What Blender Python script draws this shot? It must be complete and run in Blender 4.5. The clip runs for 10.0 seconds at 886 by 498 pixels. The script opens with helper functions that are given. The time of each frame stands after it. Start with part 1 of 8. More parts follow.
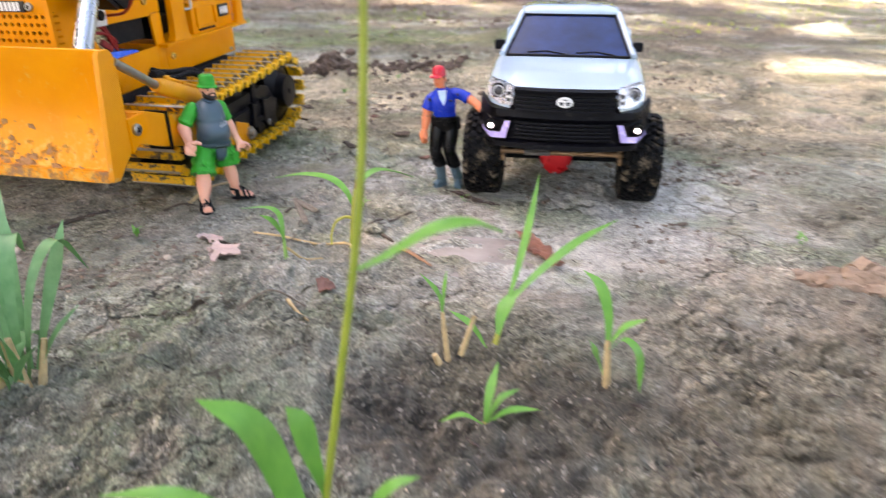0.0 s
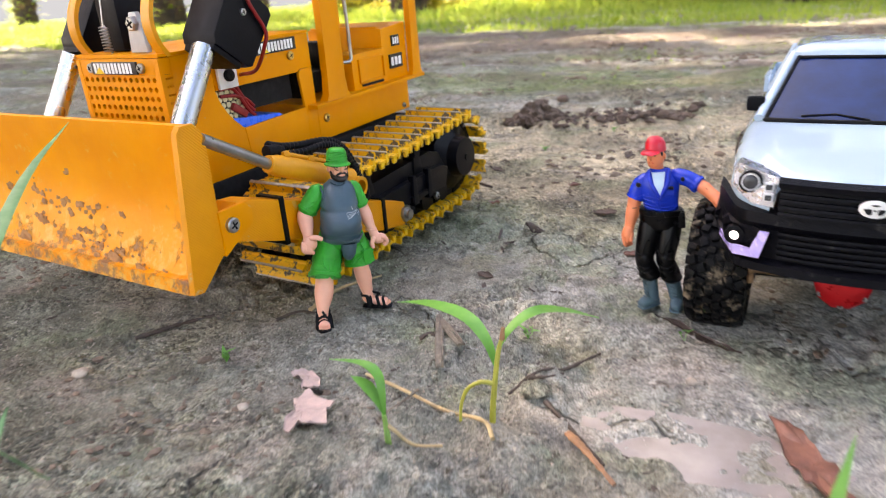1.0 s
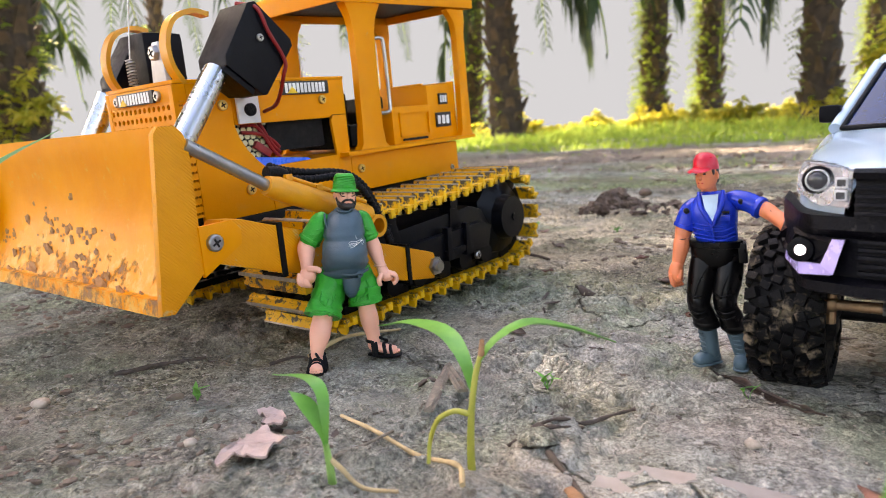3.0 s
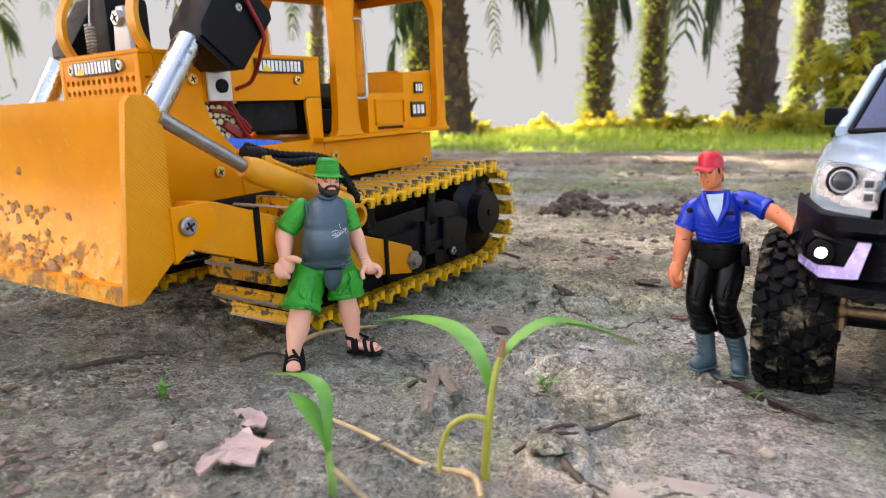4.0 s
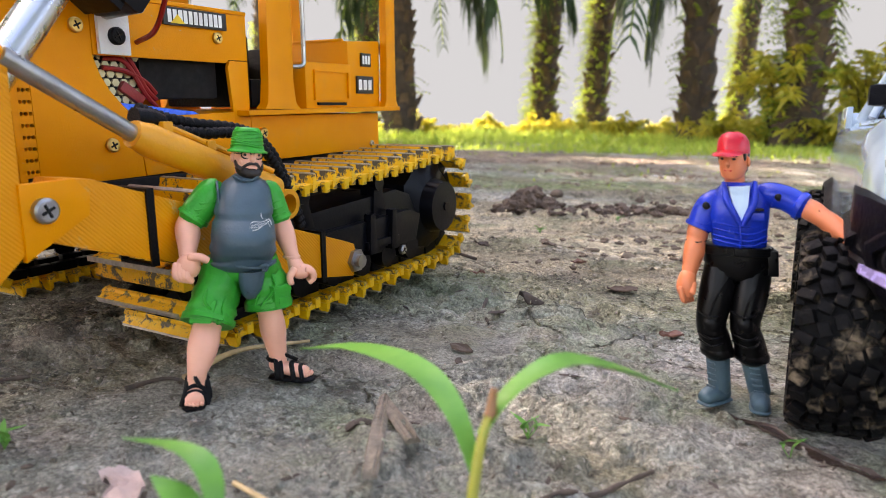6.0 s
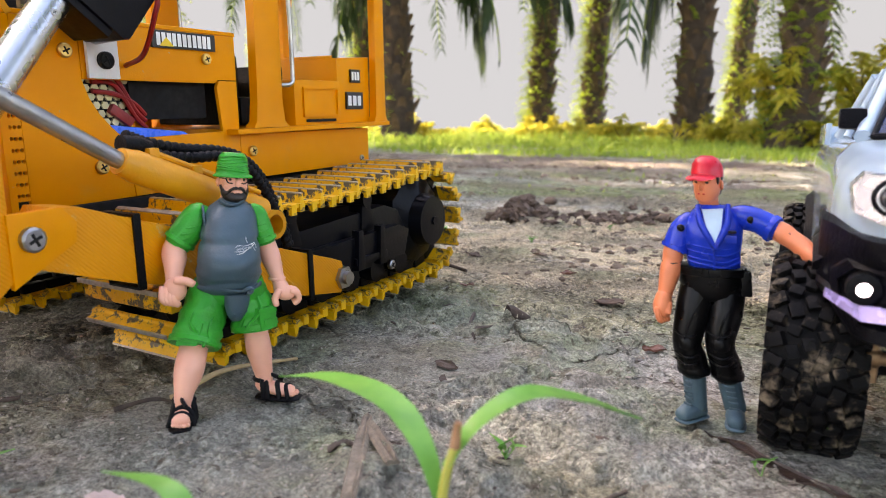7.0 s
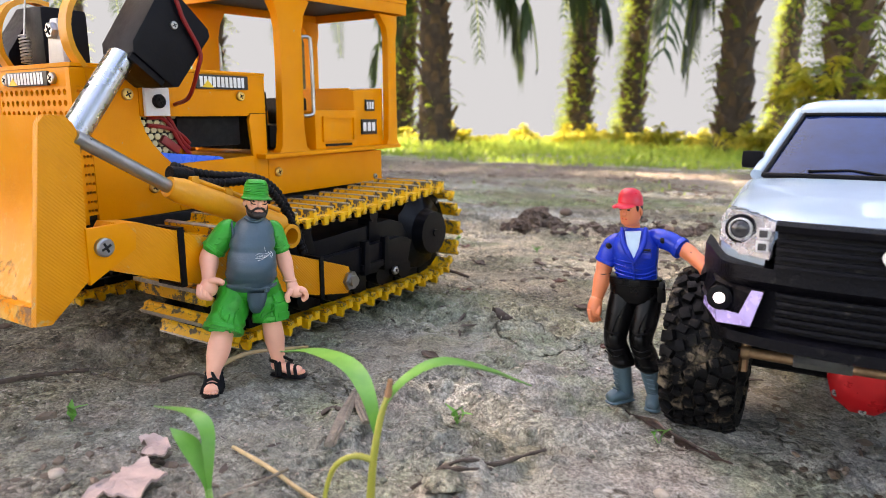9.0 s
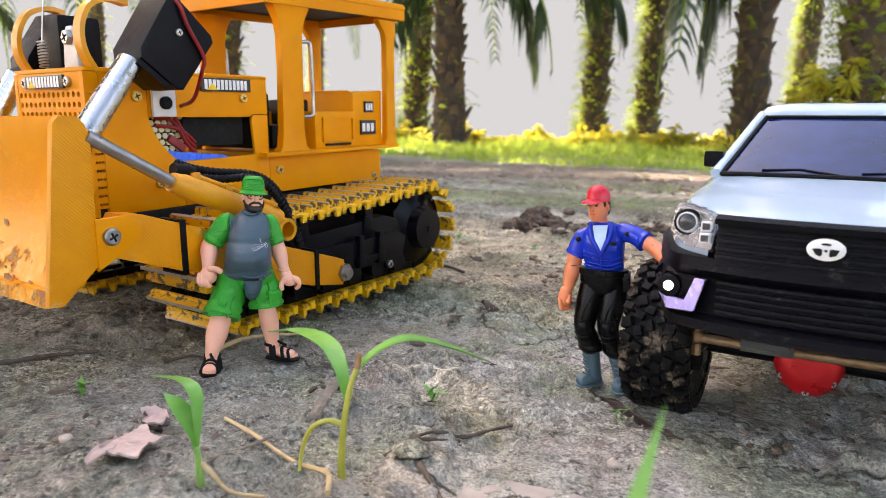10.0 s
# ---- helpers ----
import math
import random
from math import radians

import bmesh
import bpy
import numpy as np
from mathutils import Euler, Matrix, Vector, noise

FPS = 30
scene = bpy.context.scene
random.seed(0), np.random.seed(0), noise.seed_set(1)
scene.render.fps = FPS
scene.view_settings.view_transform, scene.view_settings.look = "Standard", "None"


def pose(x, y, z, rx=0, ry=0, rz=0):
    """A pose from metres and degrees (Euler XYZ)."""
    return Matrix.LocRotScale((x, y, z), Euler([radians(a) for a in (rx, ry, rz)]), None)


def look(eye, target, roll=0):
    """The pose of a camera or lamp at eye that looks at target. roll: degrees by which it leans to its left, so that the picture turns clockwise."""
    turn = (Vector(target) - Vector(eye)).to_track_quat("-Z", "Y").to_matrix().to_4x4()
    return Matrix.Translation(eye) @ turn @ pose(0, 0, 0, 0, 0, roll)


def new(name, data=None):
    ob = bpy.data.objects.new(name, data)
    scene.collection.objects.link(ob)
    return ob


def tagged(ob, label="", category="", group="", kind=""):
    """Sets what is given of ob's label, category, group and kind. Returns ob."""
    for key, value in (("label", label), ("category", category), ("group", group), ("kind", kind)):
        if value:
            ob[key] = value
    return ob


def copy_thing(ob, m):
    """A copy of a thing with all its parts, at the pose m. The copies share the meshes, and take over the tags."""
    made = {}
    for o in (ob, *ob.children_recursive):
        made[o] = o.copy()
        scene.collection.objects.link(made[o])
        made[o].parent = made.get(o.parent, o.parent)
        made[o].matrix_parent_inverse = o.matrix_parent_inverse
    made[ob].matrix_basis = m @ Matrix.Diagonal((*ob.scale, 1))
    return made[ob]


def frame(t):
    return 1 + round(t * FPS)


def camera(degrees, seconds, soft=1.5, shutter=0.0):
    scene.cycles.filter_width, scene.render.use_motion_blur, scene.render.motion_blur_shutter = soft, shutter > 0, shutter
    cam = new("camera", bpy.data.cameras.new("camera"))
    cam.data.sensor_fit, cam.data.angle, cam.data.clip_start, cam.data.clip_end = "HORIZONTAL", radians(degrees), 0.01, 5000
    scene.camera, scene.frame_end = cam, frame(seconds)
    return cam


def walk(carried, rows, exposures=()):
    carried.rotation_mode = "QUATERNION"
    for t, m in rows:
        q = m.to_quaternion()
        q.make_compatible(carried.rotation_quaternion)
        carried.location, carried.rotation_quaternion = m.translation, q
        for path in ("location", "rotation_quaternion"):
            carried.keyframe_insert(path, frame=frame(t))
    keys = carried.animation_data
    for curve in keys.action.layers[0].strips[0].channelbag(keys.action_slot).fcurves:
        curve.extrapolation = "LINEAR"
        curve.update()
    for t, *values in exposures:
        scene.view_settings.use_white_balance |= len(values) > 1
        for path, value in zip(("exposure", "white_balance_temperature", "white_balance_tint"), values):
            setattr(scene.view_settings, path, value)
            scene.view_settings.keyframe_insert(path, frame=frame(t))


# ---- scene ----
cam = camera(65.4, 10.0, soft=0.6, shutter=0.3)
cam.data.dof.use_dof, cam.data.dof.focus_distance, cam.data.dof.aperture_fstop = True, 0.48, 12.5
PATH = [
    (0, (-0.002, 0.045, 0.26), (0.013, 1.883, -0.527), 0.2),
    (0.5, (-0.013, 0.157, 0.259), (-0.338, 1.989, -0.474), -2.4),
    (1, (0.009, 0.293, 0.25), (-0.596, 2.075, -0.427), -3.1),
    (1.5, (0.011, 0.365, 0.219), (-0.709, 2.135, -0.37), -3.5),
    (2, (0.003, 0.372, 0.173), (-0.849, 2.12, -0.293), -4.0),
    (2.5, (0.036, 0.362, 0.173), (-0.873, 2.102, -0.211), -2.5),
    (2.7, (0.046, 0.366, 0.162), (-0.868, 2.113, -0.174), -3.1),
    (3.8, (0.022, 0.362, 0.166), (-0.75, 2.178, -0.158), -1.6),
    (4, (0.004, 0.376, 0.156), (-0.727, 2.208, -0.172), -0.8),
    (4.5, (-0.022, 0.415, 0.142), (-0.67, 2.275, -0.208), 0.7),
    (5, (-0.031, 0.455, 0.14), (-0.614, 2.338, -0.202), 1.2),
    (5.5, (-0.038, 0.466, 0.14), (-0.618, 2.351, -0.194), 1.3),
    (6.8, (-0.031, 0.465, 0.148), (-0.59, 2.357, -0.184), 0.8),
    (7, (-0.027, 0.463, 0.152), (-0.597, 2.352, -0.173), 0.8),
    (7.5, (-0.011, 0.451, 0.156), (-0.585, 2.34, -0.164), 0.8),
    (8, (0.006, 0.429, 0.165), (-0.621, 2.302, -0.15), 1.0),
    (8.5, (0.02, 0.412, 0.178), (-0.63, 2.279, -0.125), 0.9),
    (9, (0.038, 0.389, 0.171), (-0.637, 2.246, -0.14), 1.3),
    (9.5, (0.061, 0.376, 0.17), (-0.633, 2.224, -0.149), 1.5),
    (10, (0.072, 0.365, 0.171), (-0.643, 2.206, -0.139), 1.5),
]
EXPOSURES = [(0, 2.96, 7900, 22), (1.5, 2.86, 7900, 22), (2.5, 2.84, 7900, 22), (10, 2.88, 7900, 22)]
walk(cam, [(t, look(eye, target, roll)) for t, eye, target, roll in PATH], EXPOSURES)

# ---------- light ----------
SUN_ELEV, SUN_AZ = 42.0, -72.0  # degrees; azimuth from +y towards +x
world = bpy.data.worlds.new("sky")
scene.world = world
world.use_nodes = True
wn = world.node_tree
sky = wn.nodes.new("ShaderNodeTexSky")
sky.sky_type, sky.sun_disc = "NISHITA", False
sky.sun_elevation, sky.sun_rotation = radians(SUN_ELEV), radians(SUN_AZ)
sky.dust_density, sky.air_density = 3.0, 1.0
wn.links.new(sky.outputs[0], wn.nodes["Background"].inputs[0])
wn.nodes["Background"].inputs[1].default_value = 0.15
sun = new("sun", bpy.data.lights.new("sun", "SUN"))
sun.data.energy, sun.data.angle, sun.data.color = 4.5, radians(0.6), (1.0, 0.93, 0.8)
_a, _e = radians(SUN_AZ), radians(SUN_ELEV)
sun.matrix_world = look((math.sin(_a) * math.cos(_e) * 30, math.cos(_a) * math.cos(_e) * 30, math.sin(_e) * 30), (0, 0, 0))


def build_backdrop():
    """A glowing sheet that stands for the pale hazy sky, far off past the last palms."""
    m = bpy.data.materials.new("sky_haze_glow")
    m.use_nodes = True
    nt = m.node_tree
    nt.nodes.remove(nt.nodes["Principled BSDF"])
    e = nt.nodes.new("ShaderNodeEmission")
    e.inputs[0].default_value, e.inputs[1].default_value = (0.86, 1.0, 1.12, 1), HAZE_GLOW
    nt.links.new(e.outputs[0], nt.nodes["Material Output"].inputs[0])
    bm = bmesh.new()
    n = 40
    rows = []
    for z in (-2.0, 14.0, 30.0):
        rows.append([bm.verts.new((78 * math.sin(radians(-88 + 150 * i / n)), 78 * math.cos(radians(-88 + 150 * i / n)), z)) for i in range(n + 1)])
    for a, b in zip(rows, rows[1:]):
        for i in range(n):
            bm.faces.new((a[i], a[i + 1], b[i + 1], b[i]))
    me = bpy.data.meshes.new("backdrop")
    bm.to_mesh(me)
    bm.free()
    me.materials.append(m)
    tagged(new("backdrop", me), "glowing backdrop standing for the pale hazy sky behind the far palms", "backdrop", kind="structure")


HAZE_GLOW = 0.097
build_backdrop()


# ---------- node helpers ----------
class Mat:
    """A small builder for node materials."""

    def __init__(self, name):
        self.m = bpy.data.materials.new(name)
        self.m.use_nodes = True
        self.t = self.m.node_tree
        self.b = self.t.nodes["Principled BSDF"]
        self.co = self.t.nodes.new("ShaderNodeTexCoord").outputs["Object"]

    def node(self, kind, **ins):
        n = self.t.nodes.new(kind)
        for k, v in ins.items():
            sock = n.inputs[int(k[1:])] if k[0] == "i" and k[1:].isdigit() else n.inputs[k]
            if hasattr(v, "is_linked"):
                self.t.links.new(v, sock)
            else:
                sock.default_value = v
        return n

    def noise(self, scale, detail=4.0, rough=0.6, co=None):
        n = self.node("ShaderNodeTexNoise", Vector=co or self.co, Scale=scale, Detail=detail, Roughness=rough)
        return n.outputs["Fac"]

    def ramp(self, fac, a, b, va=0.0, vb=1.0):
        n = self.node("ShaderNodeMapRange", i0=fac, i1=a, i2=b, i3=va, i4=vb)
        return n.outputs[0]

    def mix(self, fac, a, b):
        n = self.t.nodes.new("ShaderNodeMix")
        n.data_type = "RGBA"
        for sock, v in ((n.inputs[0], fac), (n.inputs[6], a), (n.inputs[7], b)):
            if hasattr(v, "is_linked"):
                self.t.links.new(v, sock)
            else:
                sock.default_value = v if isinstance(v, (int, float)) else (*v, 1)[:4]
        return n.outputs[2]

    def math(self, op, a, b=0.0):
        n = self.t.nodes.new("ShaderNodeMath")
        n.operation = op
        for sock, v in ((n.inputs[0], a), (n.inputs[1], b)):
            if hasattr(v, "is_linked"):
                self.t.links.new(v, sock)
            else:
                sock.default_value = v
        return n.outputs[0]

    def put(self, **ins):
        for k, v in ins.items():
            sock = self.b.inputs[k.replace("_", " ")]
            if hasattr(v, "is_linked"):
                self.t.links.new(v, sock)
            else:
                sock.default_value = (*v, 1)[:4] if isinstance(v, tuple) and len(v) == 3 else v
        return self

    def bump(self, height, dist, strength=1.0):
        n = self.node("ShaderNodeBump", Height=height, Distance=dist, Strength=strength)
        self.t.links.new(n.outputs[0], self.b.inputs["Normal"])
        return self


def plain(name, col, rough=0.5, metal=0.0, var=0.12, scale=60.0, bump=0.0003, coat=0.0, bscale=400.0, spec=0.5):
    """One colour with two scales of variation, and a little relief."""
    k = Mat(name)
    a = k.noise(scale, 5)
    c = k.mix(k.ramp(a, 0.3, 0.7), tuple(v * (1 - var) for v in col), tuple(min(1, v * (1 + var)) for v in col))
    k.put(Base_Color=c, Roughness=k.ramp(k.noise(scale * 2.3, 3), 0.3, 0.7, max(0.03, rough - 0.08), rough + 0.08), Metallic=metal, Coat_Weight=coat, Specular_IOR_Level=spec)
    if bump:
        k.bump(k.noise(bscale, 4), bump)
    return k.m


def dirty(name, col, rough=0.45, dust=(0.33, 0.26, 0.19), amount=0.5, scale=45.0, coat=0.0, spec=0.5, relief=0.0006):
    """Paint or rubber with patches of dried mud."""
    k = Mat(name)
    base = k.mix(k.ramp(k.noise(scale * 0.4, 3), 0.3, 0.7), tuple(v * 0.88 for v in col), tuple(min(1, v * 1.08) for v in col))
    d = k.ramp(k.noise(scale, 8, 0.7), 0.62 - 0.2 * amount, 0.75 - 0.15 * amount)
    k.put(Base_Color=k.mix(d, base, dust), Roughness=k.ramp(d, 0, 1, rough, 0.9), Coat_Weight=coat, Specular_IOR_Level=spec)
    k.bump(k.noise(scale * 6, 5), relief)
    return k.m


# ---------- materials ----------
def yellow_paint():
    k = Mat("yellow_paint")
    big = k.ramp(k.noise(18, 4), 0.3, 0.7)
    c = k.mix(big, (0.74, 0.246, 0.001), (0.83, 0.298, 0.001))
    chips = k.ramp(k.noise(130, 6, 0.75), 0.685, 0.70)
    dust = k.ramp(k.noise(35, 7, 0.7), 0.55, 0.9, 0.0, 0.35)
    c = k.mix(dust, c, (0.42, 0.27, 0.10))
    c = k.mix(chips, c, (0.46, 0.38, 0.26))
    k.put(Base_Color=c, Roughness=k.ramp(k.noise(80, 4), 0.3, 0.7, 0.36, 0.55), Specular_IOR_Level=0.16)
    k.bump(k.noise(900, 3), 0.0002)
    return k.m


def printed_paint():
    """Yellow plastic with the fine slanted ridges of layered printing."""
    k = Mat("printed_yellow_paint")
    w = k.node("ShaderNodeTexWave", Vector=k.co, Scale=260.0, Distortion=0.6, Detail=1.0)
    w.bands_direction = "DIAGONAL"
    c = k.mix(k.ramp(k.noise(25, 4), 0.3, 0.7), (0.72, 0.250, 0.001), (0.81, 0.302, 0.002))
    c = k.mix(k.ramp(k.noise(60, 8, 0.75), 0.63, 0.72), c, (0.55, 0.42, 0.22))
    k.put(Base_Color=k.mix(k.ramp(w.outputs["Fac"], 0, 1, 0, 0.035), c, (0.35, 0.16, 0.01)), Roughness=0.5, Specular_IOR_Level=0.3)
    k.bump(w.outputs["Fac"], 0.00018)
    return k.m


def blade_paint():
    """Worn orange paint, with dried mud and scratches gathering to the lower edge."""
    k = Mat("worn_blade_paint")
    sep = k.node("ShaderNodeSeparateXYZ", Vector=k.co)
    z = sep.outputs[2]
    c = k.mix(k.ramp(k.noise(14, 4), 0.3, 0.7), (0.84, 0.270, 0.001), (0.95, 0.345, 0.002))
    low = k.ramp(z, 0.062, 0.125, 1.0, 0.0)
    n = k.noise(55, 9, 0.72)
    mud = k.ramp(k.math("ADD", n, k.math("MULTIPLY", low, 0.19)), 0.68, 0.78)
    pale = k.ramp(k.math("ADD", k.noise(90, 8, 0.7), k.math("MULTIPLY", low, 0.14)), 0.60, 0.70, 0, 0.85)
    c = k.mix(pale, c, (0.84, 0.42, 0.08))
    c = k.mix(mud, c, (0.40, 0.20, 0.10))
    st = k.node("ShaderNodeMapping", Vector=k.co)
    st.inputs["Scale"].default_value = (300, 40, 14)
    scr = k.ramp(k.noise(1.0, 6, 0.7, st.outputs[0]), 0.66, 0.70, 0, 0.4)
    c = k.mix(scr, c, (0.80, 0.55, 0.22))
    k.put(Base_Color=c, Roughness=k.ramp(mud, 0, 1, 0.46, 0.9), Specular_IOR_Level=0.2)
    k.bump(k.math("ADD", k.math("MULTIPLY", mud, 2.0), k.noise(120, 3)), 0.0004)
    return k.m


def pad_paint():
    """Bright yellow paint that is rubbed off along the edges."""
    k = Mat("track_pad_paint")
    c = k.mix(k.ramp(k.noise(80, 4), 0.3, 0.7), (0.80, 0.40, 0.002), (0.92, 0.52, 0.003))
    wear = k.ramp(k.noise(120, 8, 0.7), 0.52, 0.57)
    c = k.mix(wear, c, (0.10, 0.075, 0.045))
    k.put(Base_Color=c, Roughness=0.5)
    k.bump(k.noise(350, 5), 0.0009)
    return k.m


def mud_ground():
    """Damp silt: olive-grey crust, smooth pinkish wet silt, green algae, dark litter, and broad ruts farther off."""
    k = Mat("wet_silt")

    def zone(cx, cy, rx, ry, rag):
        """1 in the middle of an oval, falling to 0 at a ragged rim."""
        m = k.node("ShaderNodeMapping", Vector=k.co)
        m.inputs["Location"].default_value = (-cx / rx, -cy / ry, 0)
        m.inputs["Scale"].default_value = (1 / rx, 1 / ry, 0)
        gr = k.node("ShaderNodeTexGradient", Vector=m.outputs[0])
        gr.gradient_type = "SPHERICAL"
        return k.math("ADD", gr.outputs["Fac"], k.math("MULTIPLY", k.math("SUBTRACT", rag, 0.5), 1.5))

    rag = k.noise(9, 7, 0.62)
    mid, fine = k.noise(15, 5, 0.55), k.noise(75, 8, 0.70)
    c = k.mix(k.ramp(mid, 0.40, 0.60), (0.230, 0.212, 0.160), (0.400, 0.365, 0.290))
    c = k.mix(k.ramp(k.noise(4.3, 5, 0.55), 0.47, 0.58, 0, 0.70), c, (0.470, 0.410, 0.330))
    # smooth pale silt about the puddle and on the open ground
    pale = k.ramp(zone(0.04, 0.80, 0.50, 0.44, rag), 0.16, 0.50, 0, 0.80)
    c = k.mix(pale, c, (0.590, 0.510, 0.455))
    # tan sand, its colour lightened for the sunlit ground past the truck
    sunlit_sand = k.ramp(zone(0.25, 1.48, 1.35, 0.62, rag), 0.14, 0.36, 0, 0.92)
    c = k.mix(sunlit_sand, c, (0.730, 0.560, 0.390))
    # shade about the dozer, painted as a darker olive oval
    dozer_shade = k.ramp(zone(-0.36, 0.74, 0.52, 0.36, rag), 0.14, 0.48, 0, 0.62)
    c = k.mix(dozer_shade, c, (0.185, 0.165, 0.115))
    # green algae, pinkish damp silt
    c = k.mix(k.ramp(k.noise(7.5, 5, 0.58), 0.52, 0.60, 0, 0.60), c, (0.225, 0.240, 0.135))
    c = k.mix(k.ramp(k.noise(10.5, 5, 0.58), 0.54, 0.63, 0, 0.60), c, (0.430, 0.330, 0.275))
    c = k.mix(k.ramp(zone(-0.06, 1.04, 0.6, 0.15, rag), 0.18, 0.42, 0, 0.50), c, (0.215, 0.225, 0.130))
    # ruts and litter past the toys
    st = k.node("ShaderNodeMapping", Vector=k.co)
    st.inputs["Rotation"].default_value = (0, 0, radians(-17))
    st.inputs["Scale"].default_value = (0.55, 1.9, 1.0)
    sep = k.node("ShaderNodeSeparateXYZ", Vector=k.co)
    off = k.ramp(sep.outputs[1], 1.7, 2.3)
    s1, s2, s3 = k.noise(0.9, 7, 0.60, st.outputs[0]), k.noise(1.7, 8, 0.64, st.outputs[0]), k.noise(3.1, 8, 0.66, st.outputs[0])
    # pale bands: the sky's sheen on wet ruts, put into the colour
    c = k.mix(k.math("MULTIPLY", off, k.ramp(s2, 0.47, 0.41, 0, 0.80)), c, (0.600, 0.510, 0.460))
    c = k.mix(k.math("MULTIPLY", off, k.ramp(s3, 0.52, 0.58, 0, 0.75)), c, (0.215, 0.235, 0.090))
    c = k.mix(k.math("MULTIPLY", off, k.ramp(s1, 0.49, 0.56, 0, 0.85)), c, (0.165, 0.112, 0.088))
    moss = k.ramp(zone(-0.15, 2.45, 1.1, 0.42, rag), 0.15, 0.45, 0, 0.70)
    c = k.mix(moss, c, (0.205, 0.235, 0.085))
    brown = k.ramp(zone(-1.1, 4.3, 2.6, 1.1, s2), 0.10, 0.40, 0, 0.75)
    c = k.mix(brown, c, (0.175, 0.105, 0.082))
    c = k.mix(k.ramp(zone(0.30, 0.42, 0.24, 0.30, rag), 0.15, 0.40, 0, 0.75), c, (0.400, 0.310, 0.240))
    # darker brown in the hollow, and damp brown stains
    c = k.mix(k.ramp(zone(0.03, 0.370, 0.13, 0.11, rag), 0.16, 0.42, 0, 0.85), c, (0.100, 0.078, 0.062))
    c = k.mix(k.ramp(k.noise(3.1, 6, 0.62), 0.50, 0.57, 0, 0.60), c, (0.270, 0.215, 0.150))
    # dark cracks
    warp = k.node("ShaderNodeMixRGB", Fac=0.03, Color1=k.co, Color2=k.node("ShaderNodeTexNoise", Vector=k.co, Scale=24.0, Detail=4.0).outputs["Color"]).outputs[0]
    edge = k.node("ShaderNodeTexVoronoi", Vector=warp, Scale=16.0)
    edge.feature = "DISTANCE_TO_EDGE"
    crack = k.math("MULTIPLY", k.ramp(edge.outputs["Distance"], 0.0, 0.030, 1, 0), k.ramp(k.noise(7, 6, 0.6), 0.51, 0.57, 0, 0.85))
    c = k.mix(crack, c, (0.095, 0.078, 0.055))
    # crumbs with a tone of their own; shaded pits and pale highlights painted as specks
    soft = k.node("ShaderNodeMixRGB", Fac=0.006, Color1=k.co, Color2=k.node("ShaderNodeTexNoise", Vector=k.co, Scale=60.0, Detail=3.0).outputs["Color"]).outputs[0]
    vor = k.node("ShaderNodeTexVoronoi", Vector=soft, Scale=300.0, Randomness=1.0)
    tone = k.node("ShaderNodeSeparateColor", Color=vor.outputs["Color"]).outputs[0]
    crumbly = k.math("MULTIPLY", k.ramp(k.noise(12, 6, 0.65), 0.45, 0.56), k.ramp(pale, 0, 0.8, 1.0, 0.6))
    vor2 = k.node("ShaderNodeTexVoronoi", Vector=soft, Scale=120.0, Randomness=1.0)
    tone2 = k.node("ShaderNodeSeparateColor", Color=vor2.outputs["Color"]).outputs[1]
    lumpy = k.math("MULTIPLY", k.ramp(k.noise(17, 7, 0.68), 0.50, 0.60), k.ramp(pale, 0, 0.8, 1.0, 0.5))
    v = k.ramp(k.noise(60, 6, 0.70), 0.36, 0.64, 0.62, 1.14)
    v = k.math("MULTIPLY", v, k.math("ADD", 1.0, k.math("MULTIPLY", lumpy, k.ramp(tone2, 0, 1, -0.50, 0.34))))
    v = k.math("MULTIPLY", v, k.math("ADD", 1.0, k.math("MULTIPLY", crumbly, k.ramp(tone, 0, 1, -0.60, 0.50))))
    v = k.math("MULTIPLY", v, k.ramp(k.noise(520, 3, 0.7), 0.38, 0.62, 0.62, 1.32))
    c = k.node("ShaderNodeHueSaturation", Color=c, Value=v, Saturation=1.10).outputs[0]
    c = k.node("ShaderNodeMixRGB", Fac=1.0, Color1=c, Color2=(1.15, 1.30, 1.33, 1.0))
    c.blend_type = "MULTIPLY"
    c = c.outputs[0]
    c = k.mix(k.ramp(k.noise(30, 9, 0.74), 0.585, 0.64, 0, 0.80), c, (0.105, 0.080, 0.056))
    c = k.mix(k.ramp(k.noise(150, 4, 0.6), 0.625, 0.67, 0, 0.75), c, (0.095, 0.075, 0.052))
    c = k.mix(k.ramp(k.noise(230, 3, 0.6), 0.625, 0.665, 0, 0.65), c, (0.66, 0.60, 0.50))
    wet = k.ramp(k.math("ADD", k.math("MULTIPLY", pale, 0.13), k.noise(5.0, 6, 0.6)), 0.52, 0.58)
    k.put(Base_Color=c, Roughness=k.ramp(wet, 0, 1, 0.88, 0.27), Specular_IOR_Level=0.45)
    calm = k.ramp(k.math("MAXIMUM", pale, wet), 0, 1, 1.0, 0.45)
    h = k.math("MULTIPLY", k.math("SUBTRACT", 1.0, vor.outputs["Distance"]), k.math("MULTIPLY", crumbly, 0.42))
    h = k.math("ADD", h, k.math("MULTIPLY", k.math("SUBTRACT", 1.0, vor2.outputs["Distance"]), k.math("MULTIPLY", lumpy, 0.75)))
    h = k.math("ADD", k.math("MULTIPLY", calm, k.math("ADD", fine, h)), k.math("SUBTRACT", k.math("MULTIPLY", mid, 0.8), k.math("MULTIPLY", crack, 0.35)))
    k.bump(h, 0.0185, 1.0)
    return k.m


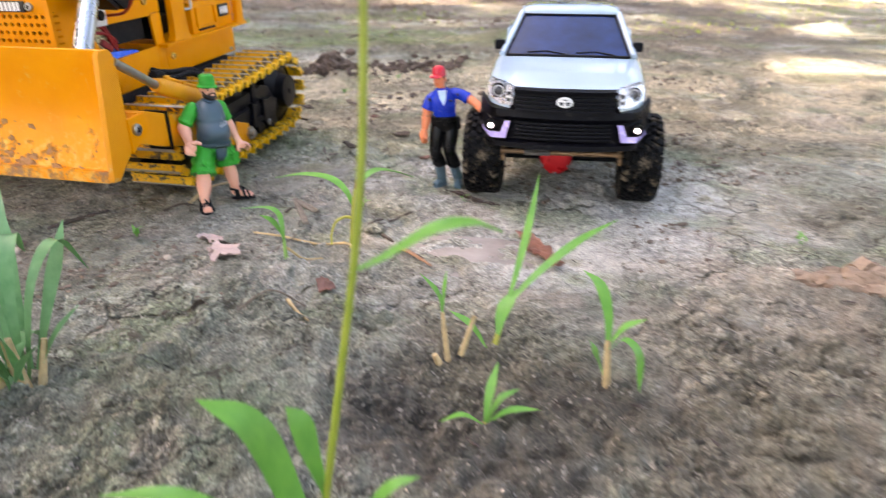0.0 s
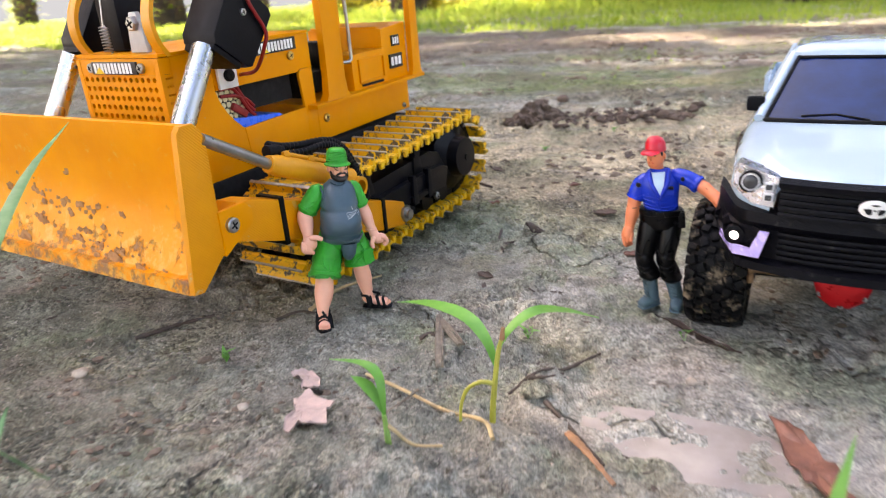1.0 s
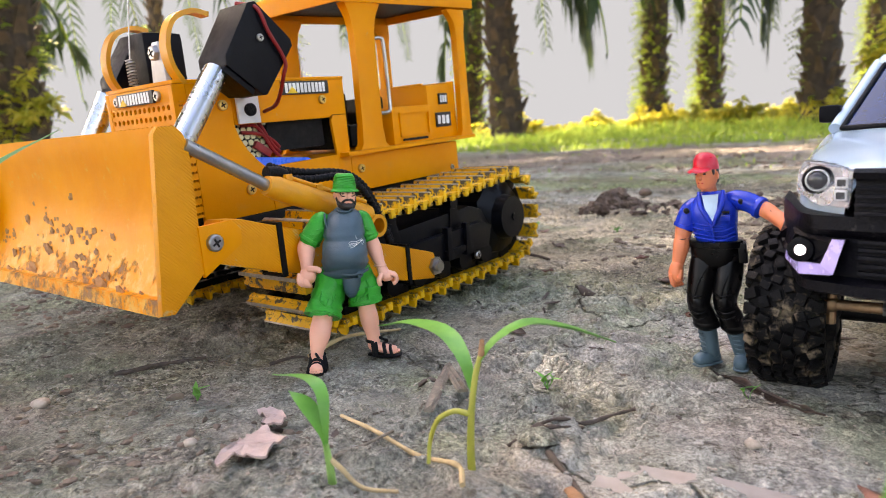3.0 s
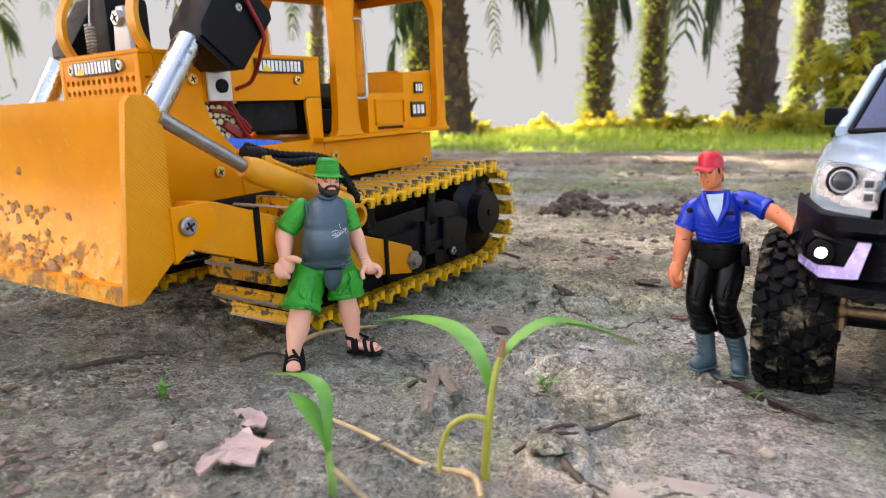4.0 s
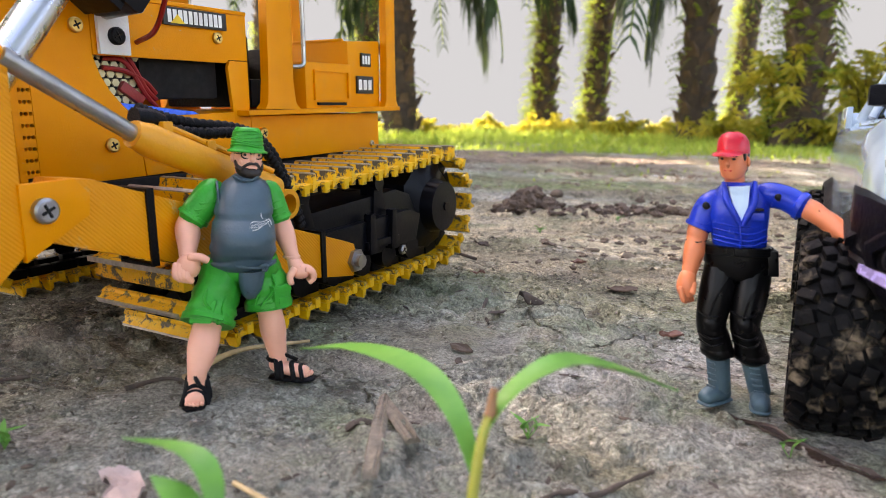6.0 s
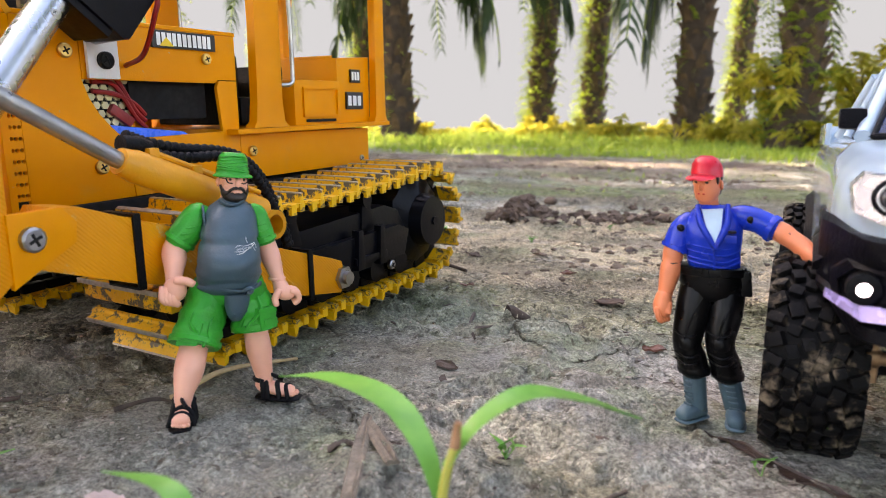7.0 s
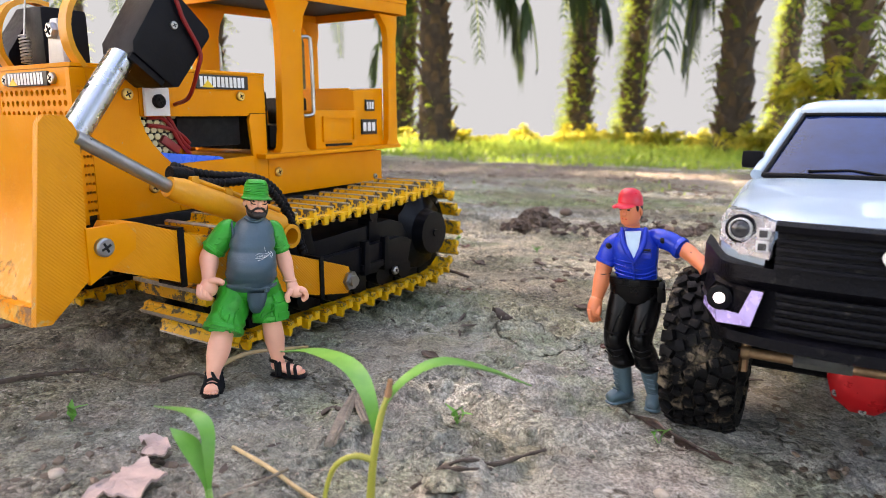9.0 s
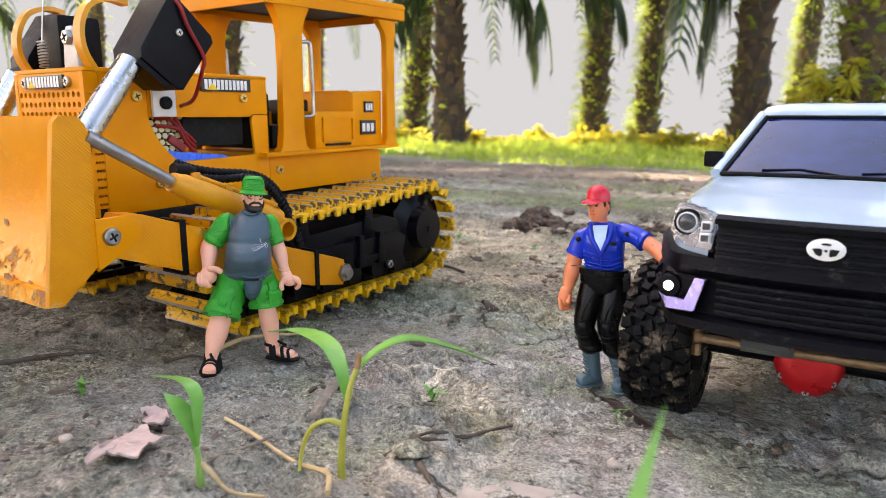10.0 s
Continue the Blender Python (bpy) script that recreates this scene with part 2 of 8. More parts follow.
def leaf_mat(name, a, b, rough=0.42, trans=0.25, scale=120):
    k = Mat(name)
    r = k.node("ShaderNodeObjectInfo").outputs["Random"]
    isl = k.node("ShaderNodeNewGeometry").outputs["Random Per Island"]
    f = k.math("ADD", k.math("MULTIPLY", k.ramp(k.noise(scale, 3), 0.3, 0.7), 0.5), k.math("MULTIPLY", isl, 0.5))
    c = k.mix(f, a, b)
    k.put(Base_Color=c, Roughness=rough, Transmission_Weight=0.0, Specular_IOR_Level=0.4)
    tr = k.node("ShaderNodeBsdfTranslucent", Color=k.mix(f, tuple(min(1, v * 1.7) for v in a), tuple(min(1, v * 1.7) for v in b)))
    mx = k.node("ShaderNodeMixShader", Fac=trans)
    k.t.links.new(k.b.outputs[0], mx.inputs[1])
    k.t.links.new(tr.outputs[0], mx.inputs[2])
    k.t.links.new(mx.outputs[0], k.t.nodes["Material Output"].inputs[0])
    return k.m


def emit_mat(name, col, strength):
    k = Mat(name)
    k.put(Base_Color=col, Emission_Color=col, Emission_Strength=strength, Roughness=0.3)
    return k.m


def glass_mat(name, col, rough=0.02):
    k = Mat(name)
    k.put(Base_Color=col, Roughness=rough, Specular_IOR_Level=0.5)
    tr = k.node("ShaderNodeBsdfTransparent")
    mx = k.node("ShaderNodeMixShader", Fac=0.13)
    k.t.links.new(tr.outputs[0], mx.inputs[1])
    k.t.links.new(k.b.outputs[0], mx.inputs[2])
    k.t.links.new(mx.outputs[0], k.t.nodes["Material Output"].inputs[0])
    return k.m


M_YEL, M_PRINT, M_BLADE, M_PAD = yellow_paint(), printed_paint(), blade_paint(), pad_paint()
M_ORANGE = plain("orange_paint", (0.72, 0.29, 0.008), 0.38, var=0.08, bump=0.0002)
M_BLACKP = dirty("black_plastic", (0.003, 0.003, 0.004), 0.42, (0.05, 0.045, 0.035), 0.12, 60, spec=0.14)
M_MOTOR = plain("black_motor_case", (0.0022, 0.0022, 0.0045), 0.44, var=0.2, bump=0.0001, spec=0.13)
M_FRAME = dirty("black_track_frame", (0.0024, 0.0030, 0.0055), 0.32, (0.022, 0.018, 0.014), 0.06, 50, spec=0.16, relief=0.00015)
# near-black fill: shade inside openings and slots is put into its colour
M_DARK = plain("dark_shade_fill", (0.002, 0.002, 0.0025), 0.9, bump=0)
M_RUBBER = plain("black_rubber", (0.003, 0.003, 0.004), 0.5, spec=0.14, bump=0.0004, bscale=900)
M_TYRE = dirty("muddy_tyre_rubber", (0.004, 0.004, 0.0045), 0.6, (0.21, 0.165, 0.115), 0.40, 70, spec=0.13)
M_CHROME = plain("polished_steel", (0.62, 0.64, 0.67), 0.26, 1.0, var=0.02, scale=20, bump=0)
M_STEEL = plain("dull_steel", (0.40, 0.40, 0.40), 0.34, 1.0, var=0.2, bump=0.0001)
M_RUST = plain("rusty_steel", (0.30, 0.19, 0.11), 0.5, 0.8, var=0.4, scale=120)
M_BRASS = plain("brass", (0.62, 0.42, 0.14), 0.35, 1.0, var=0.2, bump=0)
M_WHITEP = plain("white_plate", (0.66, 0.66, 0.66), 0.5, var=0.08)
M_GREYP = plain("grey_plate", (0.46, 0.46, 0.47), 0.4, 0.3, var=0.1)
M_BLUE = plain("blue_shrink_wrap", (0.004, 0.135, 0.80), 0.30, var=0.15)
M_RED = plain("red_wire", (0.24, 0.006, 0.008), 0.4, var=0.2)
M_CREAM = plain("cream_dots", (0.62, 0.56, 0.34), 0.6)
M_PLATE = plain("black_label", (0.008, 0.008, 0.009), 0.4, bump=0)
M_MARK = plain("white_marking", (0.80, 0.80, 0.78), 0.5, bump=0)
M_YMARK = plain("yellow_marking", (0.85, 0.55, 0.02), 0.5, bump=0)
M_WEARSTEEL = plain("bare_worn_edge", (0.42, 0.38, 0.33), 0.45, 0.5, var=0.3, scale=200)
M_MUD = plain("dried_mud", (0.46, 0.215, 0.085), 0.95, var=0.35, scale=150, bump=0.001, bscale=300)
M_WHITE = plain("white_car_paint", (0.42, 0.55, 0.66), 0.14, var=0.025, scale=14, bump=0.0, coat=0.6)
M_TRIM = dirty("black_bumper", (0.003, 0.003, 0.005), 0.36, (0.08, 0.075, 0.07), 0.06, 90, spec=0.10)
# the uneven blue stands for sky reflected in dark glass
M_GLASS = plain("dark_window", (0.005, 0.018, 0.080), 0.05, var=0.6, scale=16, bump=0, spec=0.34)
M_LENS = glass_mat("clear_lens", (0.92, 0.94, 0.97), 0.05)
M_SILVER = plain("silver_reflector", (0.52, 0.52, 0.55), 0.28, 0.85, var=0.1, bump=0)
M_LAMPGLASS = plain("smoky_lens", (0.05, 0.05, 0.055), 0.06, var=0.3, bump=0, spec=0.6)
# bezel violet, brightened to carry the fog lamp's spill
M_PURPLE = plain("violet_lit_bezel", (0.52, 0.44, 0.92), 0.25, 0.2, var=0.2, bump=0)
M_LED = emit_mat("white_led", (1.0, 0.96, 1.0), 1.2)
M_DIFF = plain("red_anodised_metal", (0.56, 0.012, 0.016), 0.32, 0.4, var=0.12, bump=0.0001)
M_GROUND = mud_ground()
M_SKIN1 = plain("toy_pink_skin", (0.92, 0.44, 0.30), 0.42, var=0.06, bump=0.0001)
M_SKIN2 = plain("toy_orange_skin", (0.86, 0.25, 0.105), 0.40, var=0.07, bump=0.0001)
M_GREEN = plain("toy_green", (0.002, 0.33, 0.028), 0.36, var=0.15, bump=0.0004, spec=0.35)
M_SLATE = plain("toy_slate_vest", (0.045, 0.088, 0.112), 0.40, var=0.12, bump=0.0002)
M_BLUES = plain("toy_blue_shirt", (0.002, 0.036, 0.48), 0.22, var=0.12, bump=0.0002, spec=0.4)
M_CAP = plain("toy_red_cap", (0.62, 0.010, 0.028), 0.33, var=0.08, bump=0.0001)
M_PANTS = plain("toy_black_pants", (0.0025, 0.0025, 0.003), 0.32, var=0.2, spec=0.22, bump=0.0002)
M_BOOT = plain("toy_grey_boots", (0.075, 0.135, 0.165), 0.45, var=0.15, bump=0.0002)
M_SHIRT = plain("toy_pale_shirt", (0.52, 0.68, 0.80), 0.4, bump=0)
M_HAIR = plain("toy_dark_hair", (0.020, 0.013, 0.010), 0.5, bump=0.0004)
M_WEED = leaf_mat("weed_leaf", (0.095, 0.32, 0.055), (0.20, 0.47, 0.085), 0.35, 0.3)
M_STEM = leaf_mat("weed_stem", (0.34, 0.36, 0.05), (0.50, 0.44, 0.09), 0.4, 0.15)
M_STALKP = leaf_mat("pale_sheath", (0.26, 0.48, 0.13), (0.36, 0.55, 0.16), 0.4, 0.2)
M_STALK = leaf_mat("olive_stalk", (0.22, 0.30, 0.035), (0.36, 0.40, 0.06), 0.45, 0.15)
M_BROAD = leaf_mat("broad_leaf", (0.085, 0.25, 0.09), (0.20, 0.42, 0.18), 0.35, 0.3)
M_GRASS = leaf_mat("meadow_grass", (0.13, 0.26, 0.030), (0.38, 0.44, 0.06), 0.6, 0.4, 1.5)
M_FROND = leaf_mat("palm_frond", (0.014, 0.040, 0.014), (0.045, 0.080, 0.022), 0.45, 0.12, 2)
M_FERN = leaf_mat("trunk_fern", (0.09, 0.19, 0.015), (0.34, 0.38, 0.05), 0.5, 0.35, 6)
M_TRUNK = plain("palm_trunk", (0.060, 0.042, 0.029), 0.9, var=0.45, scale=7, bump=0.02, bscale=25)
M_STUB = plain("leaf_base_stub", (0.105, 0.068, 0.040), 0.9, var=0.5, scale=6, bump=0.01, bscale=30)
M_DEADLEAF = plain("dead_leaf", (0.48, 0.355, 0.31), 0.5, var=0.25, scale=90, bump=0.0006)
M_BROWNLEAF = plain("brown_leaf", (0.20, 0.085, 0.055), 0.45, var=0.45, scale=70, bump=0.0006)
M_STRAW = plain("dry_straw", (0.50, 0.36, 0.18), 0.7, var=0.2, scale=150, bump=0.0003)
M_RUSTWOOD = plain("orange_brown_wood", (0.34, 0.165, 0.075), 0.5, var=0.4, scale=120, bump=0.0008)
M_TWIG = plain("dark_twig", (0.075, 0.055, 0.042), 0.9, var=0.4, scale=150, bump=0.0008)
M_GREYTWIG = plain("grey_wood", (0.215, 0.175, 0.130), 0.9, var=0.35, scale=180, bump=0.0012)
M_STONE = plain("pale_pebble", (0.46, 0.38, 0.30), 0.8, var=0.3, scale=150, bump=0.0006)
M_SMEAR = plain("wet_dark_smear", (0.052, 0.032, 0.024), 0.35, var=0.4, scale=90, bump=0.0008, bscale=260)
M_WATER = plain("silty_water", (0.36, 0.315, 0.28), 0.10, var=0.30, scale=22, bump=0.0005, bscale=70)
M_SHRUB = leaf_mat("shrub_leaf", (0.22, 0.26, 0.02), (0.60, 0.48, 0.07), 0.5, 0.4, 3)
M_RIDGE = plain("brown_turned_mud", (0.27, 0.19, 0.13), 0.9, var=0.4, scale=60, bump=0.002, bscale=160)
M_LUMP = plain("torn_brown_mud", (0.165, 0.120, 0.085), 0.85, var=0.45, scale=40, bump=0.003, bscale=140)
M_CLOD = plain("mud_clod", (0.115, 0.080, 0.060), 0.95, var=0.45, scale=45, bump=0.006, bscale=70)


# ---------- mesh helpers ----------
def add_box(bm, lo, hi, bevel=0.0, m=None):
    r = bmesh.ops.create_cube(bm, size=1)
    vs = r["verts"]
    c = (Vector(lo) + Vector(hi)) / 2
    s = [abs(b - a) for a, b in zip(lo, hi)]
    mt = (m or Matrix()) @ Matrix.Translation(c) @ Matrix.Diagonal((*s, 1))
    bmesh.ops.transform(bm, matrix=mt, verts=vs)
    if bevel:
        es = list({e for v in vs for e in v.link_edges})
        bmesh.ops.bevel(bm, geom=es, offset=bevel, segments=2, affect="EDGES", profile=0.7)


def add_prism(bm, pts, axis, lo, hi, bevel=0.0):
    """A polygon of two coordinates, drawn out along the third axis."""
    def at(p, d):
        return {"x": (d, p[0], p[1]), "y": (p[0], d, p[1]), "z": (p[0], p[1], d)}[axis]
    a = [bm.verts.new(at(p, lo)) for p in pts]
    b = [bm.verts.new(at(p, hi)) for p in pts]
    fs = [bm.faces.new(a), bm.faces.new(b[::-1])]
    n = len(pts)
    for i in range(n):
        fs.append(bm.faces.new((a[i], b[i], b[(i + 1) % n], a[(i + 1) % n])))
    bmesh.ops.recalc_face_normals(bm, faces=fs)
    if bevel:
        es = list({e for f in fs[:2] for e in f.edges})
        bmesh.ops.bevel(bm, geom=es, offset=bevel, segments=2, affect="EDGES", profile=0.7)


def add_loft(bm, rings, cap=True, mi=0, closed=False):
    """Skins rings of equally many points."""
    vs = [[bm.verts.new(p) for p in r] for r in rings]
    n = len(vs[0])
    fs = []
    pairs = list(zip(vs, vs[1:])) + ([(vs[-1], vs[0])] if closed else [])
    for a, b in pairs:
        for i in range(n):
            fs.append(bm.faces.new((a[i], a[(i + 1) % n], b[(i + 1) % n], b[i])))
    if cap and not closed:
        fs += [bm.faces.new(vs[0][::-1]), bm.faces.new(vs[-1])]
    for f in fs:
        f.material_index = mi
    bmesh.ops.recalc_face_normals(bm, faces=fs)


def sweep(pts, radii, seg=8, flat=1.0, twist=0.0):
    """Rings along a line of points; radii is one number or one for each point."""
    pts = [Vector(p) for p in pts]
    if isinstance(radii, (int, float)):
        radii = [radii] * len(pts)
    rings, up = [], None
    for i, p in enumerate(pts):
        d = (pts[min(i + 1, len(pts) - 1)] - pts[max(i - 1, 0)]).normalized()
        if up is None:
            up = Vector((0, 0, 1)) if abs(d.z) < 0.9 else Vector((0, 1, 0))
        s = d.cross(up).normalized()
        up = s.cross(d).normalized()
        rings.append([p + radii[i] * (s * math.cos(a) + up * math.sin(a) * flat) for a in (twist + 2 * math.pi * j / seg for j in range(seg))])
    return rings


def add_tube(bm, pts, r, seg=8, mi=0, flat=1.0):
    add_loft(bm, sweep(pts, r, seg, flat), True, mi)


def curve_pts(ctrl, n=24):
    """Points of a smooth line through the given ones."""
    c = [Vector(p) for p in ctrl]
    c = [2 * c[0] - c[1]] + c + [2 * c[-1] - c[-2]]
    out = []
    k = len(c) - 3
    for s in range(n + 1):
        f = s / n * k
        i = min(int(f), k - 1)
        u = f - i
        a, b, d, e = c[i:i + 4]
        out.append(0.5 * (2 * b + (d - a) * u + (2 * a - 5 * b + 4 * d - e) * u * u + (3 * b - 3 * d + e - a) * u ** 3))
    return out


def add_ball(bm, c, r, mi=0, seg=12, rot=None):
    """An ellipsoid; r is one or three radii."""
    r = (r, r, r) if isinstance(r, (int, float)) else r
    before = set(bm.faces)
    m = Matrix.Translation(c) @ (rot.to_4x4() if rot else Matrix()) @ Matrix.Diagonal((*r, 1))
    bmesh.ops.create_uvsphere(bm, u_segments=seg, v_segments=max(6, seg * 2 // 3), radius=1, matrix=m)
    for f in bm.faces:
        if f not in before:
            f.material_index = mi


def add_rock(bm, c, r, seed, rough=0.35):
    for v in bmesh.ops.create_icosphere(bm, subdivisions=2, radius=1)["verts"]:
        k = 1 + rough * noise.noise(v.co * 1.7 + Vector((seed * 3.1, seed, 0)))
        v.co = Vector(c) + Vector((v.co.x * r[0], v.co.y * r[1], v.co.z * r[2])) * k


def part(name, bm, material, parent=None, label="", smooth=True, angle=38):
    """One mesh object out of a bmesh, under a thing or a part."""
    me = bpy.data.meshes.new(name)
    bm.to_mesh(me)
    bm.free()
    for k in material if isinstance(material, (list, tuple)) else (material,):
        me.materials.append(k)
    if smooth:
        me.polygons.foreach_set("use_smooth", [True] * len(me.polygons))
        me.set_sharp_from_angle(angle=radians(angle))
    ob = new(name, me)
    if parent is not None:
        ob.parent = parent
    if label:
        ob["label"] = label
    return ob


def thing(name, m, label, category, group=""):
    ob = new(name)
    ob.empty_display_size = 0.02
    ob.matrix_world = m
    return tagged(ob, label, category, group)


def B():
    return bmesh.new()


def boxpart(name, lo, hi, mat, parent, bevel=0.0, label="", m=None):
    bm = B()
    add_box(bm, lo, hi, bevel, m)
    return part(name, bm, mat, parent, label)


def prismpart(name, pts, axis, lo, hi, mat, parent, bevel=0.0, label=""):
    bm = B()
    add_prism(bm, pts, axis, lo, hi, bevel)
    return part(name, bm, mat, parent, label)


def tubepart(name, pts, r, mat, parent, seg=12, label="", flat=1.0):
    bm = B()
    add_tube(bm, pts, r, seg, 0, flat)
    return part(name, bm, mat, parent, label)


# ---------- ground ----------
def smooth(a, b, v):
    t = min(1.0, max(0.0, (v - a) / (b - a)))
    return t * t * (3 - 2 * t)


def bell(x, y, cx, cy, sx, sy):
    return math.exp(-(((x - cx) / sx) ** 2) - ((y - cy) / sy) ** 2)


def ground_h(x, y):
    """The height of the ground, without its finest grain."""
    h = 0.008 * max(0.0, y - 4.0)
    h += 0.020 * bell(x, y, 0.0, 0.40, 0.45, 0.14)                    # low ridge near the first eye
    h += 0.009 * bell(x, y, -0.40, 1.02, 0.16, 0.24)                  # under the dozer
    h -= 0.022 * bell(x, y, -0.01, 0.385, 0.045, 0.03)                # footprint-like hole
    h += 0.009 * bell(x, y, -0.13, 0.60, 0.11, 0.07)                  # swelling under the sprouts
    h -= 0.010 * bell(x, y, -0.26, 0.47, 0.05, 0.05)
    w = bell(x, y, 0.020, 0.620, 0.080, 0.062)
    h -= w * (0.0062 - 0.0055 * noise.noise(Vector((x * 38, y * 38, 3))) - 0.003 * noise.noise(Vector((x * 95, y * 95, 9))))               # shallow puddle
    if y > 1.2:
        far = smooth(1.2, 3.0, y) * (1 - smooth(14, 30, y))
        u, d = x * 0.956 + y * 0.292, y * 0.956 - x * 0.292      # along and across the old ruts
        h += far * 0.030 * noise.noise(Vector((u * 0.7, d * 2.4, 4.2)))
        h += far * 0.020 * noise.noise(Vector((u * 2.2, d * 6.5, 1.2)))
        lump = smooth(-0.05, 0.35, noise.noise(Vector((u * 1.6, d * 3.6, 8.8))))
        h += far * lump * (0.026 * max(0.0, noise.noise(Vector((u * 7.0, d * 14.0, 8.2)))) + 0.012 * noise.noise(Vector((u * 19, d * 30, 2.2))))
    near = 1 - smooth(2.5, 4.5, abs(y) + 0.5 * abs(x))
    if near > 0:
        v = Vector((x, y, 0))
        h += near * (0.0035 * noise.noise(v * 9) + 0.0022 * noise.noise(v * 27 + Vector((5, 1, 0))))
        rough = 0.5 + 3.4 * bell(x, y, 0.0, 0.32, 0.8, 0.22)
        h += near * rough * (0.0026 * noise.noise(v * 55) + 0.0016 * noise.noise(v * 130))
        if -1.0 < x < 0.9 and 0.2 < y < 2.2:      # crumbly crust, between smooth patches
            k = smooth(-0.18, 0.16, noise.noise(v * 8 + Vector((2, 7, 0)))) * (1 - 0.8 * w)
            h += k * (0.0030 * abs(noise.noise(v * 85 + Vector((0, 3, 0)))) + 0.0020 * noise.noise(v * 190))
            # torn flakes and sunken prints in the crust
            q = smooth(0.05, 0.30, noise.noise(v * 5.5 + Vector((9, 4, 0)))) * (1 - 0.8 * w)
            f = noise.noise(Vector((x * 24, y * 34, 6.0))) + 0.45 * noise.noise(Vector((x * 70, y * 85, 2.0)))
            h += q * (0.0085 * smooth(0.12, 0.24, f) - 0.0070 * smooth(0.10, 0.30, -f)) * (0.7 + 0.5 * smooth(0.8, 1.5, y))
        # prints of a tread, running away at the near side
        if 0.14 < x < 0.50 and 0.20 < y < 0.64:
            w = smooth(0.14, 0.18, x) * (1 - smooth(0.40, 0.50, x)) * smooth(0.20, 0.26, y) * (1 - smooth(0.52, 0.64, y))
            h += w * 0.0110 * math.sin((y + 0.25 * x) * 2 * math.pi / 0.024 + 2.2 * noise.noise(v * 14)) * (0.5 + noise.noise(v * 22))
    return h


def spread(lo, hi, step, far, slow):
    """Even steps from lo to hi, then slowly growing ones over a further stretch, then fast growing ones out to far."""
    v = list(np.arange(lo, hi + step / 2, step))
    s, p = step, v[-1]
    while p < far:
        s *= 1.022 if p < hi + slow[1] else 1.12
        p += s
        v.append(p)
    s, p = step, v[0]
    while p > -far:
        s *= 1.022 if p > lo - slow[0] else 1.12
        p -= s
        v.insert(0, p)
    return v


PUDDLE_Z = -0.0018


def build_ground():
    xs, ys = spread(-0.44, 0.42, 0.0023, 90, (2.6, 1.2)), spread(0.30, 1.16, 0.0023, 120, (0.1, 3.6))
    nx = len(xs)
    verts = [(x, y, ground_h(x, y)) for y in ys for x in xs]
    faces = [(j * nx + i, j * nx + i + 1, (j + 1) * nx + i + 1, (j + 1) * nx + i) for j in range(len(ys) - 1) for i in range(nx - 1)]
    me = bpy.data.meshes.new("ground")
    me.from_pydata(verts, [], faces)
    me.materials.append(M_GROUND)
    me.polygons.foreach_set("use_smooth", [True] * len(me.polygons))
    return tagged(new("ground", me), "damp grey-brown silt ground with tracks and cracks", "ground", kind="structure")


build_ground()


# ---------- toy bulldozer ----------
def grille(bm, x0, x1, z0, z1, nx, nz, y, r, place, zoff=0.0):
    """A plate with rows of round holes: place(a, b, d) turns plate coordinates into a point."""
    dx, dz = (x1 - x0) / nx, (z1 - z0) / nz
    for i in range(nx):
        for j in range(nz):
            cx, cz = x0 + dx * (i + 0.5), z0 + dz * (j + 0.5)
            k = 8
            ring, ring2, sq = [], [], []
            for a in range(k):
                t = 2 * math.pi * (a + 0.5) / k
                c, s = math.cos(t), math.sin(t)
                ring.append(bm.verts.new(place(cx + r * c, cz + r * s, y)))
                ring2.append(bm.verts.new(place(cx + r * c, cz + r * s, y + 0.003)))
                q = max(abs(c), abs(s))
                sq.append(bm.verts.new(place(cx + dx / 2 * c / q, cz + dz / 2 * s / q, y)))
            for a in range(k):
                b = (a + 1) % k
                bm.faces.new((ring[a], ring[b], sq[b], sq[a]))
                bm.faces.new((ring[a], ring2[a], ring2[b], ring[b]))
            # corners of the cell
            for a, (u, v) in ((0, (1, 1)), (2, (-1, 1)), (4, (-1, -1)), (6, (1, -1))):
                corner = bm.verts.new(place(cx + dx / 2 * u, cz + dz / 2 * v, y))
                bm.faces.new((sq[a], corner, sq[(a + 1) % k]))
    bmesh.ops.recalc_face_normals(bm, faces=bm.faces[:])


def screw(name, p, axis, r, mat, parent, hexa=False):
    """A screw head with a cross slot, or a hexagonal bolt, looking along axis (x or y)."""
    bm = B()
    d = Vector((1, 0, 0)) if axis == "x" else Vector((0, -1, 0))
    p = Vector(p)
    seg = 6 if hexa else 14
    add_loft(bm, sweep([p - d * 0.001, p + d * r * 0.45, p + d * r * 0.62], [r, r, r * 0.8], seg))
    head = part(name, bm, mat, parent)
    bm = B()
    s = Vector((0, 1, 0)) if axis == "x" else Vector((1, 0, 0))
    for ang in (25, 115):
        q = math.radians(ang)
        w = s * math.cos(q) + Vector((0, 0, 1)) * math.sin(q)
        add_tube(bm, [p + d * r * 0.62 - w * r * 0.55, p + d * r * 0.62 + w * r * 0.55], r * 0.13, 4)
    part("slot", bm, M_DARK, head)
    return head


def letter_bars(bm, place, n, w, h, seed):
    """Plain upright bars in place of a word: n marks over a width w."""
    rnd = random.Random(seed)
    step = w / n
    for i in range(n):
        x0 = -w / 2 + i * step
        x1 = x0 + step * rnd.uniform(0.66, 0.80)
        vs = [bm.verts.new(place(x, z)) for x, z in ((x0, -h / 2), (x1, -h / 2), (x1, h / 2), (x0, h / 2))]
        bm.faces.new(vs)


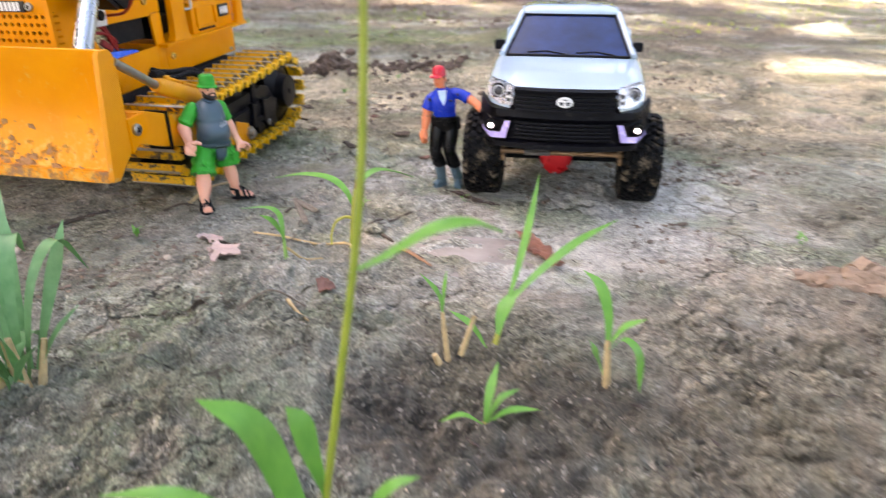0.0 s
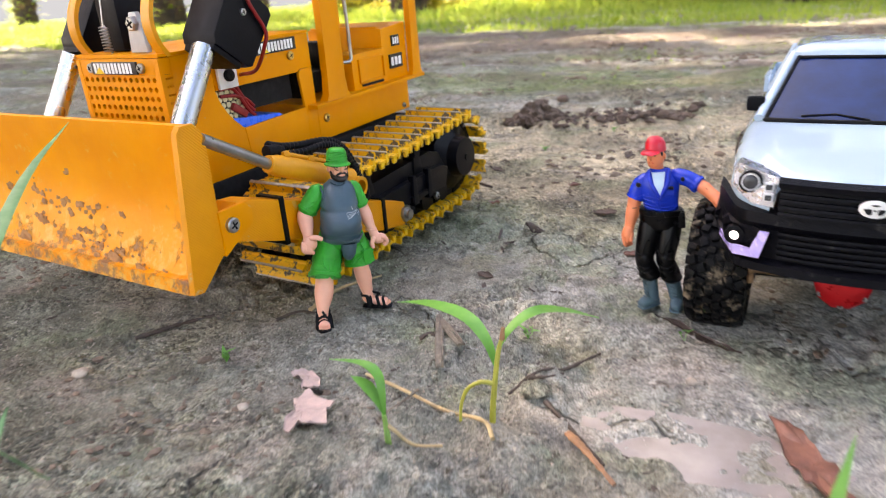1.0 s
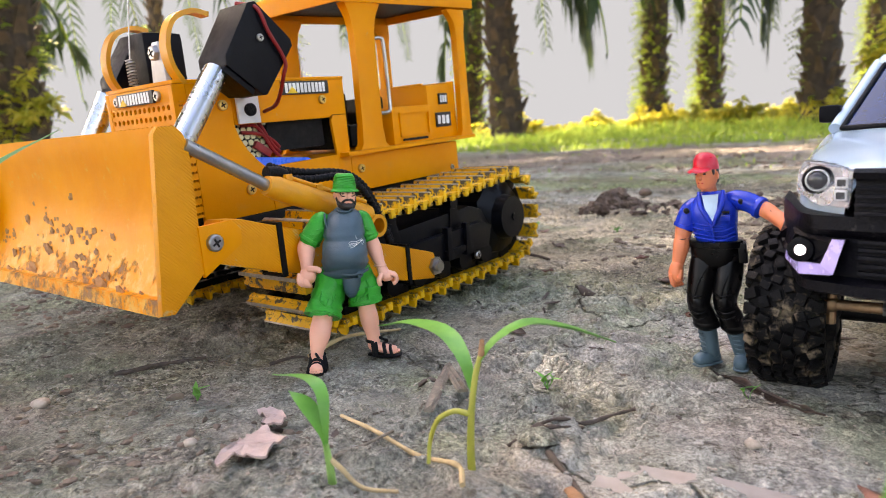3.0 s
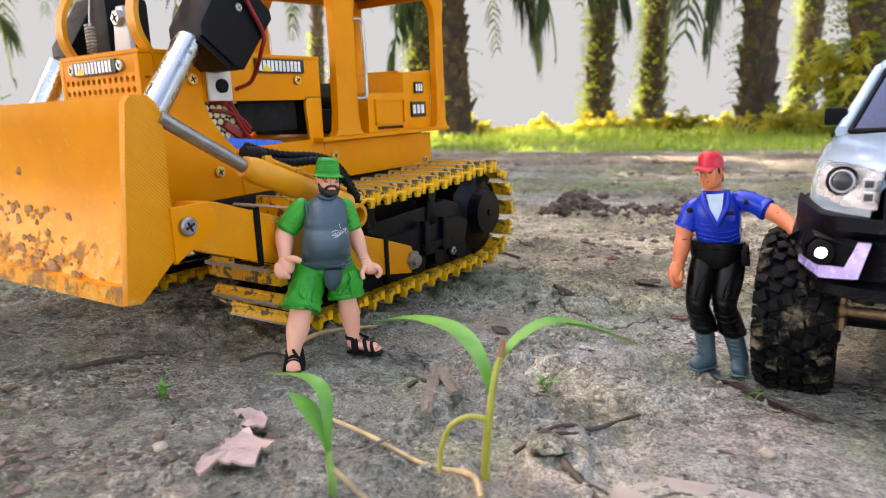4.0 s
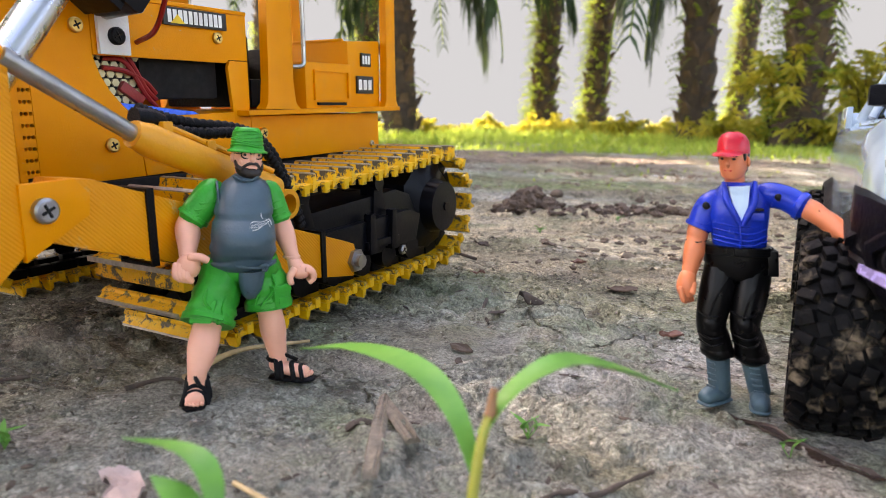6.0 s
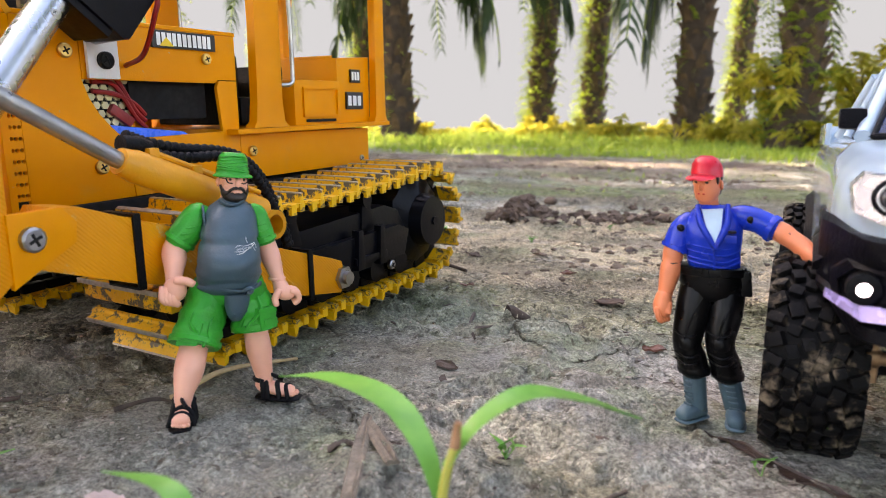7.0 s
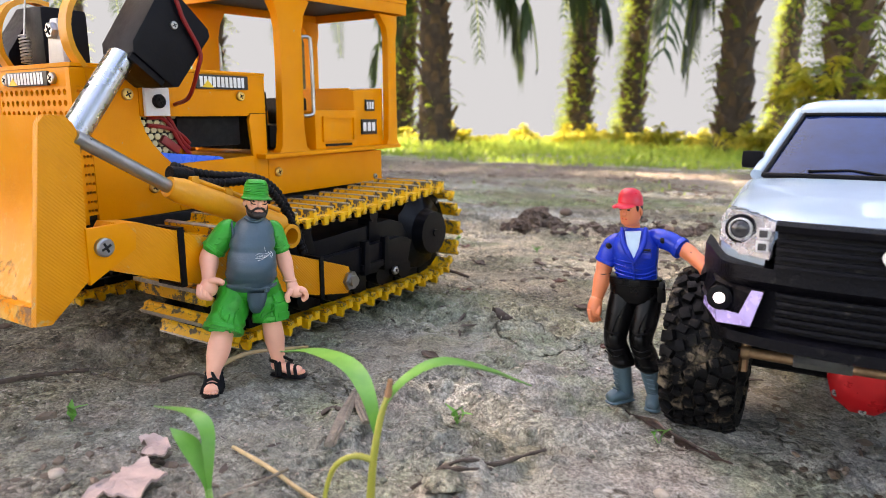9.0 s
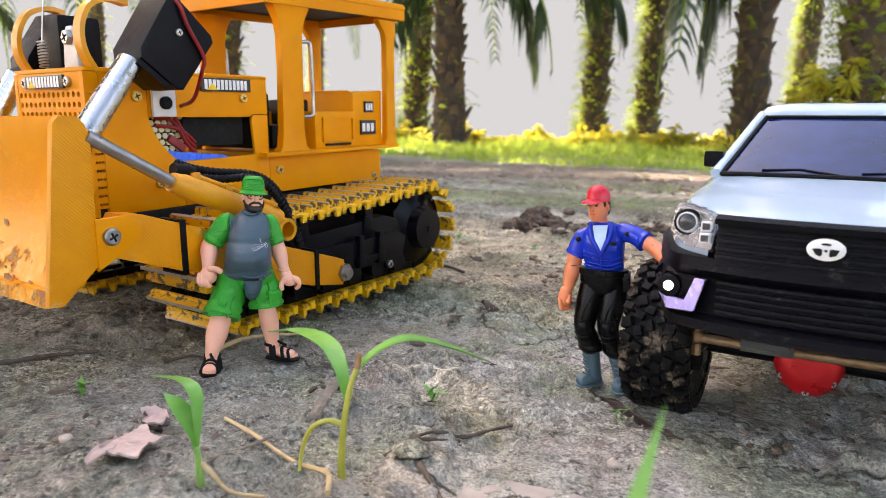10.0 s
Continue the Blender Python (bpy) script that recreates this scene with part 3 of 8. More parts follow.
def label_plate(parent, face, c, w, h, n, mark_h, tri=False, name="label_plate"):
    """A small black plate with white bars. face: 'x' looks to +x, 'y' to -y."""
    c = Vector(c)
    bm = B()
    if face == "x":
        add_box(bm, c + Vector((-0.0012, -w / 2, -h / 2)), c + Vector((0.0012, w / 2, h / 2)), 0.0005)
        place = lambda a, b: c + Vector((0.0015, a, b))
    else:
        add_box(bm, c + Vector((-w / 2, -0.0012, -h / 2)), c + Vector((w / 2, 0.0012, h / 2)), 0.0005)
        place = lambda a, b: c + Vector((a, -0.0015, b))
    plate = part(name, bm, M_PLATE, parent, "black label with white marks")
    bm = B()
    letter_bars(bm, place, n, w * 0.88, mark_h, n)
    part("marking", bm, M_MARK, plate)
    if tri:
        bm = B()
        q = lambda a, b: place(a, b) + (Vector((0.0006, 0, 0)) if face == "x" else Vector((0, -0.0006, 0)))
        s = w * 0.11
        bm.faces.new([bm.verts.new(q(-w * 0.30 + a, b)) for a, b in ((-s, -mark_h * 0.55), (s, -mark_h * 0.55), (0, mark_h * 0.15))])
        part("triangle_mark", bm, M_YMARK, plate)
    return plate


TRACK_R1, TRACK_R2 = 0.041, 0.046      # idler and sprocket, to the inside of the pads
TRACK_Y1, TRACK_Y2 = 0.046, 0.299


def track_loop(n):
    """n poses round the track, in a plane of y and z: point, and the turn of the outward normal."""
    z1, z2 = 0.008 + TRACK_R1, 0.008 + TRACK_R2
    top = math.atan2((z2 + TRACK_R2) - (z1 + TRACK_R1), TRACK_Y2 - TRACK_Y1)
    segs = []
    straight = TRACK_Y2 - TRACK_Y1
    segs.append(("l", (TRACK_Y1, 0.008), (TRACK_Y2, 0.008), straight))
    segs.append(("a", (TRACK_Y2, z2, TRACK_R2, -90, 90), None, math.pi * TRACK_R2))
    segs.append(("l", (TRACK_Y2, z2 + TRACK_R2), (TRACK_Y1, z1 + TRACK_R1), straight / math.cos(top)))
    segs.append(("a", (TRACK_Y1, z1, TRACK_R1, 90, 270), None, math.pi * TRACK_R1))
    total = sum(s[3] for s in segs)
    out = []
    for i in range(n):
        d = total * i / n
        for kind, a, b, ln in segs:
            if d <= ln:
                break
            d -= ln
        f = d / ln
        if kind == "l":
            y, z = a[0] + (b[0] - a[0]) * f, a[1] + (b[1] - a[1]) * f
            if b[0] < a[0]:
                z -= 0.004 * math.sin(math.pi * f)   # the upper run sags a little
            ang = -90 if b[0] > a[0] else 90 + math.degrees(top)
        else:
            t = a[3] + (a[4] - a[3]) * f
            y, z, ang = a[0] + a[2] * math.cos(radians(t)), a[1] + a[2] * math.sin(radians(t)), t
        out.append((y, z, ang))
    return out


def build_track(root, side):
    xc = side * 0.117
    track = new("crawler_track")
    track.parent = root
    track["label"] = "crawler track of worn yellow steel pads"
    hw = 0.038
    # one pad, lying flat with its grouser up
    bm = B()
    add_prism(bm, [(-0.0068, 0.0), (-0.0070, 0.0016), (-0.0058, 0.0028), (0.0034, 0.0032), (0.0046, 0.0094), (0.0072, 0.0094), (0.0076, 0.0030), (0.0088, 0.0018), (0.0088, 0.0)], "x", -hw, hw, 0.0005)
    for s in (-1, 1):   # ends of the pad, bent inwards
        add_box(bm, (s * hw - 0.0032, -0.0064, -0.0046), (s * hw + 0.0008, -0.0010, 0.0030), 0.0006)
        add_box(bm, (s * hw - 0.0032, 0.0022, -0.0030), (s * hw + 0.0008, 0.0070, 0.0030), 0.0006)
    pad = part("pad", bm, M_PAD, track)
    bm = B()
    add_box(bm, (-hw + 0.001, 0.0047, 0.0090), (hw - 0.001, 0.0077, 0.0102), 0.0003)
    edge = part("worn_edge", bm, M_WEARSTEEL, pad)
    bm = B()
    for s in (-0.013, 0.013):
        add_box(bm, (s - 0.004, -0.009, -0.0075), (s + 0.004, 0.0095, 0.0), 0.0008)
    link = part("chain_link", bm, M_FRAME, pad)
    poses = track_loop(36)
    rnd = random.Random(side)
    for i, (y, z, ang) in enumerate(poses):
        m = Matrix.Translation((xc, y, z)) @ Matrix.Rotation(radians(ang - 90), 4, "X") @ Matrix.Rotation(rnd.uniform(-0.03, 0.03), 4, "X")
        if i == 0:
            pad.matrix_local = m
        else:
            p = new("pad", pad.data)
            p.parent, p.matrix_local = track, m
            for src in (edge, link):
                c = new(src.name.split(".")[0], src.data)
                c.parent = p
    # frame and wheels
    fr = new("track_frame")
    fr.parent = root
    z1, z2 = 0.008 + TRACK_R1, 0.008 + TRACK_R2
    bm = B()
    prof = [(0.045, 0.030), (0.262, 0.024), (0.268, 0.050), (0.255, 0.070), (0.235, 0.076), (0.050, 0.066)]
    add_prism(bm, prof, "x", xc - 0.026, xc + 0.026, 0.003)
    part("frame_beam", bm, M_FRAME, fr)
    o = side
    bm = B()
    add_prism(bm, [(0.100, 0.036), (0.255, 0.030), (0.262, 0.052), (0.245, 0.058), (0.100, 0.054)], "x", xc + o * 0.024, xc + o * 0.033, 0.002)
    part("side_guard", bm, M_FRAME, fr)
    for y in (0.115, 0.205):
        bm = B()
        add_prism(bm, [(y - 0.006, 0.060), (y + 0.012, 0.060), (y + 0.004, 0.088), (y - 0.004, 0.088)], "x", xc + o * 0.014, xc + o * 0.028, 0.001)
        add_tube(bm, [(xc - 0.02, y, 0.084), (xc + o * 0.030, y, 0.084)], 0.0062, 12)
        part("carrier_roller", bm, M_FRAME, fr)
    for y in (0.185, 0.215):
        bm = B()
        add_prism(bm, [(y - 0.004, 0.030), (y + 0.006, 0.030), (y + 0.004, 0.062), (y - 0.002, 0.062)], "x", xc + o * 0.030, xc + o * 0.037, 0.001)
        part("rib", bm, M_FRAME, fr)
    boxpart("clamp", (xc + min(o * 0.030, o * 0.036), 0.180, 0.034), (xc + max(o * 0.030, o * 0.036), 0.224, 0.040), M_FRAME, fr, 0.001)
    for i in range(6):
        y = 0.078 + i * 0.036
        bm = B()
        add_tube(bm, [(xc - 0.024, y, 0.0215), (xc + o * 0.026, y, 0.0215)], 0.0105, 14)
        part("track_roller", bm, M_FRAME, fr)
    screw("bolt", (xc + o * 0.030, 0.236, 0.024), "x", 0.0045, M_STEEL, fr, True)
    for nm, yc, zc, r in (("idler_wheel", TRACK_Y1, z1, TRACK_R1 - 0.008), ("drive_sprocket", TRACK_Y2, z2, TRACK_R2 - 0.006)):
        bm = B()
        n = 36
        def ring(x, rr, teeth):
            return [(x, yc + (rr + (0.003 if teeth and k % 3 == 0 else 0)) * math.cos(2 * math.pi * k / n), zc + (rr + (0.003 if teeth and k % 3 == 0 else 0)) * math.sin(2 * math.pi * k / n)) for k in range(n)]
        s = nm == "drive_sprocket"
        add_loft(bm, [ring(xc - 0.016, r, s), ring(xc + o * 0.016, r, s), ring(xc + o * 0.020, r * 0.8, False), ring(xc + o * 0.024, r * 0.62, False), ring(xc + o * (0.036 if s else 0.026), r * 0.56, False), ring(xc + o * (0.037 if s else 0.027), r * 0.2, False)])
        w = part(nm, bm, M_FRAME, fr)
        bm = B()
        add_tube(bm, [(xc + o * 0.030, yc, zc), (xc + o * (0.0385 if s else 0.029), yc, zc)], 0.0042, 6)
        part("hub_nut", bm, M_FRAME, w)


def build_dozer():
    root = thing("toy_bulldozer", Matrix.Translation((-0.4368, 0.8191, 0.006)) @ pose(0, 0, 0, 0, 0, -13) @ pose(0, 0, 0, 2.6, 0, 0),
                 "yellow radio-controlled toy bulldozer with a raised muddy blade", "toy bulldozer")
    for s in (-1, 1):
        build_track(root, s)
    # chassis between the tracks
    # near-black box that fills the shaded gap under the body
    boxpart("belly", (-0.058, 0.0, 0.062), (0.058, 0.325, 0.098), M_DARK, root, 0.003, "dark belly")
    for s in (-1, 1):
        boxpart("axle_beam", (s * 0.05 if s > 0 else -0.1, 0.13, 0.045), (0.1 if s > 0 else -0.05, 0.17, 0.065), M_FRAME, root, 0.002)
    # side plates of the hood, with the engine window between
    for s in (-1, 1):
        x0, x1 = (0.0515, 0.0550) if s > 0 else (-0.0550, -0.0515)
        bm = B()
        curve = [(0.056, 0.138), (0.047, 0.146), (0.039, 0.155), (0.033, 0.165), (0.029, 0.1765)]
        add_prism(bm, [(-0.0122, 0.0972), (0.060, 0.0985)] + curve + [(0.029, 0.213), (-0.0122, 0.213)], "x", x0, x1, 0.0006)
        add_prism(bm, [(0.0605, 0.0985), (0.1435, 0.1003), (0.1435, 0.1405), (0.0565, 0.1378)], "x", x0, x1, 0.0006)
        add_prism(bm, [(0.0295, 0.1770), (0.1380, 0.1770), (0.1410, 0.1795), (0.1600, 0.1795), (0.1600, 0.2130), (0.0295, 0.2130)], "x", x0, x1, 0.0006)
        add_prism(bm, [(0.1440, 0.1003), (0.1600, 0.1006), (0.1600, 0.1790), (0.1420, 0.1790), (0.1395, 0.1740), (0.1425, 0.1430)], "x", x0, x1, 0.0006)
        part("side_plate", bm, M_YEL, root)
    prismpart("hood_top", [(-0.0235, 0.2130), (0.1605, 0.2130), (0.1605, 0.2160), (-0.0235, 0.2160)], "x", -0.0555, 0.0555, M_YEL, root, 0.0008)
    # radiator front with rows of holes, and the perforated strip round its corner
    bm = B()
    grille(bm, -0.050, 0.050, 0.104, 0.199, 13, 12, -0.0240, 0.0024, lambda a, b, d: (a, d, b))
    add_box(bm, (-0.0555, -0.0245, 0.097), (-0.0500, -0.0200, 0.2125), 0.0006)
    add_box(bm, (0.0500, -0.0245, 0.097), (0.0555, -0.0200, 0.2125), 0.0006)
    add_box(bm, (-0.0500, -0.0242, 0.1990), (0.0500, -0.0200, 0.2125), 0.0004)
    add_box(bm, (-0.0500, -0.0242, 0.0970), (0.0500, -0.0200, 0.1040), 0.0004)
    part("radiator_grille", bm, M_YEL, root, "yellow plate perforated with rows of round holes")
    for s in (-1, 1):
        bm = B()
        grille(bm, -0.0236, -0.0128, 0.104, 0.199, 4, 14, 0.0, 0.00125, lambda a, b, d: (s * (0.0556 - d), a, b))
        add_box(bm, (min(s * 0.0536, s * 0.0556), -0.0236, 0.1992), (max(s * 0.0536, s * 0.0556), -0.0128, 0.2125), 0.0003)
        part("side_grille", bm, M_YEL, root, "yellow strip perforated with round holes")
        # near-black sheet, with the shade behind the holes in its colour
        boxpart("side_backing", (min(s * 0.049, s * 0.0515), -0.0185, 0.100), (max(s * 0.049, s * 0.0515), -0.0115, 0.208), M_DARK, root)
    # the same near-black filler behind the front holes
    boxpart("radiator_backing", (-0.050, -0.0185, 0.100), (0.050, -0.012, 0.210), M_DARK, root)
    label_plate(root, "y", (0.0, -0.0262, 0.2052), 0.060, 0.0105, 11, 0.0085, True)
    for x in (-0.034, 0.034):
        screw("screw", (x, -0.0246, 0.2050), "y", 0.0042, M_STEEL, root)
    label_plate(root, "x", (0.0568, 0.110, 0.2062), 0.056, 0.0120, 11, 0.0088, True)
    for y, z, r, k in ((0.019, 0.1940, 0.0046, M_BRASS), (0.130, 0.1945, 0.0042, M_BRASS), (0.036, 0.1205, 0.0046, M_BRASS), (0.172, 0.1235, 0.0044, M_BRASS), (0.322, 0.108, 0.0030, M_STEEL)):
        screw("screw", (0.0552, y, z), "x", r, k, root)
    # what shows in the engine window
    prismpart("battery", [(0.034, 0.101), (0.114, 0.101), (0.114, 0.1395), (0.110, 0.1415), (0.038, 0.1490), (0.034, 0.1470)], "x", -0.035, 0.0495, M_BLUE, root, 0.002, "blue shrink-wrapped battery")
    boxpart("receiver_box", (-0.045, 0.070, 0.1505), (0.044, 0.138, 0.190), M_DARK, root, 0.003)
    bm = B()
    for i in range(6):
        for j in range(6):
            y, z = 0.031 + i * 0.0064 + (j % 2) * 0.0032, 0.1495 + j * 0.0056
            add_tube(bm, [(0.0440, y, z), (0.0455, y, z)], 0.0028, 6)
    part("cream_mesh", bm, M_CREAM, root, "cream perforated mesh")
    boxpart("mesh_backing", (0.040, 0.026, 0.1460), (0.0438, 0.068, 0.182), M_DARK, root)
    for a, b in ((0.160, 0.150), (0.172, 0.146), (0.166, 0.141)):
        tubepart("red_wire", curve_pts([(0.0475, 0.040, a + 0.010), (0.0485, 0.056, a + 0.008), (0.0485, 0.070, b + 0.012), (0.046, 0.080, b + 0.004)], 14), 0.0017, M_RED, root, 8)
    boxpart("wire_plug", (0.0455, 0.050, 0.1500), (0.0500, 0.0690, 0.1570), M_RED, root, 0.0015, "red wire connector", Matrix.Translation((0.048, 0.06, 0.1535)) @ Matrix.Rotation(radians(-35), 4, "X") @ Matrix.Translation((-0.048, -0.06, -0.1535)))
    # rear body, cab floor and cab
    prismpart("rear_body", [(0.1605, 0.1006), (0.3350, 0.1030), (0.3350, 0.1375), (0.1605, 0.1375)], "x", -0.0550, 0.0550, M_YEL, root, 0.0015)
    prismpart("cab_floor", [(0.146, 0.1378), (0.356, 0.1400), (0.356, 0.1440), (0.146, 0.1418)], "x", -0.0680, 0.0680, M_YEL, root, 0.0012)
    boxpart("seat", (-0.030, 0.195, 0.144), (0.022, 0.245, 0.168), M_BLACKP, root, 0.004, "black driver seat")
    boxpart("seat_back", (-0.030, 0.236, 0.168), (0.022, 0.250, 0.196), M_BLACKP, root, 0.004)
    boxpart("dashboard", (-0.045, 0.1620, 0.1445), (0.045, 0.172, 0.200), M_BLACKP, root, 0.003, "black dashboard")
    prismpart("rear_tank", [(0.2865, 0.1430), (0.3380, 0.1435), (0.3380, 0.2075), (0.2865, 0.2040)], "x", -0.0560, 0.0560, M_YEL, root, 0.003)
    boxpart("tank_cap", (-0.050, 0.2855, 0.2035), (0.050, 0.288, 0.2065), M_YEL, root, 0.0008)
    for s in (-1, 1):
        bm = B()
        lo, hi = (0.024, 0.0595) if s > 0 else (-0.0595, -0.024)
        add_box(bm, (lo, 0.222, 0.1425), (hi, 0.2860, 0.1825), 0.0015)
        box = part("tool_box", bm, M_YEL, root)
        bm = B()
        q = 0.0605 if s > 0 else -0.0605
        w = 0.0012
        for y0, z0, y1, z1 in ((0.232, 0.150, 0.281, 0.1515), (0.232, 0.1745, 0.281, 0.176), (0.232, 0.150, 0.2335, 0.176), (0.2795, 0.150, 0.281, 0.176)):
            add_box(bm, (q - w, y0, z0), (q + w, y1, z1))
        part("door_panel", bm, M_YEL, box)
        boxpart("slot", (q - 0.001, 0.236, 0.1455), (q + 0.0012, 0.276, 0.1480), M_DARK, box)
    label_plate(root, "x", (0.0572, 0.3125, 0.1880), 0.0150, 0.0125, 3, 0.0078, name="badge")
    label_plate(root, "x", (0.0572, 0.3105, 0.1645), 0.0260, 0.0165, 3, 0.0095, name="badge")
    for s in (-1, 1):
        bm = B()   # front post: flared at its foot and head
        xs = s * 0.0605
        rings = []
        for z, wy, wx, oy in ((0.1425, 0.021, 0.0075, 0.0), (0.1475, 0.0165, 0.0065, 0.0), (0.165, 0.0145, 0.006, 0.0), (0.225, 0.0140, 0.006, 0.001), (0.258, 0.0145, 0.006, 0.001), (0.272, 0.0175, 0.0065, 0.001), (0.2855, 0.0245, 0.008, 0.001)):
            yc = 0.1865 + oy
            rings.append([(xs + wx * a, yc + wy * b, z) for a, b in ((1, -0.7), (1, 0.7), (0.7, 1), (-0.7, 1), (-1, 0.7), (-1, -0.7), (-0.7, -1), (0.7, -1))])
        add_loft(bm, rings)
        part("front_post", bm, M_YEL, root)
        bm = B()
        rings = []
        for z, wy in ((0.1432, 0.0125), (0.150, 0.0085), (0.200, 0.0075), (0.262, 0.0075), (0.274, 0.010), (0.2870, 0.0160)):
            yc = 0.3455 - (0.006 if z > 0.28 else 0)
            rings.append([(xs + 0.0055 * a, yc + wy * b, z) for a, b in ((1, -0.7), (1, 0.7), (0.7, 1), (-0.7, 1), (-1, 0.7), (-1, -0.7), (-0.7, -1), (0.7, -1))])
        add_loft(bm, rings)
        part("rear_post", bm, M_YEL, root)
        tubepart("grab_handle", curve_pts([(s * 0.062, 0.2030, 0.2520), (s * 0.066, 0.2090, 0.2520), (s * 0.067, 0.2115, 0.2440), (s * 0.067, 0.2125, 0.190), (s * 0.067, 0.2105, 0.1785), (s * 0.062, 0.2030, 0.1770)], 26), 0.0019, M_STEEL, root, 10)
    bm = B()   # roof, hollow below
    add_prism(bm, [(0.148, 0.2990), (0.150, 0.3020), (0.362, 0.3075), (0.366, 0.3045), (0.366, 0.3010), (0.148, 0.2955)], "x", -0.072, 0.072, 0.002)
    for x in (-0.0705, 0.0675):
        add_prism(bm, [(0.149, 0.2840), (0.365, 0.2895), (0.365, 0.3030), (0.149, 0.2975)], "x", x, x + 0.003, 0.001)
    add_box(bm, (-0.0705, 0.1482, 0.2838), (0.0705, 0.1515, 0.2975), 0.001)
    add_box(bm, (-0.0705, 0.3630, 0.2890), (0.0705, 0.3662, 0.3030), 0.001)
    part("cab_roof", bm, M_YEL, root)
    prismpart("roof_liner", [(0.153, 0.2925), (0.362, 0.2980), (0.362, 0.3005), (0.153, 0.2950)], "x", -0.067, 0.067, M_BLACKP, root, 0, "dark roof lining")
    # lifting gear: motor cases, brackets, chrome cylinders
    for s in (-1, 1):
        x0, x1 = (0.069, 0.107) if s > 0 else (-0.100, -0.066)
        motor = prismpart("motor_case", [(0.0290, 0.1985), (0.0240, 0.1985), (-0.0060, 0.2215), (-0.0060, 0.2290), (0.0205, 0.2690), (0.0275, 0.2705), (0.0585, 0.2430), (0.0600, 0.2370)], "x", x0, x1, M_MOTOR, root, 0.0022, "black motor case")
        prismpart("case_lip", [(-0.0085, 0.2175), (0.0160, 0.1985), (0.0190, 0.2025), (-0.0060, 0.2215)], "x", x0 + 0.002, x1 - 0.002, M_MOTOR, motor, 0.0012)
        if s > 0:
            screw("case_screw", (0.1070, 0.0276, 0.2425), "x", 0.0030, M_STEEL, motor)
            tubepart("red_cable", curve_pts([(0.090, 0.0220, 0.2705), (0.1080, 0.0275, 0.2650), (0.1095, 0.0347, 0.2473), (0.1090, 0.0478, 0.2257), (0.1050, 0.0485, 0.2137), (0.0850, 0.0535, 0.1924), (0.0565, 0.0606, 0.1866)], 40), 0.0017, M_RED, motor, 8)
        top = Vector((0.0885, 0.0080, 0.2350) if s > 0 else (-0.0790, 0.0030, 0.2360))
        low = Vector((0.1125, -0.0660, 0.1550) if s > 0 else (-0.0980, -0.0400, 0.1500))
        d = (low - top).normalized()
        tubepart("lift_cylinder", [top + d * 0.024, top + d * 0.1290, top + d * 0.1310], [0.0094, 0.0094, 0.0072], M_CHROME, root, 20, "polished steel lift cylinder")
        screw("cylinder_screw", top + d * 0.036 + Vector((0.0094, 0, 0)), "x", 0.0018, M_STEEL, root)
        x = s * 0.0568
        boxpart("motor_bracket", (min(x, x + s * 0.003), 0.0315, 0.1775), (max(x, x + s * 0.003), 0.0535, 0.2100), M_WHITEP, root, 0.0006, "white motor bracket")
        screw("bracket_screw", (x + (0.003 if s > 0 else -0.001), 0.0430, 0.1890), "x", 0.0056, M_BLACKP, root)
        tubepart("pivot_pin", [(s * 0.05, 0.038, 0.204), (s * 0.09, 0.038, 0.206)], 0.006, M_STEEL, root)
        bm = B()    # yellow hoop over the radiator
        hoop = curve_pts([(s * 0.051, -0.012, 0.213), (s * 0.051, -0.0200, 0.228), (s * 0.050, -0.0205, 0.246), (s * 0.049, -0.012, 0.263), (s * 0.049, 0.005, 0.270), (s * 0.049, 0.020, 0.268)], 22)
        rings = []
        for i, p in enumerate(hoop):
            t = (hoop[min(i + 1, 22)] - hoop[max(i - 1, 0)]).normalized()
            nrm = Vector((0, -t.z, t.y))
            rings.append([p + Vector((a * 0.0052, 0, 0)) + nrm * b * 0.0020 for a, b in ((-1, -1), (1, -1), (1, 1), (-1, 1))])
        add_loft(bm, rings)
        part("radiator_hoop", bm, M_ORANGE, root)
        if s < 0:
            boxpart("inner_motor", (s * 0.020 - 0.014, -0.008, 0.2165), (s * 0.020 + 0.014, 0.030, 0.262), M_MOTOR, root, 0.006, "black motor behind the hoops")
    bm = B()
    add_prism(bm, [(0.012, 0.2165), (0.034, 0.2165), (0.032, 0.240), (0.028, 0.249), (0.020, 0.249), (0.015, 0.240)], "y", -0.0150, -0.0105, 0.0008)
    part("hoop_bracket", bm, M_GREYP, root, "grey metal bracket")
    screw("bracket_bolt", (0.024, -0.0152, 0.240), "y", 0.0065, M_STEEL, root, True)
    bm = B()
    spring = [Vector((-0.014 + 0.0035 * math.cos(t), -0.018 + 0.0035 * math.sin(t), 0.2170 + 0.022 * t / (2 * math.pi * 9))) for t in np.linspace(0, 2 * math.pi * 9, 110)]
    add_tube(bm, spring, 0.0006, 5)
    part("return_spring", bm, M_STEEL, root)
    tubepart("pull_cord", [(-0.014, -0.018, 0.238), (-0.0125, -0.010, 0.300)], 0.0006, M_STEEL, root, 6)
    # blade
    prof = []
    n = 14
    for i in range(n + 1):
        f = i / n
        z = 0.060 + 0.116 * f
        y = -0.1245 + 0.016 * f + 0.017 * math.sin(math.pi * min(1, f * 1.02)) * (1 - 0.35 * f)
        prof.append((y, z))
    blade = new("dozer_blade")
    blade.parent = root
    blade.location = (0.001, 0.0095, 0.0025)
    bm = B()
    nx = 60
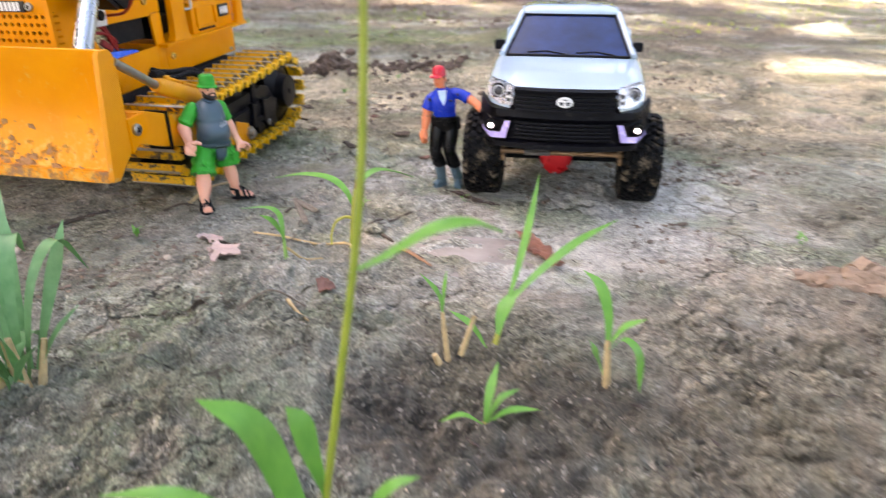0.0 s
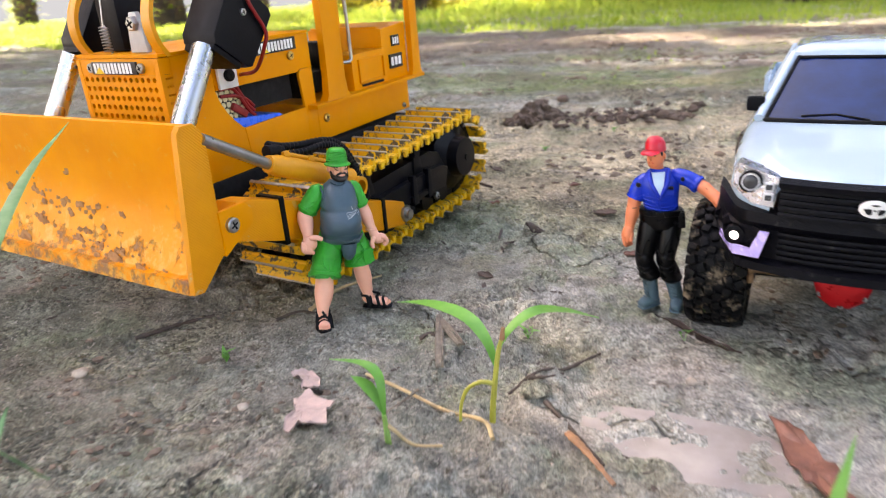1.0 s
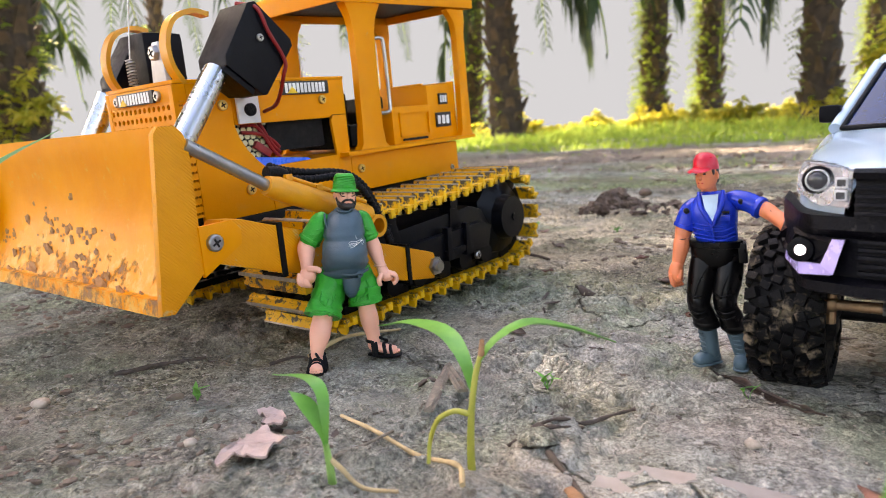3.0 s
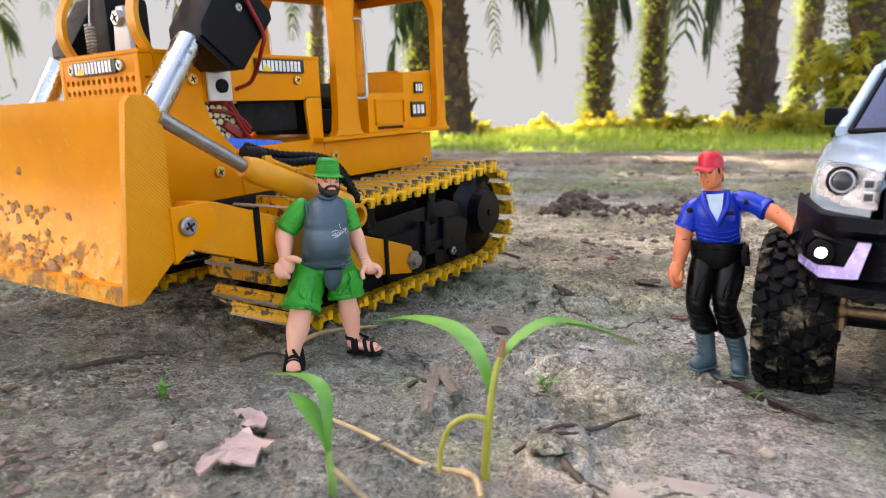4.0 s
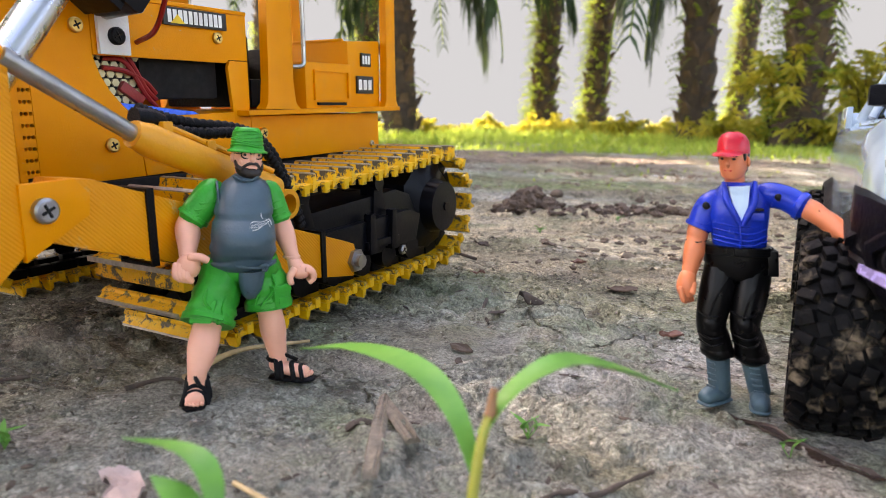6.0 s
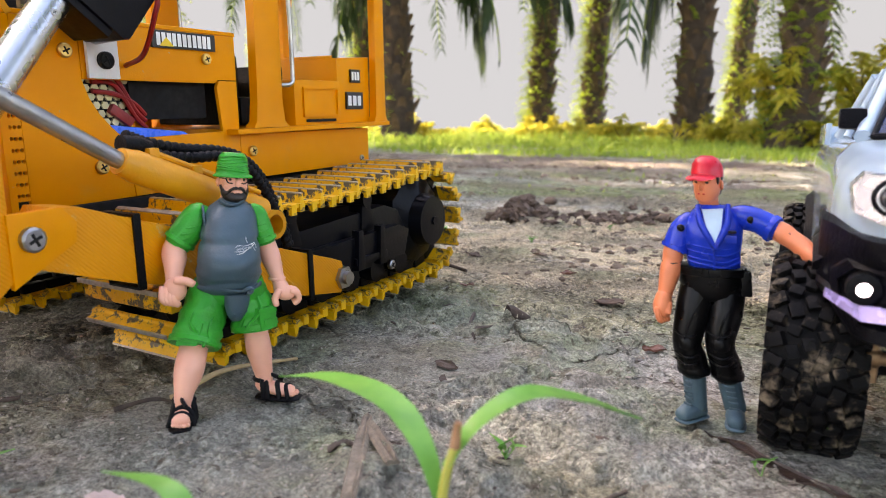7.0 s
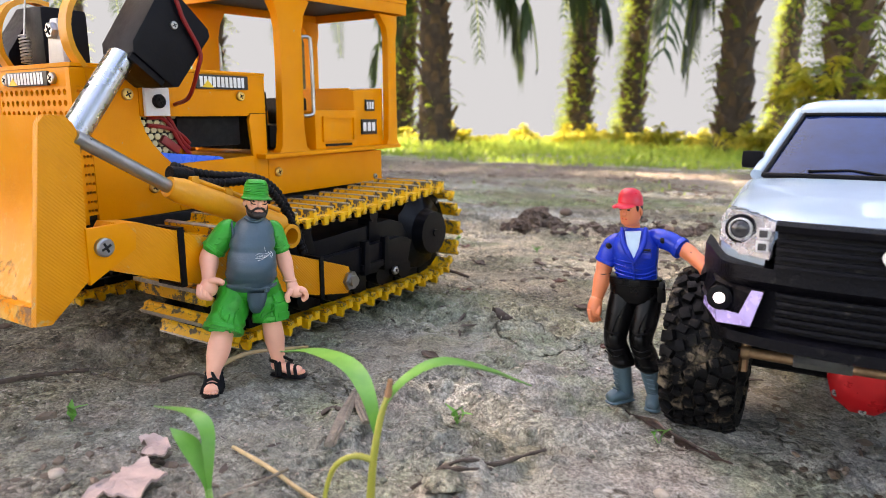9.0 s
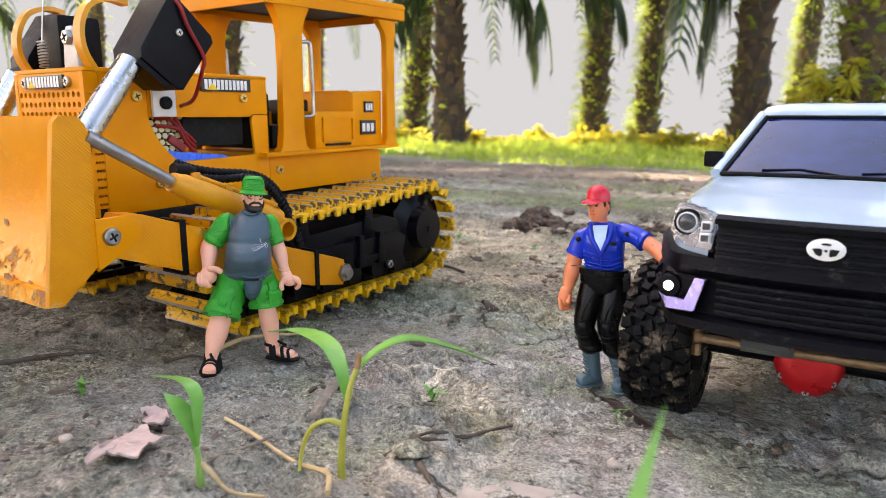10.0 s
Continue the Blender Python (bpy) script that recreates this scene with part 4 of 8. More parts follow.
    grid = [[bm.verts.new((-0.158 + 0.316 * i / nx, y - 0.0006 * noise.noise(Vector((i * 0.3, z * 90, 0))), z)) for y, z in prof] for i in range(nx + 1)]
    back = [[bm.verts.new((-0.158 + 0.316 * i / nx, y + 0.006, z)) for y, z in prof] for i in (0, nx)]
    for a, b in zip(grid, grid[1:]):
        for j in range(n):
            bm.faces.new((a[j], b[j], b[j + 1], a[j + 1]))
    for j in range(n):
        bm.faces.new((back[0][j], back[0][j + 1], back[1][j + 1], back[1][j]))
    bm.faces.new([g[n] for g in grid] + [back[1][n], back[0][n]])
    bm.faces.new([g[0] for g in grid][::-1] + [back[0][0], back[1][0]])
    bmesh.ops.recalc_face_normals(bm, faces=bm.faces[:])
    part("moldboard", bm, M_BLADE, blade, "worn orange moldboard caked with mud")
    prismpart("cutting_edge", [(-0.1275, 0.0575), (-0.1215, 0.0600), (-0.1185, 0.0680), (-0.1255, 0.0675)], "x", -0.158, 0.158, M_BLADE, blade, 0.0008)
    for s in (-1, 1):
        x0, x1 = (0.1582, 0.1640) if s > 0 else (-0.1640, -0.1582)
        prismpart("end_plate", [(-0.1285, 0.0590), (-0.1195, 0.0580), (-0.0945, 0.0800), (-0.0925, 0.1640), (-0.0955, 0.1715), (-0.1000, 0.1760), (-0.1110, 0.1764), (-0.1150, 0.1720)], "x", x0, x1, M_PRINT, blade, 0.0010)
    for s in (-1, 0, 1):
        prismpart("blade_rib", [(-0.105, 0.075), (-0.088, 0.090), (-0.088, 0.140), (-0.098, 0.160)], "x", s * 0.1 - 0.003, s * 0.1 + 0.003, M_YEL, blade, 0.0008)
    # lumps of mud stuck on the blade
    bm = B()
    rnd = random.Random(5)
    spots = [(0.056, 0.10), (0.064, 0.115), (-0.040, 0.44), (-0.020, 0.39), (0.000, 0.35), (0.022, 0.36), (0.040, 0.33), (-0.060, 0.10), (-0.040, 0.22), (-0.010, 0.15), (0.020, 0.13), (0.040, 0.17), (0.090, 0.06), (0.110, 0.07), (-0.100, 0.20), (-0.130, 0.30), (-0.110, 0.08)]
    for i in range(130):
        sx, sf = spots[int(rnd.random() ** 1.2 * len(spots))]
        x = max(-0.156, min(0.152, rnd.gauss(sx, 0.010 if i % 4 else 0.05)))
        f = min(0.9, abs(rnd.gauss(sf, 0.035 if i % 4 else 0.09)))
        j = min(n - 1, int(f * n))
        y = prof[j][0] + (prof[j + 1][0] - prof[j][0]) * (f * n - j)
        r = rnd.uniform(0.0008, 0.0030) * (1.9 if rnd.random() < 0.10 else 1)
        add_rock(bm, (x, y - 0.0002, 0.060 + 0.116 * f), (r * 1.3, r * 0.34, r), i, 0.9)
    tagged(part("mud_crust", bm, M_MUD, blade, "dried mud lumps"), kind="stuff")
    # push arms with their bands and bolts, and the slanting struts
    for s in (-1, 1):
        x0, x1 = sorted((s * 0.140, s * 0.1630))
        arm = prismpart("push_arm", [(-0.0800, 0.0880), (-0.0640, 0.1135), (-0.0500, 0.1120), (-0.0180, 0.1010), (0.1380, 0.0500), (0.1490, 0.0460), (0.1520, 0.0330), (0.1470, 0.0220), (0.1080, 0.0290), (-0.0270, 0.0690)], "x", x0, x1, M_PRINT, root, 0.0014, "yellow push arm")
        y0, y1 = sorted((s * 0.1625, s * 0.1665))
        prismpart("arm_bracket", [(-0.0860, 0.1130), (-0.0610, 0.1135), (-0.0540, 0.1060), (-0.0550, 0.0960), (-0.0860, 0.0790)], "x", y0, y1, M_YEL, arm, 0.0008)
        for y, zt, zb in ((-0.0205, 0.1035, 0.0655), (0.1130, 0.0600, 0.0265)):
            bm = B()
            e = 0.0016
            xa, xb = min(x0, x1) - e, max(x0, x1) + e
            for lo, hi in (((xa, y - 0.0022, zb - 0.001), (xa + e, y + 0.0022, zt)), ((xb - e, y - 0.0022, zb - 0.001), (xb, y + 0.0022, zt)), ((xa, y - 0.0022, zt - 0.0005), (xb, y + 0.0022, zt + 0.0012)), ((xa, y - 0.0022, zb - 0.0016), (xb, y + 0.0022, zb))):
                add_box(bm, lo, hi, 0.0003)
            part("band", bm, M_RUBBER, arm, "black rubber band")
        if s > 0:
            screw("arm_bolt", (0.1668, -0.0765, 0.1008), "x", 0.0058, M_STEEL, arm)
            bm = B()
            add_tube(bm, [(0.158, 0.1490, 0.0335), (0.1660, 0.1490, 0.0335)], 0.0088, 6)
            add_tube(bm, [(0.1660, 0.1490, 0.0335), (0.1700, 0.1490, 0.0335)], 0.0050, 14)
            part("pivot_nut", bm, M_STEEL, arm)
        xs = s * 0.1600
        a, b, c = Vector((xs + s * 0.003, -0.0850, 0.1665)), Vector((xs, -0.0235, 0.1318)), Vector((xs, 0.0720, 0.0935))
        strut = tubepart("strut_rod", [a, b], 0.0044, M_STEEL, root, 14, "polished steel strut rod")
        d = (c - b).normalized()
        body = tubepart("strut_tube", [b - d * 0.001, b + d * 0.004, b + d * 0.008, c], [0.0070, 0.0078, 0.0088, 0.0088], M_ORANGE, root, 18, "orange strut tube")
        tubepart("pipe", [b + d * 0.020 + Vector((0, 0.003, 0.010)), c + Vector((0, 0.000, 0.012))], 0.0018, M_ORANGE, body, 8)
        for f in (0.018, 0.048, 0.078):
            p = b + d * f
            boxpart("pipe_clip", p + Vector((-0.003, -0.001, 0.004)), p + Vector((0.003, 0.005, 0.0125)), M_ORANGE, body, 0.0006)
        bm = B()
        nn = 20
        rr = lambda x, r: [(x, 0.0750 + r * math.cos(2 * math.pi * k / nn), 0.0850 + r * math.sin(2 * math.pi * k / nn)) for k in range(nn)]
        q = sorted((s * 0.142, s * 0.170))
        add_loft(bm, [rr(q[0], 0.0095), rr(q[1], 0.0095), rr(q[1], 0.0065), rr(q[0], 0.0065)], closed=True)
        part("pivot_sleeve", bm, M_ORANGE, body)
        for k, off in enumerate((0.0, 1.0)):
            line = [(-0.0145, 0.1385), (0.0, 0.1335), (0.022, 0.1305), (0.045, 0.1300), (0.0605, 0.1255), (0.0745, 0.1140), (0.0855, 0.0980), (0.0930, 0.0840), (0.1000, 0.0640)]
            pts = curve_pts([(s * (0.1560 - 0.0040 * off), y + off * 0.0058 * smooth(0.03, 0.07, y), z + off * 0.0062 * (1 - smooth(0.0, 0.06, y) * 0.6) * (1 - smooth(0.07, 0.1, y))) for y, z in line], 76)
            bm = B()
            add_tube(bm, pts, [0.0026 + 0.0009 * (i % 2) for i in range(len(pts))], 10)
            part("hydraulic_hose", bm, M_RUBBER, root, "black braided hose")
        tubepart("hose_fitting", [(s * 0.1550, -0.0190, 0.1400), (s * 0.1550, -0.0090, 0.1390), (s * 0.1550, -0.0020, 0.1370)], [0.0052, 0.0052, 0.0042], M_RUBBER, root, 10)
    return root


build_dozer()


# ---------- toy pickup truck ----------
def interp(table, v):
    for (a, fa), (b, fb) in zip(table, table[1:]):
        if v <= b:
            t = max(0.0, (v - a) / (b - a))
            t = t * t * (3 - 2 * t) if len(table) > 9 else t
            return fa + (fb - fa) * t
    return table[-1][1]


T_WIDTH = [(-0.074, 0.056), (-0.066, 0.066), (-0.055, 0.0745), (-0.040, 0.0805), (-0.020, 0.0845), (0.0, 0.086), (0.36, 0.086)]
T_TOP = [(-0.074, 0.1345), (-0.060, 0.1385), (-0.030, 0.1455), (0.010, 0.1520), (0.040, 0.1570), (0.20, 0.1590), (0.36, 0.1590)]
WHEEL_R, AXLE_BACK = 0.0500, 0.292


def front_y(x):
    """The plan of the truck's nose."""
    return -0.0875 + 0.024 * (abs(x) / 0.088) ** 2.4 + 0.034 * smooth(0.064, 0.092, abs(x)) ** 2


def sill(y):
    z = 0.064 if y > -0.040 else 0.108
    for c in (0.0, AXLE_BACK):
        d = abs(y - c)
        if d < 0.060:
            z = max(z, 0.044 + math.sqrt(0.060 ** 2 - d * d) * 0.98)
    return z


def truck_body(root):
    bm = B()
    ys = sorted({round(v, 4) for v in list(np.linspace(-0.074, 0.075, 31)) + list(np.linspace(0.08, 0.225, 12)) + list(np.linspace(0.228, 0.36, 26))})
    rows = []
    for y in ys:
        w, t, s = interp(T_WIDTH, y), interp(T_TOP, y), sill(y)
        prof = []
        for x, z in ((0.0, t + 0.0012), (0.35, t + 0.0010), (0.62, t + 0.0004), (0.80, t - 0.0016), (0.90, t - 0.0052), (0.965, t - 0.0115), (0.992, t - 0.021), (1.0, t - 0.034)):
            prof.append((x * w, max(z, s + 0.001)))
        prof.append((w, max(s, min(t - 0.036, s))))
        prof.append((w * 0.93, s))
        row = [bm.verts.new((-x, y, z)) for x, z in prof[::-1]] + [bm.verts.new((x, y, z)) for x, z in prof[1:]]
        rows.append(row)
    for a, b in zip(rows, rows[1:]):
        for i in range(len(a) - 1):
            bm.faces.new((a[i], a[i + 1], b[i + 1], b[i]))
    bm.faces.new(rows[-1])
    bmesh.ops.recalc_face_normals(bm, faces=bm.faces[:])
    part("body_shell", bm, M_WHITE, root, "white painted body", angle=50)
    # near-black filler for the shade inside, so that nothing shows through the arches
    boxpart("inner_filler", (-0.050, -0.060, 0.072), (0.050, 0.352, 0.130), M_DARK, root)
    boxpart("chassis_rail", (-0.030, -0.015, 0.052), (-0.018, 0.345, 0.066), M_FRAME, root, 0.001)
    boxpart("chassis_rail", (0.018, -0.015, 0.052), (0.030, 0.345, 0.066), M_FRAME, root, 0.001)
    for s in (-1, 1):      # black flares round the arches
        for c in (0.0, AXLE_BACK):
            bm = B()
            rings = []
            for i in range(19):
                a = radians((62 if c == 0.0 else 4) + (114 if c == 0.0 else 172) * i / 18)
                y, z = c - 0.0605 * math.cos(a), 0.044 + 0.0595 * math.sin(a)
                if y < -0.047:
                    y = -0.047
                o = Vector((0, -math.cos(a), math.sin(a)))
                p = Vector((s * 0.083, y, z))
                rings.append([p + Vector((-s * 0.004, 0, 0)), p + Vector((s * 0.0085, 0, 0)) - o * 0.001, p + Vector((s * 0.0085, 0, 0)) + o * 0.003, p + Vector((0.002 * s, 0, 0)) + o * 0.0085])
            add_loft(bm, rings)
            part("wheel_arch", bm, M_TRIM, root, "black wheel arch flare")
    # cab: dark glass, white roof and pillars
    gl = [(-0.0700, 0.0300), (-0.0500, 0.0245), (0.0500, 0.0245), (0.0700, 0.0300), (0.0735, 0.045), (0.0735, 0.205), (0.068, 0.212), (-0.068, 0.212), (-0.0735, 0.205), (-0.0735, 0.045)]
    gt = [(-0.0535, 0.0960), (-0.040, 0.0925), (0.040, 0.0925), (0.0535, 0.0960), (0.0565, 0.104), (0.0565, 0.186), (0.052, 0.192), (-0.052, 0.192), (-0.0565, 0.186), (-0.0565, 0.104)]
    bm = B()
    add_loft(bm, [[(x, y, 0.1550) for x, y in gl], [(x, y, 0.1950) for x, y in gt]])
    part("windscreen", bm, M_GLASS, root, "dark windscreen and windows with sky reflection painted into the blue", angle=30)
    bm = B()
    roof = []
    for z, k, dy in ((0.1940, 1.03, 0.0), (0.1980, 1.035, 0.0), (0.2020, 0.97, 0.003), (0.2048, 0.80, 0.012), (0.2056, 0.5, 0.03)):
        roof.append([(x * k, 0.142 + (y - 0.142) * (1.02 if k > 1 else k) , z) for x, y in gt])
    add_loft(bm, roof)
    part("roof", bm, M_WHITE, root, "white roof")
    for s in (-1, 1):
        for nm, a, b, r in (("front_pillar", (s * 0.0730, 0.0345, 0.1550), (s * 0.0562, 0.1010, 0.1955), 0.0042), ("rear_pillar", (s * 0.0735, 0.202, 0.1550), (s * 0.0560, 0.186, 0.1955), 0.0060), ("middle_pillar", (s * 0.0745, 0.125, 0.1550), (s * 0.0572, 0.135, 0.1955), 0.0030)):
            tubepart(nm, [a, b], r, M_WHITE, root, 10)
        tubepart("screen_seal", [(s * 0.0690, 0.0290, 0.1552), (s * 0.0525, 0.0945, 0.1950)], 0.0014, M_RUBBER, root, 8)
        bm = B()
        add_box(bm, (-0.0065, -0.004, -0.0055), (0.0065, 0.004, 0.0055), 0.003, Matrix.Translation((s * 0.0775, 0.0475, 0.1645)))
        add_tube(bm, [(s * 0.0740, 0.0480, 0.1600), (s * 0.0820, 0.0475, 0.1630)], 0.0022, 8)
        part("side_mirror", bm, M_TRIM, root, "black side mirror")
    tubepart("screen_seal", curve_pts([(-0.0690, 0.0290, 0.1555), (-0.04, 0.0232, 0.1560), (0.04, 0.0232, 0.1560), (0.0690, 0.0290, 0.1555)], 20), 0.0016, M_RUBBER, root, 8)
    tubepart("screen_seal", curve_pts([(-0.0530, 0.0945, 0.1943), (-0.04, 0.0912, 0.1945), (0.04, 0.0912, 0.1945), (0.0530, 0.0945, 0.1943)], 20), 0.0014, M_RUBBER, root, 8)
    for x0, x1 in ((-0.045, -0.002), (0.010, 0.052)):
        tubepart("wiper", [(x0, 0.0300, 0.1585), ((x0 + x1) / 2, 0.0325, 0.1598), (x1, 0.0275, 0.1572)], 0.0009, M_RUBBER, root, 6)
    # load bed behind the cab
    for lo, hi in (((-0.084, 0.222, 0.150), (-0.080, 0.358, 0.166)), ((0.080, 0.222, 0.150), (0.084, 0.358, 0.166)), ((-0.080, 0.354, 0.150), (0.080, 0.358, 0.166))):
        boxpart("bed_rail", lo, hi, M_WHITE, root, 0.001)


def truck_nose(root):
    xs = np.linspace(-0.0895, 0.0895, 41)
    bm = B()      # lower bumper
    rings = []
    for x in xs:
        f = front_y(x)
        e = smooth(0.074, 0.0895, abs(x))
        rings.append([(x, f + 0.006, 0.0745 + 0.014 * e), (x, f - 0.0025, 0.0770 + 0.013 * e), (x, f - 0.0020, 0.0820 + 0.010 * e), (x, f + 0.0035, 0.0850 + 0.009 * e), (x, f + 0.0035, 0.1040), (x, f - 0.0010, 0.1085), (x, f + 0.0005, 0.1150 + 0.004 * e), (x, f + 0.014, 0.1160 + 0.006 * e), (x, f + 0.024, 0.0850)])
    add_loft(bm, rings)
    part("front_bumper", bm, M_TRIM, root, "scuffed black front bumper")
    bm = B()      # upper grille panel
    rings = []
    for x in np.linspace(-0.0500, 0.0500, 25):
        f = front_y(x)
        rings.append([(x, f - 0.0010, 0.1130), (x, f + 0.0020, 0.1330), (x, f + 0.0060, 0.1362), (x, f + 0.016, 0.1350), (x, f + 0.016, 0.1130)])
    add_loft(bm, rings)
    grl = part("grille", bm, M_TRIM, root, "black grille with fine bars")
    for k in range(5):
        z = 0.1165 + k * 0.0040
        bm = B()
        add_loft(bm, [[(x, front_y(x) - 0.0036 + (z - 0.113) * 0.12, z), (x, front_y(x) - 0.0030 + (z - 0.113) * 0.12, z + 0.0016), (x, front_y(x) + 0.002, z + 0.0016), (x, front_y(x) + 0.002, z)] for x in np.linspace(-0.0500, 0.0500, 17)])
        part("grille_bar", bm, M_TRIM, grl)
    bm = B()
    add_loft(bm, [[(x, front_y(x) - 0.0030, 0.1335), (x, front_y(x) - 0.0035, 0.1365), (x, front_y(x) + 0.006, 0.1380), (x, front_y(x) + 0.006, 0.1345)] for x in np.linspace(-0.0510, 0.0510, 21)])
    part("grille_frame", bm, M_TRIM, grl)
    for k in range(5):
        z = 0.0872 + k * 0.0038
        bm = B()
        add_loft(bm, [[(x, front_y(x) + 0.0000, z), (x, front_y(x) + 0.0004, z + 0.0015), (x, front_y(x) + 0.0045, z + 0.0015), (x, front_y(x) + 0.0045, z)] for x in np.linspace(-0.0480, 0.0480, 15)])
        part("lower_bar", bm, M_TRIM, root)
    # badge: a pale oval with dark cut-outs
    bm = B()
    yb = front_y(0) - 0.0040
    n = 28
    oval = lambda a, b, y: [(a * math.cos(2 * math.pi * k / n), y, 0.1265 + b * math.sin(2 * math.pi * k / n)) for k in range(n)]
    add_loft(bm, [oval(0.0082, 0.0052, yb), oval(0.0082, 0.0052, yb - 0.0014), oval(0.0068, 0.0040, yb - 0.0020)])
    badge = part("badge", bm, M_MARK, root, "pale oval badge")
    bm = B()
    for q in (-1, 1):
        cut = [(0.0058, 0.0003), (0.0028, 0.0006), (0.0016, 0.0002), (0.0014, -0.0024), (0.0022, -0.0032), (0.0042, -0.0024)]
        bm.faces.new([bm.verts.new((q * x, yb - 0.0023, 0.1265 + z)) for x, z in cut])
    for z0, w in ((0.0026, 0.0022), (-0.0004, 0.0007)):
        bm.faces.new([bm.verts.new((w * math.cos(2 * math.pi * k / 12), yb - 0.0023, 0.1265 + z0 + 0.0006 * math.sin(2 * math.pi * k / 12))) for k in range(12)])
    part("badge_recess", bm, M_DARK, badge)
    for s in (-1, 1):
        # headlamp: silver bowl and projector behind a clear cover
        lamp = new("headlight")
        lamp.parent = root
        lamp["label"] = "clear headlight with round projector"
        pts = [(0.0525, 0.1190), (0.0510, 0.1365), (0.0670, 0.1400), (0.0765, 0.1408), (0.0805, 0.1350), (0.0795, 0.1245), (0.0665, 0.1198)]
        def skin(off, k=1.0):
            cx, cz = 0.068, 0.130
            return [(s * (cx + (x - cx) * k), front_y(x) + off + 0.006 + (z - 0.116) * 0.45, cz + (z - cz) * k) for x, z in pts]
        bm = B()
        add_loft(bm, [skin(0.010), skin(-0.0060, 0.97)])
        part("lamp_housing", bm, M_SILVER, lamp)
        bm = B()
        add_loft(bm, [skin(-0.0064, 0.99), skin(-0.0080, 1.0), skin(-0.0092, 0.92)])
        cover = part("lamp_cover", bm, M_LENS, lamp)
        cover.visible_shadow = False
        c = Vector((s * 0.0680, front_y(0.0680) + 0.0125, 0.1318))
        rr = lambda r, y: [c + Vector((r * math.cos(2 * math.pi * k / 18), y, r * math.sin(2 * math.pi * k / 18))) for k in range(18)]
        bm = B()
        add_loft(bm, [rr(0.0072, -0.0020), rr(0.0072, -0.0056), rr(0.0062, -0.0062), rr(0.0058, -0.0040)], closed=False)
        part("lamp_bowl", bm, M_MOTOR, lamp, "dark bowl round the projector")
        bm = B()
        add_loft(bm, [rr(0.0056, -0.0030), rr(0.0056, -0.0070), rr(0.0049, -0.0073), rr(0.0045, -0.0050)], closed=False)
        part("projector_ring", bm, M_WHITEP, lamp)
        bm = B()
        add_loft(bm, [rr(0.0045, -0.0030), rr(0.0044, -0.0068), rr(0.0034, -0.0078), rr(0.0014, -0.0083)])
        part("projector", bm, M_LAMPGLASS, lamp, "dark round projector lens")
        for dz in (0.0, 0.006):
            p = Vector((s * 0.0565, front_y(0.0565) + 0.0014 + dz * 0.45, 0.1250 + dz))
            cell = boxpart("lamp_cell", p + Vector((-0.0028, -0.001, -0.0026)), p + Vector((0.0028, 0.003, 0.0026)), M_WHITEP, lamp, 0.0006)
            boxpart("cell_recess", p + Vector((-0.0019, -0.0014, -0.0017)), p + Vector((0.0019, 0.0, 0.0017)), M_LAMPGLASS, cell, 0.0002)
        # fog lamp with a violet bezel, the lamp's spill brightened into the bezel's colour
        fog = new("fog_light")
        fog.parent = root
        fog["label"] = "lit fog light in a violet bezel"
        fy = lambda x: front_y(x) - 0.0005
        bm = B()
        quad = lambda k, off: [(s * x, fy(x) + off, z) for x, z in ((0.0600 + k, 0.0850 + k), (0.0535 + k, 0.1035 - k), (0.0800 - k, 0.1060 - k), (0.0850 - k, 0.0990 - k), (0.0840 - k, 0.0885 + k), (0.0745, 0.0840 + k))]
        add_loft(bm, [quad(0.0, 0.008), quad(0.0, -0.0030), quad(0.0022, -0.0030), quad(0.0030, 0.0018)])
        part("fog_recess", bm, M_TRIM, fog)
        bm = B()      # a bright band down the inner side, and a lip along the bottom
        for v in ([(0.0535, 0.1040), (0.0590, 0.1040), (0.0640, 0.0912), (0.0580, 0.0868)], [(0.0580, 0.0868), (0.0640, 0.0912), (0.0760, 0.0900), (0.0745, 0.0845)], [(0.0745, 0.0845), (0.0760, 0.0900), (0.0862, 0.0905), (0.0866, 0.0868)]):
            add_loft(bm, [[(s * x, fy(x) - 0.0015, z) for x, z in v], [(s * x, fy(x) - 0.0056 + 0.0014 * (z > 0.0895), z) for x, z in v]])
        part("bezel", bm, M_PURPLE, fog)
        c = Vector((s * 0.0745, fy(0.0745) - 0.0022, 0.0965))
        bm = B()
        add_loft(bm, [rr(0.0062, 0.006), rr(0.0062, -0.0010), rr(0.0050, -0.0014)])
        part("lamp_ring", bm, M_BLACKP, fog)
        bm = B()
        add_loft(bm, [rr(0.0030, 0.001), rr(0.0030, -0.0012), rr(0.0024, -0.0017), rr(0.0012, -0.0020)])
        part("led", bm, M_LED, fog, "glowing white lamp")


